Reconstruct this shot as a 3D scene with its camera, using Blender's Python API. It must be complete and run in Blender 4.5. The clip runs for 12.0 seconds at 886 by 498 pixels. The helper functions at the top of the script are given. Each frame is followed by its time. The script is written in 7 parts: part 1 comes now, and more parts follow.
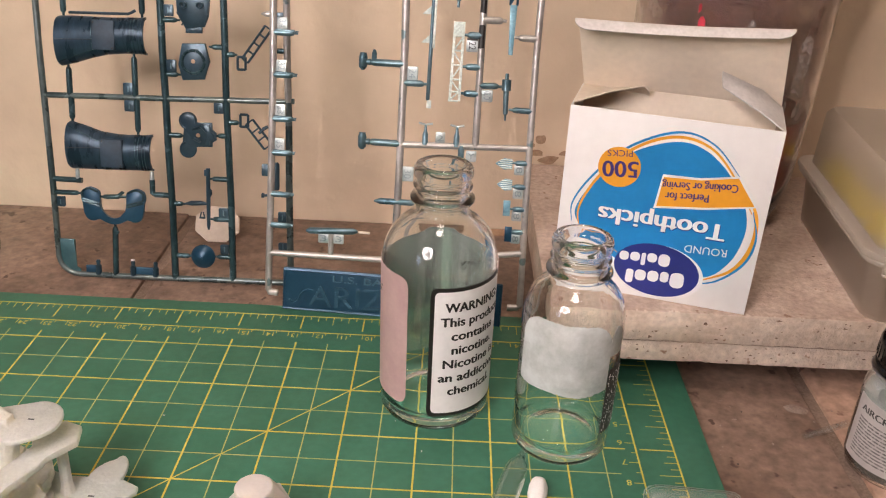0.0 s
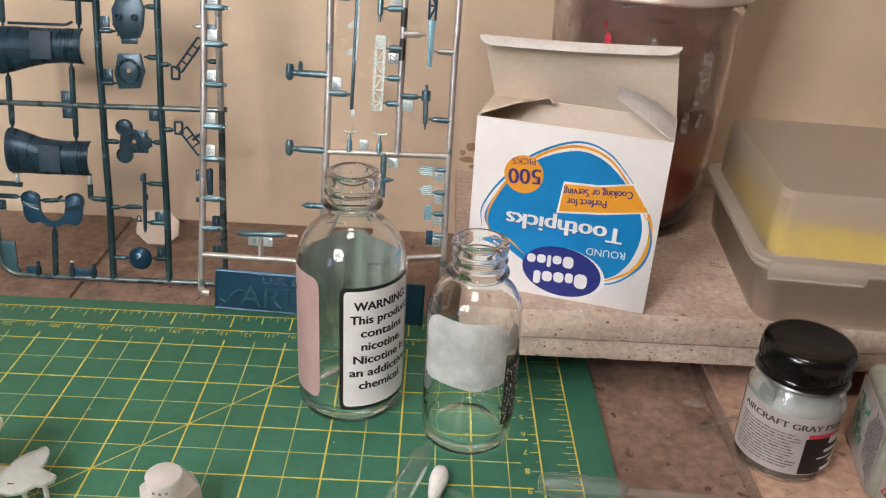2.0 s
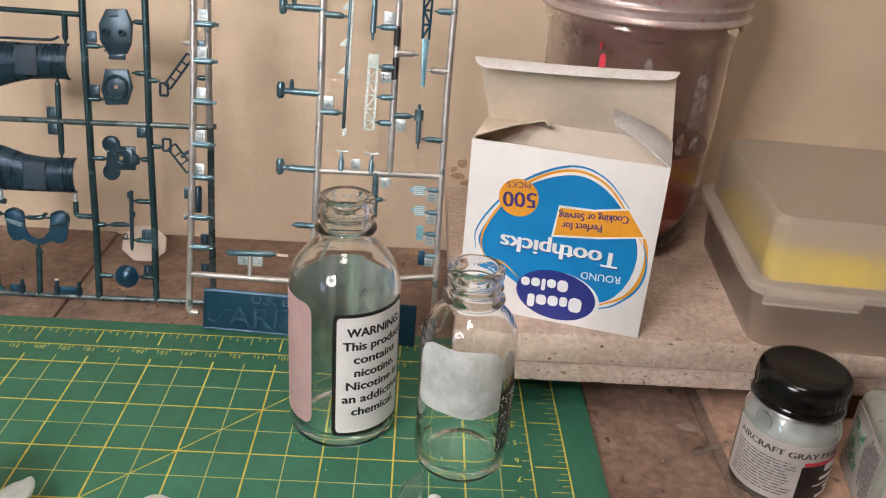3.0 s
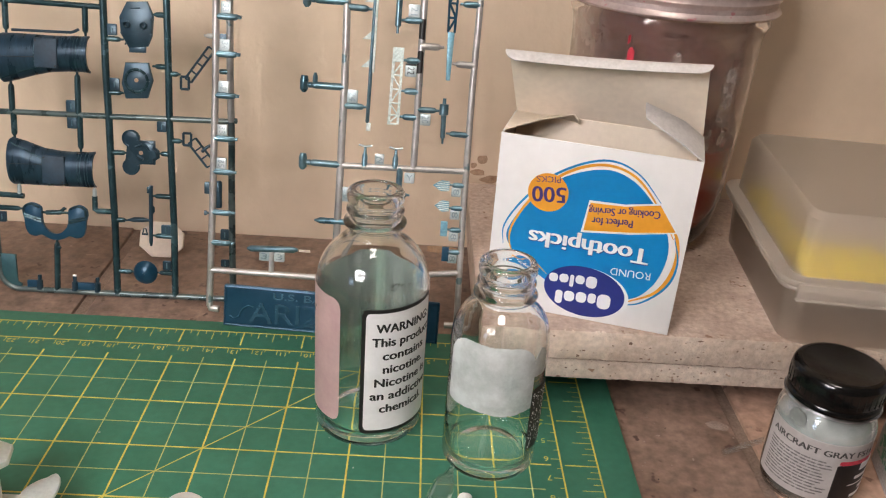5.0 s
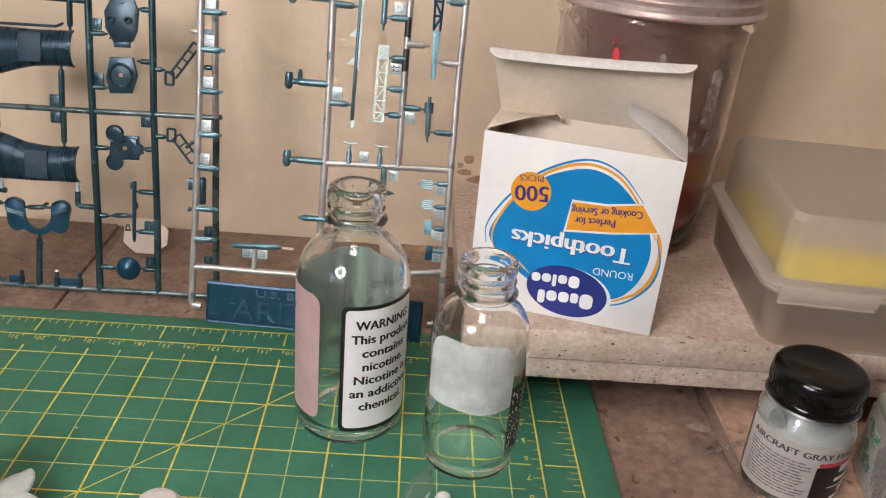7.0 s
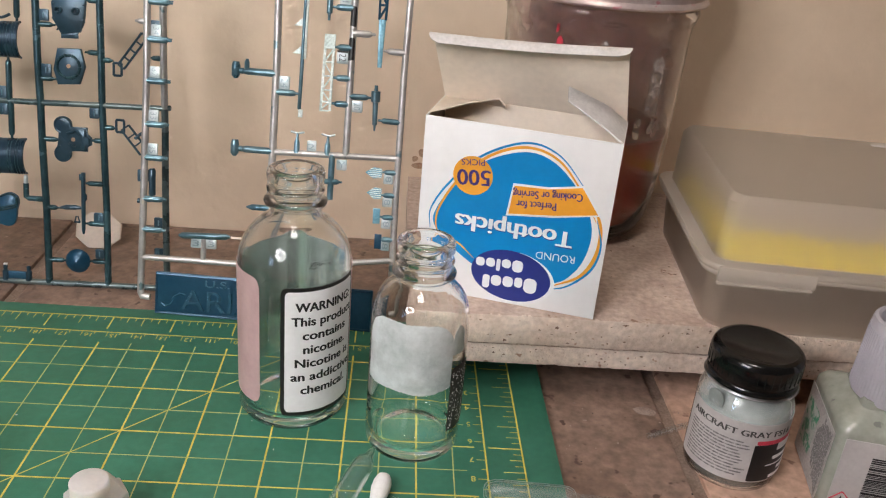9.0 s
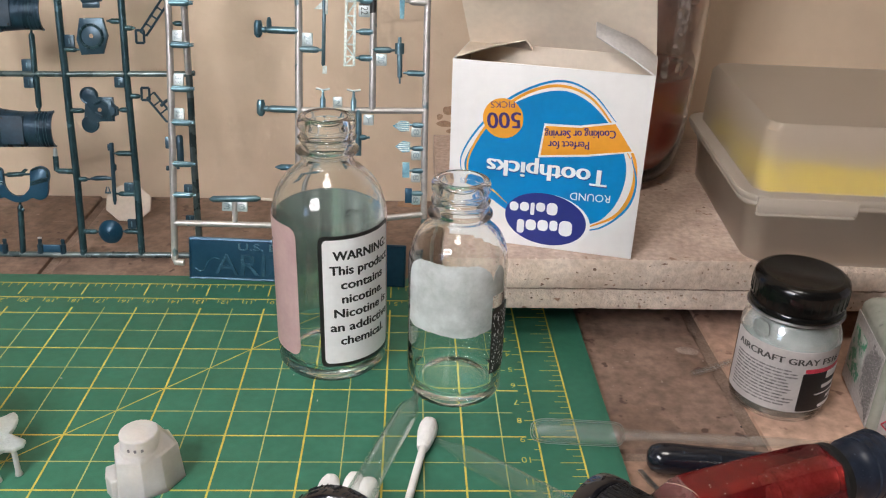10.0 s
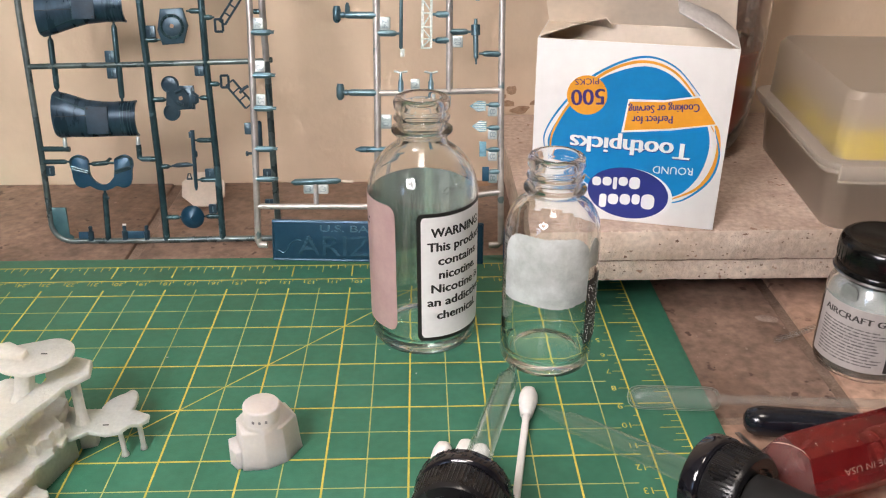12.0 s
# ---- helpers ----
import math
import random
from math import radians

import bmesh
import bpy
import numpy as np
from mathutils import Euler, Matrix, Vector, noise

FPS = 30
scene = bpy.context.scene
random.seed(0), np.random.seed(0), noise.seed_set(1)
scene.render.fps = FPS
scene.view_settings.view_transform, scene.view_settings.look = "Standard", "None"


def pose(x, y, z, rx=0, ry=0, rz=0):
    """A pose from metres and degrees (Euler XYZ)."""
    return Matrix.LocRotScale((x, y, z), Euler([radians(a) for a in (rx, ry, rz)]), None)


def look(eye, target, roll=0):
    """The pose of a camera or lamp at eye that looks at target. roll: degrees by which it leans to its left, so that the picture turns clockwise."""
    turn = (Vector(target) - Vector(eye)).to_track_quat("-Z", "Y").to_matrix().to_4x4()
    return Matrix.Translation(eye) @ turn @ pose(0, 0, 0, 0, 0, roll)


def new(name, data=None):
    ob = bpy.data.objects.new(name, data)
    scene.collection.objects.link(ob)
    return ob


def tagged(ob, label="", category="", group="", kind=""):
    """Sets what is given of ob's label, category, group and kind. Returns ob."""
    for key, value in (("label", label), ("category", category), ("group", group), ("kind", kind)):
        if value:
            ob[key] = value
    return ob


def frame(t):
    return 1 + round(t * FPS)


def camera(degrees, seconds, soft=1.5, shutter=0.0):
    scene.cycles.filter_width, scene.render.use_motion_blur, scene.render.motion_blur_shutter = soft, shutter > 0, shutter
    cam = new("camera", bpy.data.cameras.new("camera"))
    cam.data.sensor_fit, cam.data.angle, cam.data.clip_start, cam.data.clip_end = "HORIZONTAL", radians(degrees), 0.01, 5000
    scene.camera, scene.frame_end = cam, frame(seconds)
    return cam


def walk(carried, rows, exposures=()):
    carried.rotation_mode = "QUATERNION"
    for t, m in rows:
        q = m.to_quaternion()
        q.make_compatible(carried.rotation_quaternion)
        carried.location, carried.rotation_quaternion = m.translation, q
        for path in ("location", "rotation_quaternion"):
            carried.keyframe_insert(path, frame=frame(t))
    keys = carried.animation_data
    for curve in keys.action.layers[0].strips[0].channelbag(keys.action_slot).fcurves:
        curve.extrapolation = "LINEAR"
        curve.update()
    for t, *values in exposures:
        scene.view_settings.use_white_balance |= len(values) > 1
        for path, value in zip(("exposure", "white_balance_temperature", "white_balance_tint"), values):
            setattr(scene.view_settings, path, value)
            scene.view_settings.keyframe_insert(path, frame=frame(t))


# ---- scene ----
cam = camera(54.44, 12.0, 1.15)
PATH = [
    (0, (0.05746, -0.23311, 0.19074), (0.05666, 0.12391, 0.01036), 2.75),
    (0.5, (0.06093, -0.23442, 0.19041), (0.06034, 0.12253, 0.00990), 2.73),
    (1, (0.07025, -0.24210, 0.19155), (0.06945, 0.11442, 0.01021), 2.73),
    (1.5, (0.07392, -0.24425, 0.19661), (0.07596, 0.11261, 0.01592), 2.97),
    (2, (0.08222, -0.24839, 0.19910), (0.08980, 0.10961, 0.02084), 3.49),
    (2.5, (0.08795, -0.25000, 0.19961), (0.10090, 0.10800, 0.02164), 4.00),
    (3, (0.07789, -0.24142, 0.20456), (0.09335, 0.11682, 0.02729), 4.27),
    (3.5, (0.07617, -0.24130, 0.20463), (0.09212, 0.11624, 0.02601), 4.33),
    (3.7, (0.07248, -0.23973, 0.20363), (0.08851, 0.11833, 0.02605), 4.29),
    (5.3, (0.06606, -0.23768, 0.20018), (0.08207, 0.12072, 0.02327), 4.51),
    (5.5, (0.06484, -0.23553, 0.20015), (0.08123, 0.12272, 0.02297), 4.60),
    (6, (0.06543, -0.23644, 0.19985), (0.08203, 0.12230, 0.02369), 4.76),
    (6.5, (0.07028, -0.23696, 0.19928), (0.08711, 0.12186, 0.02331), 4.89),
    (7, (0.07233, -0.23845, 0.19825), (0.09062, 0.12069, 0.02309), 5.21),
    (7.2, (0.07360, -0.23953, 0.19740), (0.09244, 0.12023, 0.02358), 5.35),
    (8.8, (0.08857, -0.24462, 0.19328), (0.11464, 0.11703, 0.02436), 5.42),
    (9, (0.08765, -0.24471, 0.19042), (0.11300, 0.11709, 0.02171), 5.28),
    (9.5, (0.08656, -0.24447, 0.18319), (0.11003, 0.11720, 0.01394), 4.54),
    (10, (0.08308, -0.24870, 0.17621), (0.09941, 0.11058, 0.00113), 1.89),
    (10.5, (0.07508, -0.24874, 0.17500), (0.08907, 0.10971, -0.00197), 1.21),
    (11, (0.06250, -0.24934, 0.17937), (0.07595, 0.10851, 0.00116), 0.90),
    (11.5, (0.05622, -0.25175, 0.17592), (0.06811, 0.10562, -0.00338), 0.54),
    (12, (0.05581, -0.25698, 0.17722), (0.06522, 0.09912, -0.00473), 0.03),
]
LIGHTING = [
    (0, -0.20, 7150, 22), (0.5, -0.21, 7150, 22), (1.2, -0.23, 6700, 15), (3, -0.25, 6650, 14), (6.5, -0.22, 6550, 14), (9.5, -0.23, 6350, 12), (10.5, -0.11, 6300, 11), (12, -0.02, 6600, 15),
]
walk(cam, [(t, look(eye, target, roll)) for t, eye, target, roll in PATH], LIGHTING)

# ---- world, lamps, exposure ----
scene.view_settings.exposure = 0.0
world = bpy.data.worlds.new("room_air")
scene.world = world
world.use_nodes = True
world.node_tree.nodes["Background"].inputs["Color"].default_value = (1.0, 0.86, 0.70, 1)
world.node_tree.nodes["Background"].inputs["Strength"].default_value = 0.03

RING_AT = (-0.16, -0.37, 0.355)      # round work lamp on its arm, above and left of the bench
CEILING_Z = 1.45
LAMP_GLOW = 60.0


def area_lamp(name, at, target, size, watts, colour):
    data = bpy.data.lights.new(name, "AREA")
    data.shape, data.size, data.energy, data.color = "DISK", size, watts, colour
    ob = new(name, data)
    ob.matrix_world = look(at, target)
    return ob


area_lamp("ceiling_light", (0.02, -0.36, CEILING_Z - 0.04), (0.05, -0.1, 0), 0.34, 7.0, (1.0, 0.92, 0.82))
area_lamp("window_light", (-1.56, -1.50, 0.62), (0.05, 0.0, 0.1), 0.7, 3.5, (0.42, 0.64, 1.0))

# ---- materials ----


def node(nt, kind, **inputs):
    n = nt.nodes.new(kind)
    for key, value in inputs.items():
        n.inputs[key.replace("_", " ")].default_value = value
    return n


def surface(name, a, b, scale=120.0, rough=0.5, metal=0.0, bump=0.0, bump_scale=900.0, fine=0.25, speck=None, speck_at=0.62,
            trans=0.0, ior=1.45, spread=(0.35, 0.65), rough_var=0.08, coat=0.0, sub=0.0, random_tint=0.0, stretch=(1, 1, 1)):
    """A two-scale procedural surface: colour a to b by a broad noise, a finer noise over it, optional specks and relief."""
    m = bpy.data.materials.new(name)
    m.use_nodes = True
    nt = m.node_tree
    bsdf = nt.nodes["Principled BSDF"]
    link = nt.links.new
    tc = nt.nodes.new("ShaderNodeTexCoord")
    mp = nt.nodes.new("ShaderNodeMapping")
    mp.inputs["Scale"].default_value = stretch
    link(tc.outputs["Object"], mp.inputs["Vector"])
    big = node(nt, "ShaderNodeTexNoise", Scale=scale, Detail=5.0, Roughness=0.6)
    link(mp.outputs["Vector"], big.inputs["Vector"])
    ramp = nt.nodes.new("ShaderNodeValToRGB")
    ramp.color_ramp.elements[0].position, ramp.color_ramp.elements[1].position = spread
    ramp.color_ramp.elements[0].color, ramp.color_ramp.elements[1].color = (*a, 1), (*b, 1)
    link(big.outputs["Fac"], ramp.inputs["Fac"])
    small = node(nt, "ShaderNodeTexNoise", Scale=scale * 9, Detail=3.0)
    link(mp.outputs["Vector"], small.inputs["Vector"])
    mul = nt.nodes.new("ShaderNodeMapRange")
    mul.inputs["From Min"].default_value, mul.inputs["From Max"].default_value = 0.25, 0.75
    mul.inputs["To Min"].default_value, mul.inputs["To Max"].default_value = 1 - fine, 1 + fine
    link(small.outputs["Fac"], mul.inputs["Value"])
    mix = nt.nodes.new("ShaderNodeMix")
    mix.data_type, mix.blend_type = "RGBA", "MULTIPLY"
    mix.inputs["Factor"].default_value = 1.0
    link(ramp.outputs["Color"], mix.inputs["A"])
    link(mul.outputs["Result"], mix.inputs["B"])
    colour = mix.outputs["Result"]
    if speck:
        dots = node(nt, "ShaderNodeTexNoise", Scale=scale * 5, Detail=2.0)
        link(mp.outputs["Vector"], dots.inputs["Vector"])
        cut = nt.nodes.new("ShaderNodeMapRange")
        cut.inputs["From Min"].default_value, cut.inputs["From Max"].default_value = speck_at, speck_at + 0.05
        link(dots.outputs["Fac"], cut.inputs["Value"])
        over = nt.nodes.new("ShaderNodeMix")
        over.data_type = "RGBA"
        link(cut.outputs["Result"], over.inputs["Factor"])
        link(colour, over.inputs["A"])
        over.inputs["B"].default_value = (*speck, 1)
        colour = over.outputs["Result"]
    if random_tint:
        info = nt.nodes.new("ShaderNodeObjectInfo")
        rr = nt.nodes.new("ShaderNodeMapRange")
        rr.inputs["To Min"].default_value, rr.inputs["To Max"].default_value = 1 - random_tint, 1 + random_tint
        link(info.outputs["Random"], rr.inputs["Value"])
        tint = nt.nodes.new("ShaderNodeMix")
        tint.data_type, tint.blend_type = "RGBA", "MULTIPLY"
        tint.inputs["Factor"].default_value = 1.0
        link(colour, tint.inputs["A"])
        link(rr.outputs["Result"], tint.inputs["B"])
        colour = tint.outputs["Result"]
    link(colour, bsdf.inputs["Base Color"])
    rv = nt.nodes.new("ShaderNodeMapRange")
    rv.inputs["To Min"].default_value, rv.inputs["To Max"].default_value = max(0.0, rough - rough_var), min(1.0, rough + rough_var)
    link(big.outputs["Fac"], rv.inputs["Value"])
    link(rv.outputs["Result"], bsdf.inputs["Roughness"])
    bsdf.inputs["Metallic"].default_value = metal
    bsdf.inputs["Transmission Weight"].default_value = trans
    bsdf.inputs["IOR"].default_value = ior
    bsdf.inputs["Coat Weight"].default_value = coat
    bsdf.inputs["Coat Roughness"].default_value = 0.08
    if sub:
        bsdf.inputs["Subsurface Weight"].default_value = sub
        bsdf.inputs["Subsurface Radius"].default_value = (1.0, 0.9, 0.75)
        bsdf.inputs["Subsurface Scale"].default_value = 0.016
    if bump:
        rel = node(nt, "ShaderNodeTexNoise", Scale=bump_scale, Detail=4.0)
        link(mp.outputs["Vector"], rel.inputs["Vector"])
        bp = nt.nodes.new("ShaderNodeBump")
        bp.inputs["Strength"].default_value = 1.0
        bp.inputs["Distance"].default_value = bump
        link(rel.outputs["Fac"], bp.inputs["Height"])
        link(bp.outputs["Normal"], bsdf.inputs["Normal"])
    return m


def clear(name, colour, rough=0.0, ior=1.5, weight=1.0, coat=0.0, ripple=0.0, ripple_scale=60.0):
    """Clear glass or plastic."""
    m = bpy.data.materials.new(name)
    m.use_nodes = True
    nt = m.node_tree
    bsdf = nt.nodes["Principled BSDF"]
    bsdf.inputs["Base Color"].default_value = (*colour, 1)
    bsdf.inputs["Roughness"].default_value = rough
    bsdf.inputs["IOR"].default_value = ior
    bsdf.inputs["Transmission Weight"].default_value = weight
    bsdf.inputs["Coat Weight"].default_value = coat
    bsdf.inputs["Coat Roughness"].default_value = 0.0
    if ripple:
        tc = nt.nodes.new("ShaderNodeTexCoord")
        rel = node(nt, "ShaderNodeTexNoise", Scale=ripple_scale, Detail=2.0)
        nt.links.new(tc.outputs["Object"], rel.inputs["Vector"])
        bp = nt.nodes.new("ShaderNodeBump")
        bp.inputs["Distance"].default_value = ripple
        nt.links.new(rel.outputs["Fac"], bp.inputs["Height"])
        nt.links.new(bp.outputs["Normal"], bsdf.inputs["Normal"])
    return m


def frost(name, colour, haze, rough, tint=0.94):
    """Milky translucent plastic: blurred see-through with a matt haze over it."""
    m = bpy.data.materials.new(name)
    m.use_nodes = True
    nt = m.node_tree
    bsdf = nt.nodes["Principled BSDF"]
    bsdf.inputs["Base Color"].default_value = (*colour, 1)
    bsdf.inputs["Roughness"].default_value = 0.32
    seen = node(nt, "ShaderNodeBsdfRefraction", Color=(tint, tint * 0.98, tint * 0.955, 1), Roughness=rough, IOR=1.09)
    mix = nt.nodes.new("ShaderNodeMixShader")
    tc = nt.nodes.new("ShaderNodeTexCoord")
    n = node(nt, "ShaderNodeTexNoise", Scale=45.0, Detail=5.0)
    nt.links.new(tc.outputs["Object"], n.inputs["Vector"])
    r = nt.nodes.new("ShaderNodeMapRange")
    r.inputs["To Min"].default_value, r.inputs["To Max"].default_value = haze * 0.75, haze * 1.25
    nt.links.new(n.outputs["Fac"], r.inputs["Value"])
    nt.links.new(r.outputs["Result"], mix.inputs["Fac"])
    straight = node(nt, "ShaderNodeBsdfTransparent", Color=(tint, tint * 0.98, tint * 0.955, 1))
    through_it = nt.nodes.new("ShaderNodeMixShader")
    through_it.inputs["Fac"].default_value = 0.10
    nt.links.new(seen.outputs["BSDF"], through_it.inputs[1])
    nt.links.new(straight.outputs["BSDF"], through_it.inputs[2])
    nt.links.new(through_it.outputs["Shader"], mix.inputs[1])
    nt.links.new(bsdf.outputs["BSDF"], mix.inputs[2])
    gloss = node(nt, "ShaderNodeBsdfGlossy", Color=(1, 1, 1, 1), Roughness=0.14)
    facing = node(nt, "ShaderNodeLayerWeight", Blend=0.5)
    edge = nt.nodes.new("ShaderNodeMapRange")
    edge.inputs["From Min"].default_value, edge.inputs["From Max"].default_value = 0.3, 1.0
    edge.inputs["To Min"].default_value, edge.inputs["To Max"].default_value = 0.025, 0.16
    nt.links.new(facing.outputs["Facing"], edge.inputs["Value"])
    top = nt.nodes.new("ShaderNodeMixShader")
    nt.links.new(edge.outputs["Result"], top.inputs["Fac"])
    nt.links.new(mix.outputs["Shader"], top.inputs[1])
    nt.links.new(gloss.outputs["BSDF"], top.inputs[2])
    nt.links.new(top.outputs["Shader"], nt.nodes["Material Output"].inputs["Surface"])
    return m


def film(name, colour, haze, rim, polish=0.28, face=0.03):
    """Thin clear plastic: see-through, faintly milky, with a gloss that grows at the edges."""
    m = bpy.data.materials.new(name)
    m.use_nodes = True
    nt = m.node_tree
    link = nt.links.new
    bsdf = nt.nodes["Principled BSDF"]
    bsdf.inputs["Base Color"].default_value = (*colour, 1)
    bsdf.inputs["Roughness"].default_value = 0.06
    seen = node(nt, "ShaderNodeBsdfTransparent", Color=(0.97, 0.98, 0.975, 1))
    milk = node(nt, "ShaderNodeMixShader", Fac=haze)
    link(seen.outputs["BSDF"], milk.inputs[1])
    link(bsdf.outputs["BSDF"], milk.inputs[2])
    gloss = node(nt, "ShaderNodeBsdfGlossy", Color=(1, 1, 1, 1), Roughness=polish)
    facing = node(nt, "ShaderNodeLayerWeight", Blend=0.5)
    edge = nt.nodes.new("ShaderNodeMapRange")
    edge.inputs["From Min"].default_value, edge.inputs["From Max"].default_value = 0.5, 1.0
    edge.inputs["To Min"].default_value, edge.inputs["To Max"].default_value = face, rim
    link(facing.outputs["Facing"], edge.inputs["Value"])
    mix = nt.nodes.new("ShaderNodeMixShader")
    link(edge.outputs["Result"], mix.inputs["Fac"])
    link(milk.outputs["Shader"], mix.inputs[1])
    link(gloss.outputs["BSDF"], mix.inputs[2])
    link(mix.outputs["Shader"], nt.nodes["Material Output"].inputs["Surface"])
    return m


def veil(name, colour, density, rough=0.6, scale=150.0, lo=0.0):
    """A translucent film: part see-through, part matt, in patches."""
    m = bpy.data.materials.new(name)
    m.use_nodes = True
    nt = m.node_tree
    bsdf = nt.nodes["Principled BSDF"]
    bsdf.inputs["Base Color"].default_value = (*colour, 1)
    bsdf.inputs["Roughness"].default_value = rough
    tc = nt.nodes.new("ShaderNodeTexCoord")
    n = node(nt, "ShaderNodeTexNoise", Scale=scale, Detail=6.0, Roughness=0.65)
    nt.links.new(tc.outputs["Object"], n.inputs["Vector"])
    r = nt.nodes.new("ShaderNodeMapRange")
    r.inputs["From Min"].default_value, r.inputs["From Max"].default_value = 0.38, 0.62
    r.inputs["To Min"].default_value, r.inputs["To Max"].default_value = lo, density
    nt.links.new(n.outputs["Fac"], r.inputs["Value"])
    nt.links.new(r.outputs["Result"], bsdf.inputs["Alpha"])
    return m


WALL = surface("cream_wall_paint", (0.675, 0.53, 0.388), (0.765, 0.61, 0.455), 9.0, 0.75, bump=0.0004, bump_scale=160, fine=0.03)
ROOM = surface("room_paint", (0.52, 0.485, 0.435), (0.58, 0.545, 0.495), 2.0, 0.85, fine=0.03)
GREEN = surface("green_mat_vinyl", (0.029, 0.146, 0.090), (0.040, 0.178, 0.115), 40.0, 0.55, bump=0.00006, bump_scale=2500, fine=0.10)
YELLOW = surface("yellow_print", (0.52, 0.42, 0.06), (0.66, 0.55, 0.10), 300.0, 0.55, fine=0.15)
YELLOW_PALE = surface("pale_yellow_print", (0.40, 0.40, 0.12), (0.50, 0.48, 0.16), 300.0, 0.55, fine=0.2)
TILE = surface("brown_ceramic_tile", (0.162, 0.103, 0.076), (0.285, 0.192, 0.147), 30.0, 0.48, bump=0.0005, bump_scale=180, fine=0.36, speck=(0.09, 0.05, 0.036), speck_at=0.66, random_tint=0.05)
TILE_PALE = surface("pinkish_ceramic_tile", (0.31, 0.188, 0.134), (0.47, 0.305, 0.225), 30.0, 0.48, bump=0.0005, bump_scale=180, fine=0.30, speck=(0.2, 0.11, 0.08), speck_at=0.66)
GROUT = surface("brown_grout", (0.17, 0.115, 0.085), (0.25, 0.18, 0.14), 120.0, 0.85, bump=0.0003, bump_scale=900)
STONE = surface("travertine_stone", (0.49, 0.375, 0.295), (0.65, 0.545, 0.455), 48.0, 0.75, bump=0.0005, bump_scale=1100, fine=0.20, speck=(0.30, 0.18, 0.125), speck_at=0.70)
# Darker, pinker top: staining, plus weaker light on it painted into the colour.
STONE_TOP = surface("dingy_shaded_travertine_top", (0.385, 0.28, 0.225), (0.53, 0.42, 0.35), 48.0, 0.7, bump=0.0004, bump_scale=900, fine=0.22, speck=(0.27, 0.165, 0.12), speck_at=0.68)
PIT = surface("stone_pit", (0.10, 0.06, 0.042), (0.24, 0.155, 0.115), 500.0, 0.95)
GLASS = clear("clear_bottle_glass", (0.99, 1.0, 0.995), 0.0, 1.38, coat=0.6, ripple=0.00012, ripple_scale=70.0)
GLASS_TUBE = film("clear_dropper_glass", (0.90, 0.95, 0.93), 0.006, 0.95, 0.14, 0.04)
JAR_GLASS = clear("cloudy_jar_glass", (0.985, 0.965, 0.96), 0.02, 1.42, ripple=0.0003)
PIPETTE = film("clear_soft_plastic", (0.90, 0.92, 0.90), 0.020, 0.65, 0.42)
TUB = frost("frosted_tub_plastic", (0.46, 0.39, 0.325), 0.12, 0.85, 0.93)
TUB_RIM = frost("milky_rim_plastic", (0.64, 0.57, 0.50), 0.29, 0.7)
LID_BLACK = surface("shiny_black_lid", (0.003, 0.003, 0.003), (0.007, 0.007, 0.007), 200.0, 0.16, bump=0.00005, bump_scale=700, speck=(0.03, 0.03, 0.03), speck_at=0.74)
GLOSS_BLACK = surface("glossy_black_plastic", (0.006, 0.006, 0.009), (0.011, 0.011, 0.015), 200.0, 0.12, coat=0.7, bump=0.00004, bump_scale=500)
BLACK = surface("black_plastic", (0.006, 0.006, 0.007), (0.012, 0.012, 0.013), 200.0, 0.28, bump=0.00003, bump_scale=1800)
RUBBER = surface("black_rubber", (0.004, 0.004, 0.004), (0.009, 0.009, 0.009), 200.0, 0.8)
INK = surface("black_ink", (0.010, 0.009, 0.009), (0.016, 0.014, 0.014), 300.0, 0.45)
PAPER = surface("white_label_paper", (0.78, 0.76, 0.76), (0.84, 0.82, 0.82), 60.0, 0.45, fine=0.03)
FADED = surface("faded_black_ink", (0.035, 0.032, 0.03), (0.075, 0.068, 0.064), 600.0, 0.5)
PAPER_DULL = surface("greyed_label_paper", (0.44, 0.405, 0.39), (0.54, 0.505, 0.49), 60.0, 0.5, fine=0.06)
PINK = surface("dusty_pink_label", (0.46, 0.30, 0.295), (0.53, 0.36, 0.35), 60.0, 0.5, fine=0.05)
# Green tint and upright streaks put the foil's reflections into its colour.
FOIL = surface("foil_with_painted_reflections", (0.40, 0.50, 0.45), (0.70, 0.79, 0.73), 130.0, 0.16, metal=0.78, fine=0.06, stretch=(1, 1, 0.05), bump=0.0004, bump_scale=220)
CARD = surface("white_coated_card", (0.80, 0.78, 0.77), (0.85, 0.84, 0.83), 30.0, 0.42, fine=0.02)
# Darker than the other flaps' card: their shade is put into its colour.
CARD_SHADED = surface("shaded_white_card", (0.57, 0.54, 0.52), (0.65, 0.62, 0.60), 90.0, 0.6, fine=0.10)
CARD_RAW = surface("raw_card_inside", (0.44, 0.34, 0.25), (0.52, 0.41, 0.31), 40.0, 0.8, fine=0.08)
CARD_IN = surface("grey_card_inside", (0.78, 0.675, 0.56), (0.84, 0.735, 0.615), 40.0, 0.75, fine=0.05)
BLUE = surface("bright_blue_print", (0.0, 0.215, 0.53), (0.0, 0.24, 0.57), 60.0, 0.38, fine=0.03)
NAVY = surface("navy_print", (0.020, 0.030, 0.19), (0.026, 0.036, 0.22), 60.0, 0.38, fine=0.03)
ORANGE = surface("orange_print", (0.78, 0.33, 0.025), (0.84, 0.37, 0.035), 60.0, 0.38, fine=0.03)
WHITE_INK = surface("white_print", (0.80, 0.80, 0.81), (0.85, 0.85, 0.86), 60.0, 0.4, fine=0.02)
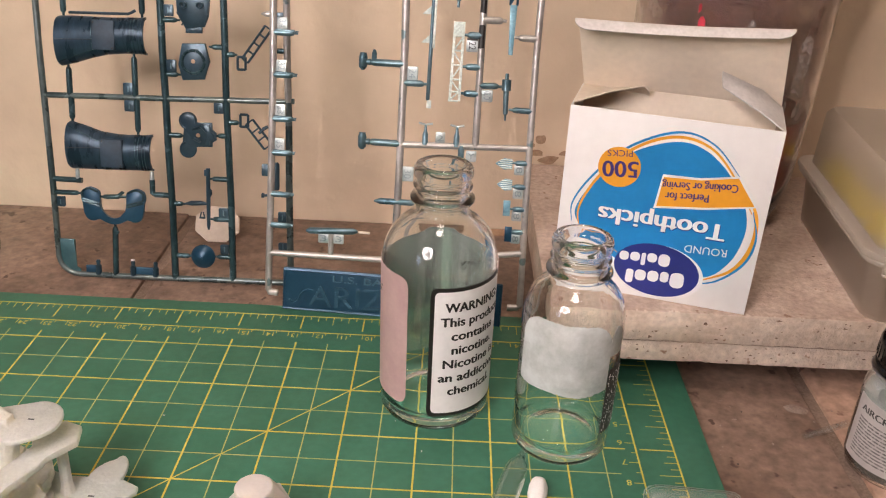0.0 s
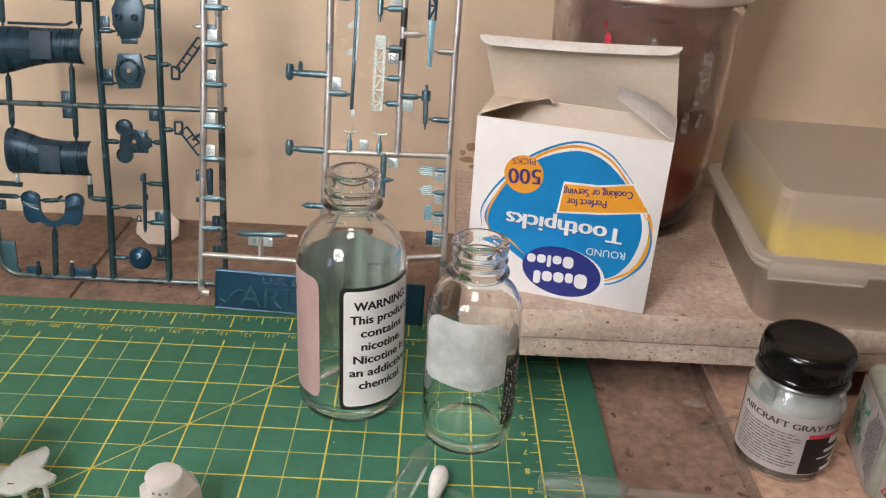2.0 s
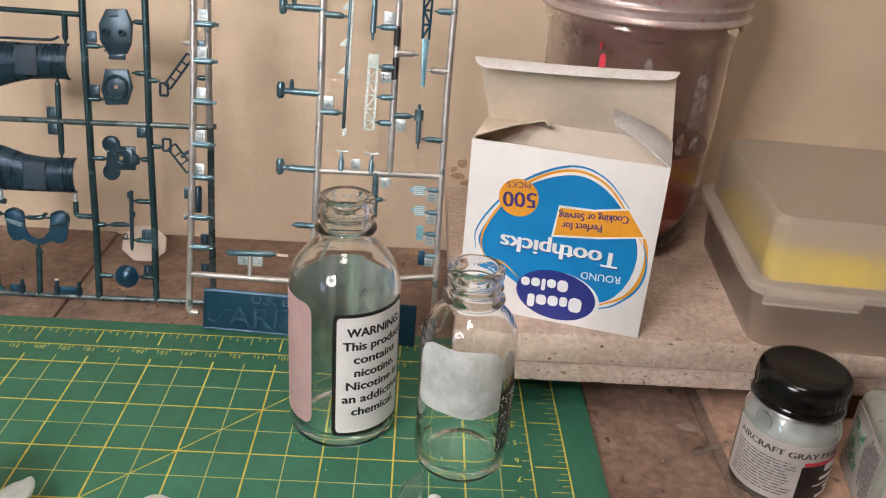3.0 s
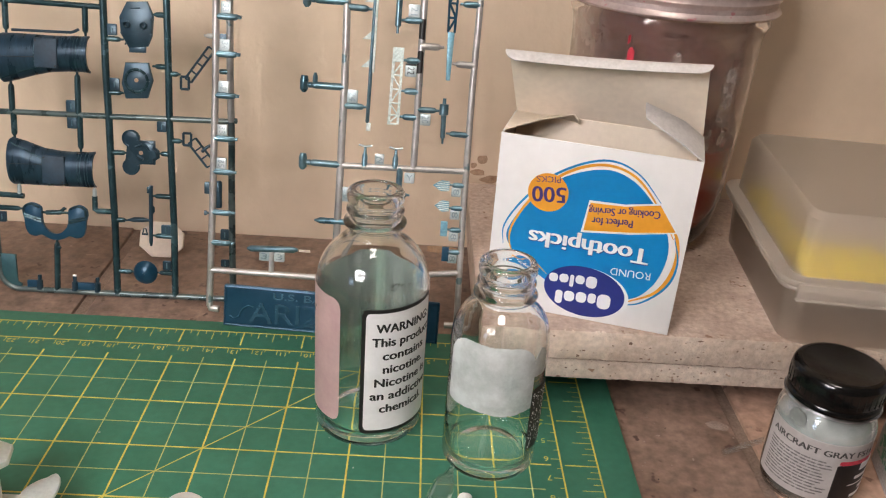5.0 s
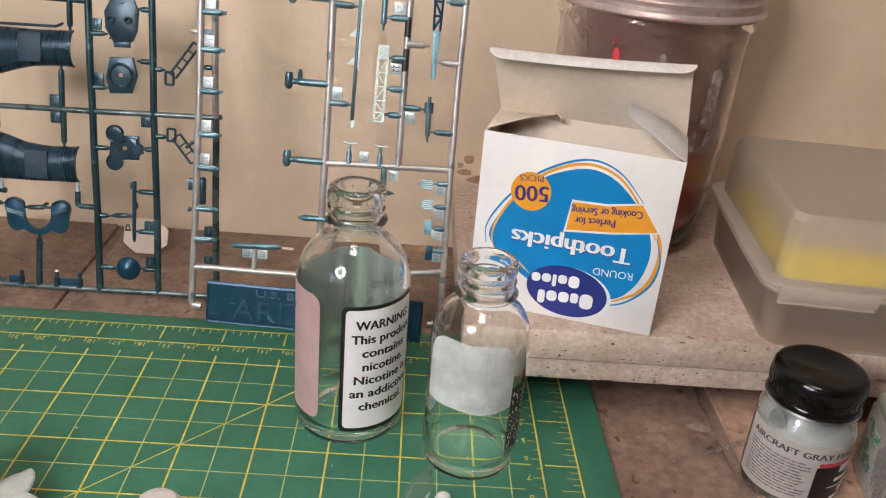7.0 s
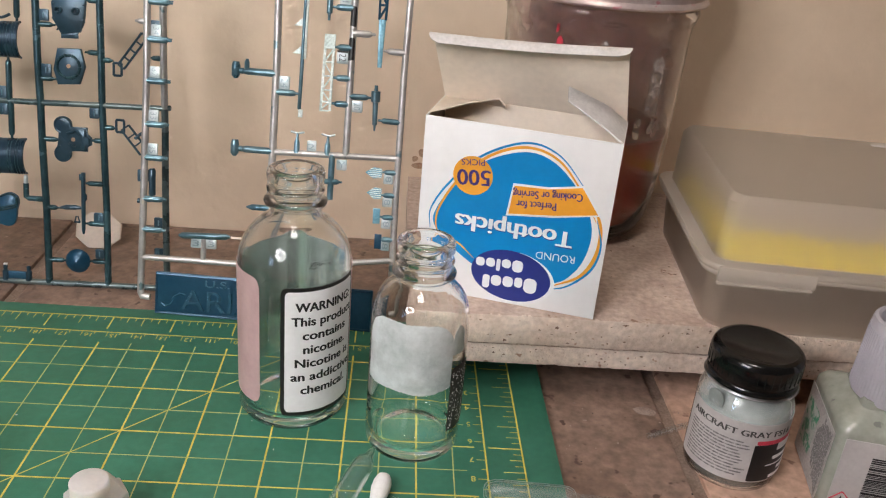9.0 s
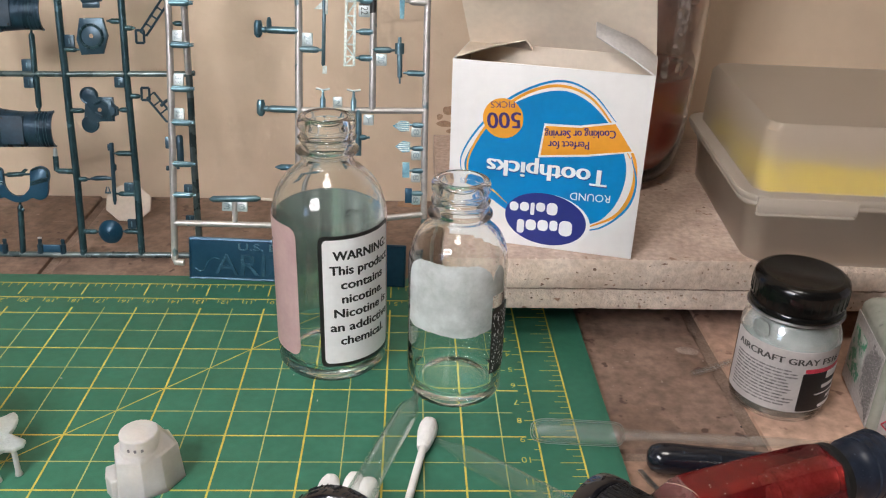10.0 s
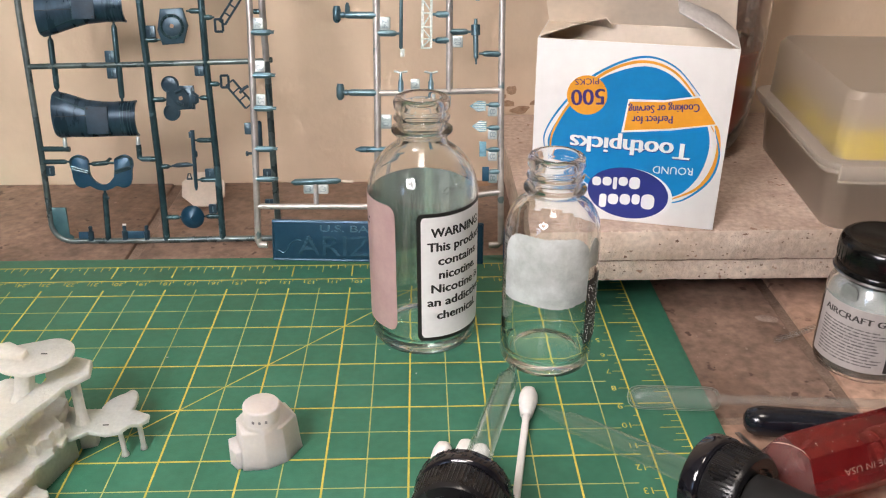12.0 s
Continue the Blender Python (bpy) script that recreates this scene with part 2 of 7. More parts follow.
PURPLE = surface("purple_print", (0.05, 0.03, 0.16), (0.06, 0.035, 0.19), 60.0, 0.4, fine=0.03)
RESIN = surface("pale_printed_resin", (0.67, 0.645, 0.565), (0.78, 0.76, 0.68), 90.0, 0.5, sub=0.9, trans=0.20, ior=1.3, fine=0.07, bump=0.0002, bump_scale=1100)
RESIN_CLEAR = surface("whitish_printed_resin", (0.66, 0.60, 0.575), (0.75, 0.69, 0.665), 90.0, 0.5, sub=0.9, trans=0.18, ior=1.3, fine=0.04, bump=0.00005, bump_scale=1500)
COTTON = surface("white_cotton", (0.80, 0.79, 0.78), (0.88, 0.87, 0.86), 400.0, 0.95, bump=0.0004, bump_scale=1600, fine=0.06)
STICK = surface("white_paper_stick", (0.78, 0.77, 0.76), (0.84, 0.83, 0.82), 200.0, 0.6, fine=0.04)
GREY_PAINT = surface("aircraft_grey_paint", (0.20, 0.215, 0.205), (0.29, 0.305, 0.295), 70.0, 0.18, fine=0.08, coat=0.6)
GREY_DARK = surface("dark_grey_paint_sediment", (0.055, 0.053, 0.046), (0.10, 0.097, 0.085), 120.0, 0.2, coat=0.5)
RED_PLASTIC = surface("clear_red_plastic", (0.68, 0.055, 0.075), (0.80, 0.12, 0.13), 60.0, 0.13, trans=0.93, ior=1.42, coat=0.15, fine=0.15, bump=0.00006, bump_scale=420, speck=(0.34, 0.20, 0.18), speck_at=0.72)
RED_INK = surface("red_print", (0.55, 0.04, 0.07), (0.60, 0.05, 0.08), 80.0, 0.4)
STEEL = surface("worn_steel", (0.28, 0.28, 0.28), (0.48, 0.47, 0.46), 120.0, 0.32, metal=1.0)
LILAC = surface("pale_lilac_plastic", (0.38, 0.36, 0.395), (0.44, 0.42, 0.455), 60.0, 0.45, fine=0.03)
TEAL_DARK = surface("dark_teal_metallic_plastic", (0.018, 0.045, 0.056), (0.050, 0.110, 0.128), 60.0, 0.26, metal=0.45, fine=0.15, random_tint=0.12)
TEAL_WORN = surface("worn_teal_runner", (0.040, 0.075, 0.085), (0.20, 0.235, 0.225), 34.0, 0.28, metal=0.45, fine=0.18, spread=(0.36, 0.72))
NAVY_PART = surface("blue_black_plastic", (0.012, 0.034, 0.052), (0.032, 0.070, 0.098), 60.0, 0.32, metal=0.32, fine=0.12, random_tint=0.15)
HULL = surface("blue_black_hull_plastic", (0.010, 0.027, 0.045), (0.026, 0.058, 0.090), 60.0, 0.28, metal=0.38, fine=0.14, stretch=(4, 1, 1))
HATCH = surface("matt_hatch_plastic", (0.010, 0.027, 0.046), (0.022, 0.050, 0.080), 90.0, 0.58, metal=0.1, fine=0.14)
GUSSET = surface("teal_tab_plastic", (0.025, 0.085, 0.100), (0.055, 0.140, 0.155), 60.0, 0.38, metal=0.25, fine=0.12)
PLATE_BLUE = surface("deep_blue_plastic", (0.008, 0.050, 0.095), (0.016, 0.072, 0.125), 60.0, 0.32, metal=0.30, fine=0.10)
SILVERED = surface("silvered_runner_paint", (0.34, 0.325, 0.31), (0.54, 0.52, 0.50), 32.0, 0.36, metal=0.45, fine=0.14, speck=(0.16, 0.23, 0.24), speck_at=0.65)
TEAL_PART = surface("teal_metallic_plastic", (0.045, 0.11, 0.145), (0.20, 0.31, 0.35), 75.0, 0.30, metal=0.55, fine=0.12, random_tint=0.15, spread=(0.3, 0.8))
SILVER_TAG = surface("pale_teal_tag", (0.28, 0.36, 0.37), (0.48, 0.52, 0.52), 120.0, 0.38, metal=0.35, fine=0.12)
TAG_INK = surface("tag_relief", (0.15, 0.21, 0.225), (0.24, 0.30, 0.31), 120.0, 0.38, metal=0.35)
SKY_PART = surface("light_blue_plastic", (0.10, 0.27, 0.36), (0.22, 0.42, 0.50), 120.0, 0.4, metal=0.2)
MINT_WHITE = surface("mint_white_paint", (0.55, 0.66, 0.62), (0.74, 0.80, 0.77), 120.0, 0.5)
RED_LIQUID = surface("dark_red_liquid", (0.31, 0.040, 0.024), (0.45, 0.090, 0.050), 35.0, 0.2, fine=0.15)
RED_FILM = veil("pinkish_residue", (0.58, 0.41, 0.37), 0.44, scale=40.0, lo=0.10)
# Also carries the white highlights painted on the jar's upper front.
CRUST_AND_GLINT = veil("pale_crust_and_glint", (0.60, 0.53, 0.50), 0.55, scale=260.0)
FROST = veil("torn_label_film", (0.64, 0.67, 0.665), 0.92, 0.45, scale=60.0, lo=0.52)
LID_PLASTIC = frost("hazy_lid_plastic", (0.62, 0.555, 0.48), 0.17, 0.95, 0.98)
MILKY = film("milky_clear_plastic", (0.90, 0.84, 0.80), 0.035, 0.35, 0.35)
GREY_FOAM = surface("grey_liner", (0.25, 0.20, 0.16), (0.33, 0.27, 0.21), 40.0, 0.8)
YELLOW_FOAM = surface("yellow_foam", (0.43, 0.325, 0.002), (0.53, 0.405, 0.006), 40.0, 0.8, fine=0.1)
STAIN = surface("brown_stain", (0.32, 0.19, 0.115), (0.46, 0.31, 0.205), 160.0, 0.8)
CREAM = surface("cream_card", (0.66, 0.55, 0.45), (0.72, 0.62, 0.52), 80.0, 0.7, fine=0.06)
GREEN_GLASS = clear("teal_glass", (0.35, 0.75, 0.65), 0.02, 1.5)

# ---- shape helpers ----


def part(name, bm, material, parent=None, label="", smooth=38):
    me = bpy.data.meshes.new(name)
    if isinstance(bm, tuple):
        me.from_pydata(*bm)
    else:
        bmesh.ops.recalc_face_normals(bm, faces=bm.faces[:])
        bm.to_mesh(me)
        bm.free()
    me.materials.append(material)
    if smooth:
        me.shade_smooth()
        me.set_sharp_from_angle(angle=radians(smooth))
    ob = new(name, me)
    if parent:
        ob.parent = parent
    if label:
        ob["label"] = label
    return ob


def glass(name, bm, material, parent, label):
    """A see-through part that lets the lamp's light in."""
    ob = part(name, bm, material, parent, label, 60)
    ob.visible_shadow = False
    return ob


def thing(name, m, label, category, group=""):
    ob = new(name)
    ob.empty_display_size = 0.01
    ob.matrix_world = m
    return tagged(ob, label, category, group)


def lump(name, bm, material, label, category, group="", smooth=38, m=None):
    ob = part(name, bm, material, None, "", smooth)
    if m is not None:
        ob.matrix_world = m
    return tagged(ob, label, category, group)


def block(lo, hi, bevel=0.0, bm=None, seg=2):
    own = bm is None
    b = bmesh.new()
    bmesh.ops.create_cube(b, size=1.0)
    for v in b.verts:
        v.co = Vector([lo[i] + (v.co[i] + 0.5) * (hi[i] - lo[i]) for i in range(3)])
    if bevel:
        bmesh.ops.bevel(b, geom=b.edges[:], offset=bevel, segments=seg, profile=0.5, affect="EDGES")
    if own:
        return b
    merge(bm, b)
    return bm


def merge(into, b):
    me = bpy.data.meshes.new("t")
    b.to_mesh(me)
    b.free()
    into.from_mesh(me)
    bpy.data.meshes.remove(me)


def lathe(profile, n=48, bm=None):
    """A solid of revolution about z from (radius, height) pairs."""
    bm = bm or bmesh.new()
    rings = []
    for r, z in profile:
        if r < 1e-7:
            rings.append([bm.verts.new((0, 0, z))])
        else:
            rings.append([bm.verts.new((r * math.cos(2 * math.pi * k / n), r * math.sin(2 * math.pi * k / n), z)) for k in range(n)])
    for a, b in zip(rings, rings[1:]):
        for k in range(n):
            j = (k + 1) % n
            if len(a) == 1 and len(b) > 1:
                bm.faces.new((a[0], b[k], b[j]))
            elif len(b) == 1 and len(a) > 1:
                bm.faces.new((a[k], a[j], b[0]))
            elif len(a) > 1:
                bm.faces.new((a[k], a[j], b[j], b[k]))
    return bm


def smooth_line(points, per=6):
    """A Catmull-Rom line through the points."""
    p = [Vector(q) for q in points]
    p = [2 * p[0] - p[1]] + p + [2 * p[-1] - p[-2]]
    out = []
    for i in range(1, len(p) - 2):
        for k in range(per):
            t = k / per
            a, b, c, d = p[i - 1:i + 3]
            out.append(0.5 * ((2 * b) + (c - a) * t + (2 * a - 5 * b + 4 * c - d) * t * t + (3 * b - a - 3 * c + d) * t ** 3))
    return out + [p[-2]]


def smooth_loop(points, per=8):
    n = len(points)
    p = [Vector(q) for q in points]
    out = []
    for i in range(n):
        a, b, c, d = p[i - 1], p[i], p[(i + 1) % n], p[(i + 2) % n]
        for k in range(per):
            t = k / per
            out.append(0.5 * ((2 * b) + (c - a) * t + (2 * a - 5 * b + 4 * c - d) * t * t + (3 * b - a - 3 * c + d) * t ** 3))
    return out


def rod(points, radii, n=10, bm=None, cap=True):
    """A round bar through points, with one radius or one for each point."""
    bm = bm or bmesh.new()
    p = [Vector(q) for q in points]
    if not isinstance(radii, (list, tuple)):
        radii = [radii] * len(p)
    rings, side = [], None
    for i, c in enumerate(p):
        d = (p[min(i + 1, len(p) - 1)] - p[max(i - 1, 0)]).normalized()
        if side is None:
            side = d.orthogonal().normalized()
        side = (side - d * side.dot(d)).normalized()
        up = d.cross(side)
        rings.append([bm.verts.new(c + radii[i] * (math.cos(2 * math.pi * k / n) * side + math.sin(2 * math.pi * k / n) * up)) for k in range(n)])
    for a, b in zip(rings, rings[1:]):
        for k in range(n):
            bm.faces.new((a[k], a[(k + 1) % n], b[(k + 1) % n], b[k]))
    if cap:
        bm.faces.new(rings[0][::-1])
        bm.faces.new(rings[-1])
    return bm


def prism(outline, z0, z1, bevel=0.0, bm=None, taper=1.0):
    """An upright slab over an outline of (x, y)."""
    b = bmesh.new()
    cx, cy = sum(p[0] for p in outline) / len(outline), sum(p[1] for p in outline) / len(outline)
    lo = [b.verts.new((p[0], p[1], z0)) for p in outline]
    hi = [b.verts.new((cx + (p[0] - cx) * taper, cy + (p[1] - cy) * taper, z1)) for p in outline]
    n = len(outline)
    b.faces.new(lo[::-1])
    top = b.faces.new(hi)
    for k in range(n):
        b.faces.new((lo[k], lo[(k + 1) % n], hi[(k + 1) % n], hi[k]))
    if bevel:
        bmesh.ops.bevel(b, geom=list(top.edges), offset=bevel, segments=2, profile=0.5, affect="EDGES")
    if bm is None:
        return b
    merge(bm, b)
    return bm


def rounded(w, h, r, x=0.0, y=0.0, n=6):
    """The outline of a rounded rectangle round (x, y)."""
    out = []
    for cx, cy, a in ((w / 2 - r, h / 2 - r, 0), (-w / 2 + r, h / 2 - r, 90), (-w / 2 + r, -h / 2 + r, 180), (w / 2 - r, -h / 2 + r, 270)):
        for k in range(n + 1):
            t = radians(a + 90 * k / n)
            out.append((x + cx + r * math.cos(t), y + cy + r * math.sin(t)))
    return out


GLYPHS = {}


def glyphs(text):
    """The built-in font's shapes of a text, in a box one unit high, from x = 0."""
    if text not in GLYPHS:
        cu = bpy.data.curves.new("letters", "FONT")
        cu.body, cu.size, cu.resolution_u = text, 1.0, 3
        ob = new("letters", cu)
        bpy.context.view_layer.update()
        me = bpy.data.meshes.new_from_object(ob.evaluated_get(bpy.context.evaluated_depsgraph_get()))
        v = np.array([tuple(q.co) for q in me.vertices])
        f = [tuple(q.vertices) for q in me.polygons]
        bpy.data.objects.remove(ob)
        bpy.data.meshes.remove(me)
        v[:, 0] -= v[:, 0].min()
        GLYPHS[text] = (v[:, :2], f, v[:, 0].max())
    return GLYPHS[text]


def letters(items, place, fat=0.0):
    """Writing as flat faces: items of (text, x, y, height of capitals, width or None, turn in degrees); place maps (x, y) to a point.
    x, y is the middle of the line's foot."""
    verts, faces = [], []
    for text, x, y, high, wide, turn in items:
        v, f, w = glyphs(text)
        s = high / 0.69
        sx = wide / w if wide else s
        c, d = math.cos(radians(turn)), math.sin(radians(turn))
        base = len(verts)
        for px, py in v:
            lx, ly = (px - w / 2) * sx, py * s
            verts.append(tuple(place(x + lx * c - ly * d, y + lx * d + ly * c)))
        faces += [tuple(i + base for i in q) for q in f]
    return verts, [], faces


def flat(outline, place):
    """A flat patch over an outline, laid out by place."""
    bm = bmesh.new()
    bm.faces.new([bm.verts.new(place(x, y)) for x, y in outline])
    bmesh.ops.triangulate(bm, faces=bm.faces[:])
    return bm


def wrapped(r, a0, a1, z0, z1, corner=0.0015, n=48, rough=0.0, seed=0, thick=0.00008, hug=None):
    """A label round an upright cylinder: angles in degrees from the front (-y), rising to the right."""
    bm = bmesh.new()
    span = radians(a1 - a0) * r
    rng = random.Random(seed)
    rows = 10
    grid, back = [], []
    for k in range(n + 1):
        s = span * k / n
        d = min(s, span - s)
        inset = corner - math.sqrt(max(0.0, corner ** 2 - (corner - d) ** 2)) if d < corner else 0.0
        lo = z0 + inset * (0.1 if rough else 1.0) + rough * (rng.random() - 0.3) + rough * 0.8 * math.sin(k * 0.13 + seed)
        hi = z1 - inset - rough * (rng.random() - 0.3)
        a = radians(a0) + s / r
        col, bk = [], []
        for j in range(rows + 1):
            z = lo + (hi - lo) * j / rows
            q = hug(z) if hug else r
            col.append(bm.verts.new(((q + thick) * math.sin(a), -(q + thick) * math.cos(a), z)))
            bk.append(bm.verts.new((q * math.sin(a), -q * math.cos(a), z)))
        grid.append(col)
        back.append(bk)
    for g, flip in ((grid, False), (back, True)):
        for a, b in zip(g, g[1:]):
            for j in range(rows):
                q = (a[j], b[j], b[j + 1], a[j + 1])
                bm.faces.new(q[::-1] if flip else q)
    for k in range(n):
        for j in (0, rows):
            bm.faces.new((grid[k][j], grid[k + 1][j], back[k + 1][j], back[k][j]))
    for k in (0, n):
        for j in range(rows):
            bm.faces.new((grid[k][j], grid[k][j + 1], back[k][j + 1], back[k][j]))
    return bm


def on_drum(r, middle):
    """Maps (x along the arc, z) to a cylinder, x = 0 at the angle middle."""
    return lambda x, z: (r * math.sin(radians(middle) + x / r), -r * math.cos(radians(middle) + x / r), z)


MM = 0.001

# ---- setting: bench, wall, room ----
WALL_Y = 0.177
TILE_Z = -0.002

lump("wall_back", block((-1.6, WALL_Y, -0.9), (1.6, WALL_Y + 0.1, CEILING_Z)), WALL, "cream painted wall behind the bench", "wall")["kind"] = "structure"
for nm, lo, hi in (("wall_left", (-1.7, -2.4, -0.9), (-1.6, WALL_Y + 0.1, CEILING_Z)), ("wall_right", (1.6, -2.4, -0.9), (1.7, WALL_Y + 0.1, CEILING_Z)),
                   ("wall_front", (-1.7, -2.5, -0.9), (1.7, -2.4, CEILING_Z))):
    lump(nm, block(lo, hi), ROOM, "plain painted room wall", "wall")["kind"] = "structure"
window = thing("window_1", pose(-1.598, -1.50, 0.62, 0, 0, -90), "white framed window in the side wall", "window")
window["kind"] = "structure"
for lo, hi in (((-0.54, 0, 0.48), (0.54, 0.03, 0.54)), ((-0.54, 0, -0.54), (0.54, 0.03, -0.48)), ((-0.54, 0, -0.479), (-0.48, 0.03, 0.479)), ((0.48, 0, -0.479), (0.54, 0.03, 0.479))):
    part("window_frame", block(lo, hi, 0.004), ROOM, window)
lump("ceiling", block((-1.7, -2.5, CEILING_Z), (1.7, WALL_Y + 0.1, CEILING_Z + 0.1)), ROOM, "plain painted ceiling", "ceiling")["kind"] = "structure"
lump("floor", block((-1.7, -2.5, -1.0), (1.7, WALL_Y + 0.1, -0.9)), ROOM, "plain room floor", "floor")["kind"] = "structure"

bench = lump("counter", block((-0.95, -0.50, -0.90), (0.95, WALL_Y - 0.0005, TILE_Z - 0.0018)), GROUT, "brown tiled counter with sunken grout joints", "counter")
bench["kind"] = "structure"
PITCH, GAP = 0.2745, 0.0052
X0, Y0 = -0.0748, -0.0315
for i in range(-3, 3):
    for j in range(-2, 1):
        lo = (max(X0 + i * PITCH + GAP / 2, -0.95), max(Y0 + j * PITCH + GAP / 2, -0.50), -0.012)
        hi = (min(X0 + (i + 1) * PITCH - GAP / 2, 0.95), min(Y0 + (j + 1) * PITCH - GAP / 2, WALL_Y - 0.001), TILE_Z)
        if hi[0] - lo[0] > 0.01 and hi[1] - lo[1] > 0.01:
            part("tile", block(lo, hi, 0.0012), TILE_PALE if (i == 1 or j < 0) else TILE, bench)

# ---- cutting mat ----
mat = thing("cutting_mat", pose(0, 0, TILE_Z), "green self-healing cutting mat with yellow inch grid", "cutting mat")
MAT_X, MAT_Y = (-0.3055, 0.1515), (-0.2220, 0.0832)
ob = part("sheet", prism(rounded(MAT_X[1] - MAT_X[0], MAT_Y[1] - MAT_Y[0], 0.004, sum(MAT_X) / 2, sum(MAT_Y) / 2), 0.0, 0.002, 0.0004), GREEN, mat)
IN = 0.0254
LINE_Z = 0.00206


def strips(items):
    """Thin printed strips: (x0, y0, x1, y1, width)."""
    verts, faces = [], []
    for x0, y0, x1, y1, w in items:
        d = Vector((x1 - x0, y1 - y0)).normalized() * (w / 2)
        b = len(verts)
        for px, py, s in ((x0, y0, 1), (x1, y1, 1), (x1, y1, -1), (x0, y0, -1)):
            verts.append((px - d.y * s, py + d.x * s, LINE_Z))
        faces.append((b, b + 3, b + 2, b + 1))
    return verts, [], faces


bold, thin, ticks = [], [], []
for k in range(-23, 10):
    x = k * IN / 2
    (thin if k % 2 else bold).append((x, -0.196, x, 0.0555, 0.00040 if k % 2 else 0.00062))
for k in range(-15, 5):
    y = k * IN / 2
    (thin if k % 2 else bold).append((-0.294, y, 0.1190 if k % 2 else 0.1222, y, 0.00040 if k % 2 else 0.00062))
bold.append((-7.5 * IN, -7.5 * IN, 2.0 * IN + 0.004, 2.0 * IN + 0.004, 0.00045))
CM_X, CM_Y, INCH_X, INCH_Y = 0.1259, 0.0632, 0.1390, 0.0755
ticks += [(-0.30, CM_Y, CM_X, CM_Y, 0.0006), (CM_X, -0.21, CM_X, CM_Y, 0.0006), (-0.30, INCH_Y, INCH_X, INCH_Y, 0.0006), (INCH_X, -0.215, INCH_X, INCH_Y, 0.0006)]
for k in range(1, 84):
    long = 0.0034 if k % 2 == 0 else 0.0018
    if CM_X - k * 0.005 > -0.30:
        ticks.append((CM_X - k * 0.005, CM_Y - long, CM_X - k * 0.005, CM_Y, 0.0003))
    if CM_Y - k * 0.005 > -0.21:
        ticks.append((CM_X - long, CM_Y - k * 0.005, CM_X, CM_Y - k * 0.005, 0.0003))
for k in range(-94, 44):
    p = k * IN / 8
    size = 0.0098 if k % 8 == 0 else 0.0062 if k % 4 == 0 else 0.0040 if k % 2 == 0 else 0.0026
    wide = 0.00055 if k % 8 == 0 else 0.0003
    if p < INCH_X - 0.002:
        ticks.append((p, INCH_Y - size, p, INCH_Y, wide))
    if -0.215 < p < INCH_Y - 0.002:
        ticks.append((INCH_X - size * 1.2, p, INCH_X, p, wide))
for item in bold:
    part("bold_line", strips([item]), YELLOW, mat, "", 0)
for item in thin:
    part("fine_line", strips([item]), YELLOW_PALE, mat, "", 0)
for item in ticks[:4]:
    part("ruler_line", strips([item]), YELLOW, mat, "", 0)
part("ruler_scale", strips(ticks[4:]), YELLOW, mat, "yellow inch and centimetre ruler marks", 0)["kind"] = "stuff"
numerals = [(str(n), CM_X - n * 0.01 + 0.0026, CM_Y - 0.0014, 0.0026, None, 180) for n in range(3, 40)]
numerals += [(str(n), CM_X - 0.0050, CM_Y - n * 0.01 + 0.0013, 0.0026, None, 180) for n in range(3, 27)]
for item in numerals:
    part("numeral", letters([item], lambda x, y: (x, y, LINE_Z)), YELLOW, mat, "", 0)

# ---- stone slabs ----


def rough_slab(lo, hi, seed):
    """A slab whose front edges are worn and chipped along their length."""
    bm = bmesh.new()
    xs = [lo[0] + 0.00075 * k for k in range(int((min(hi[0], 0.33) - lo[0]) / 0.00075))] + [hi[0]]
    rings = []
    for i, x in enumerate(xs):
        chip = []
        for q in (0.0, 40.0):
            n = noise.noise(Vector((x * 160, seed * 7.3 + q, 0.0))) + 0.6 * noise.noise(Vector((x * 620, seed * 3.1 + q, 5.0)))
            chip.append(0.00045 + 0.0011 * max(0.0, n - 0.12) + 0.00025 * abs(n))
        y0, z0, y1, z1 = lo[1] + 0.00022 * noise.noise(Vector((x * 300, seed, 9.0))), lo[2], hi[1], hi[2]
        t, u = chip
        loop = [(y0, z0 + u), (y0, z1 - t), (y0 + 0.35 * t, z1 - 0.3 * t), (y0 + t, z1), (y1, z1), (y1, z0), (y0 + u, z0), (y0 + 0.3 * u, z0 + 0.35 * u)]
        rings.append([bm.verts.new((x, y, z)) for y, z in loop])
    for a, b in zip(rings, rings[1:]):
        for k in range(8):
            bm.faces.new((a[k], a[(k + 1) % 8], b[(k + 1) % 8], b[k]))
    bm.faces.new(rings[0])
    bm.faces.new(rings[-1][::-1])
    return bm


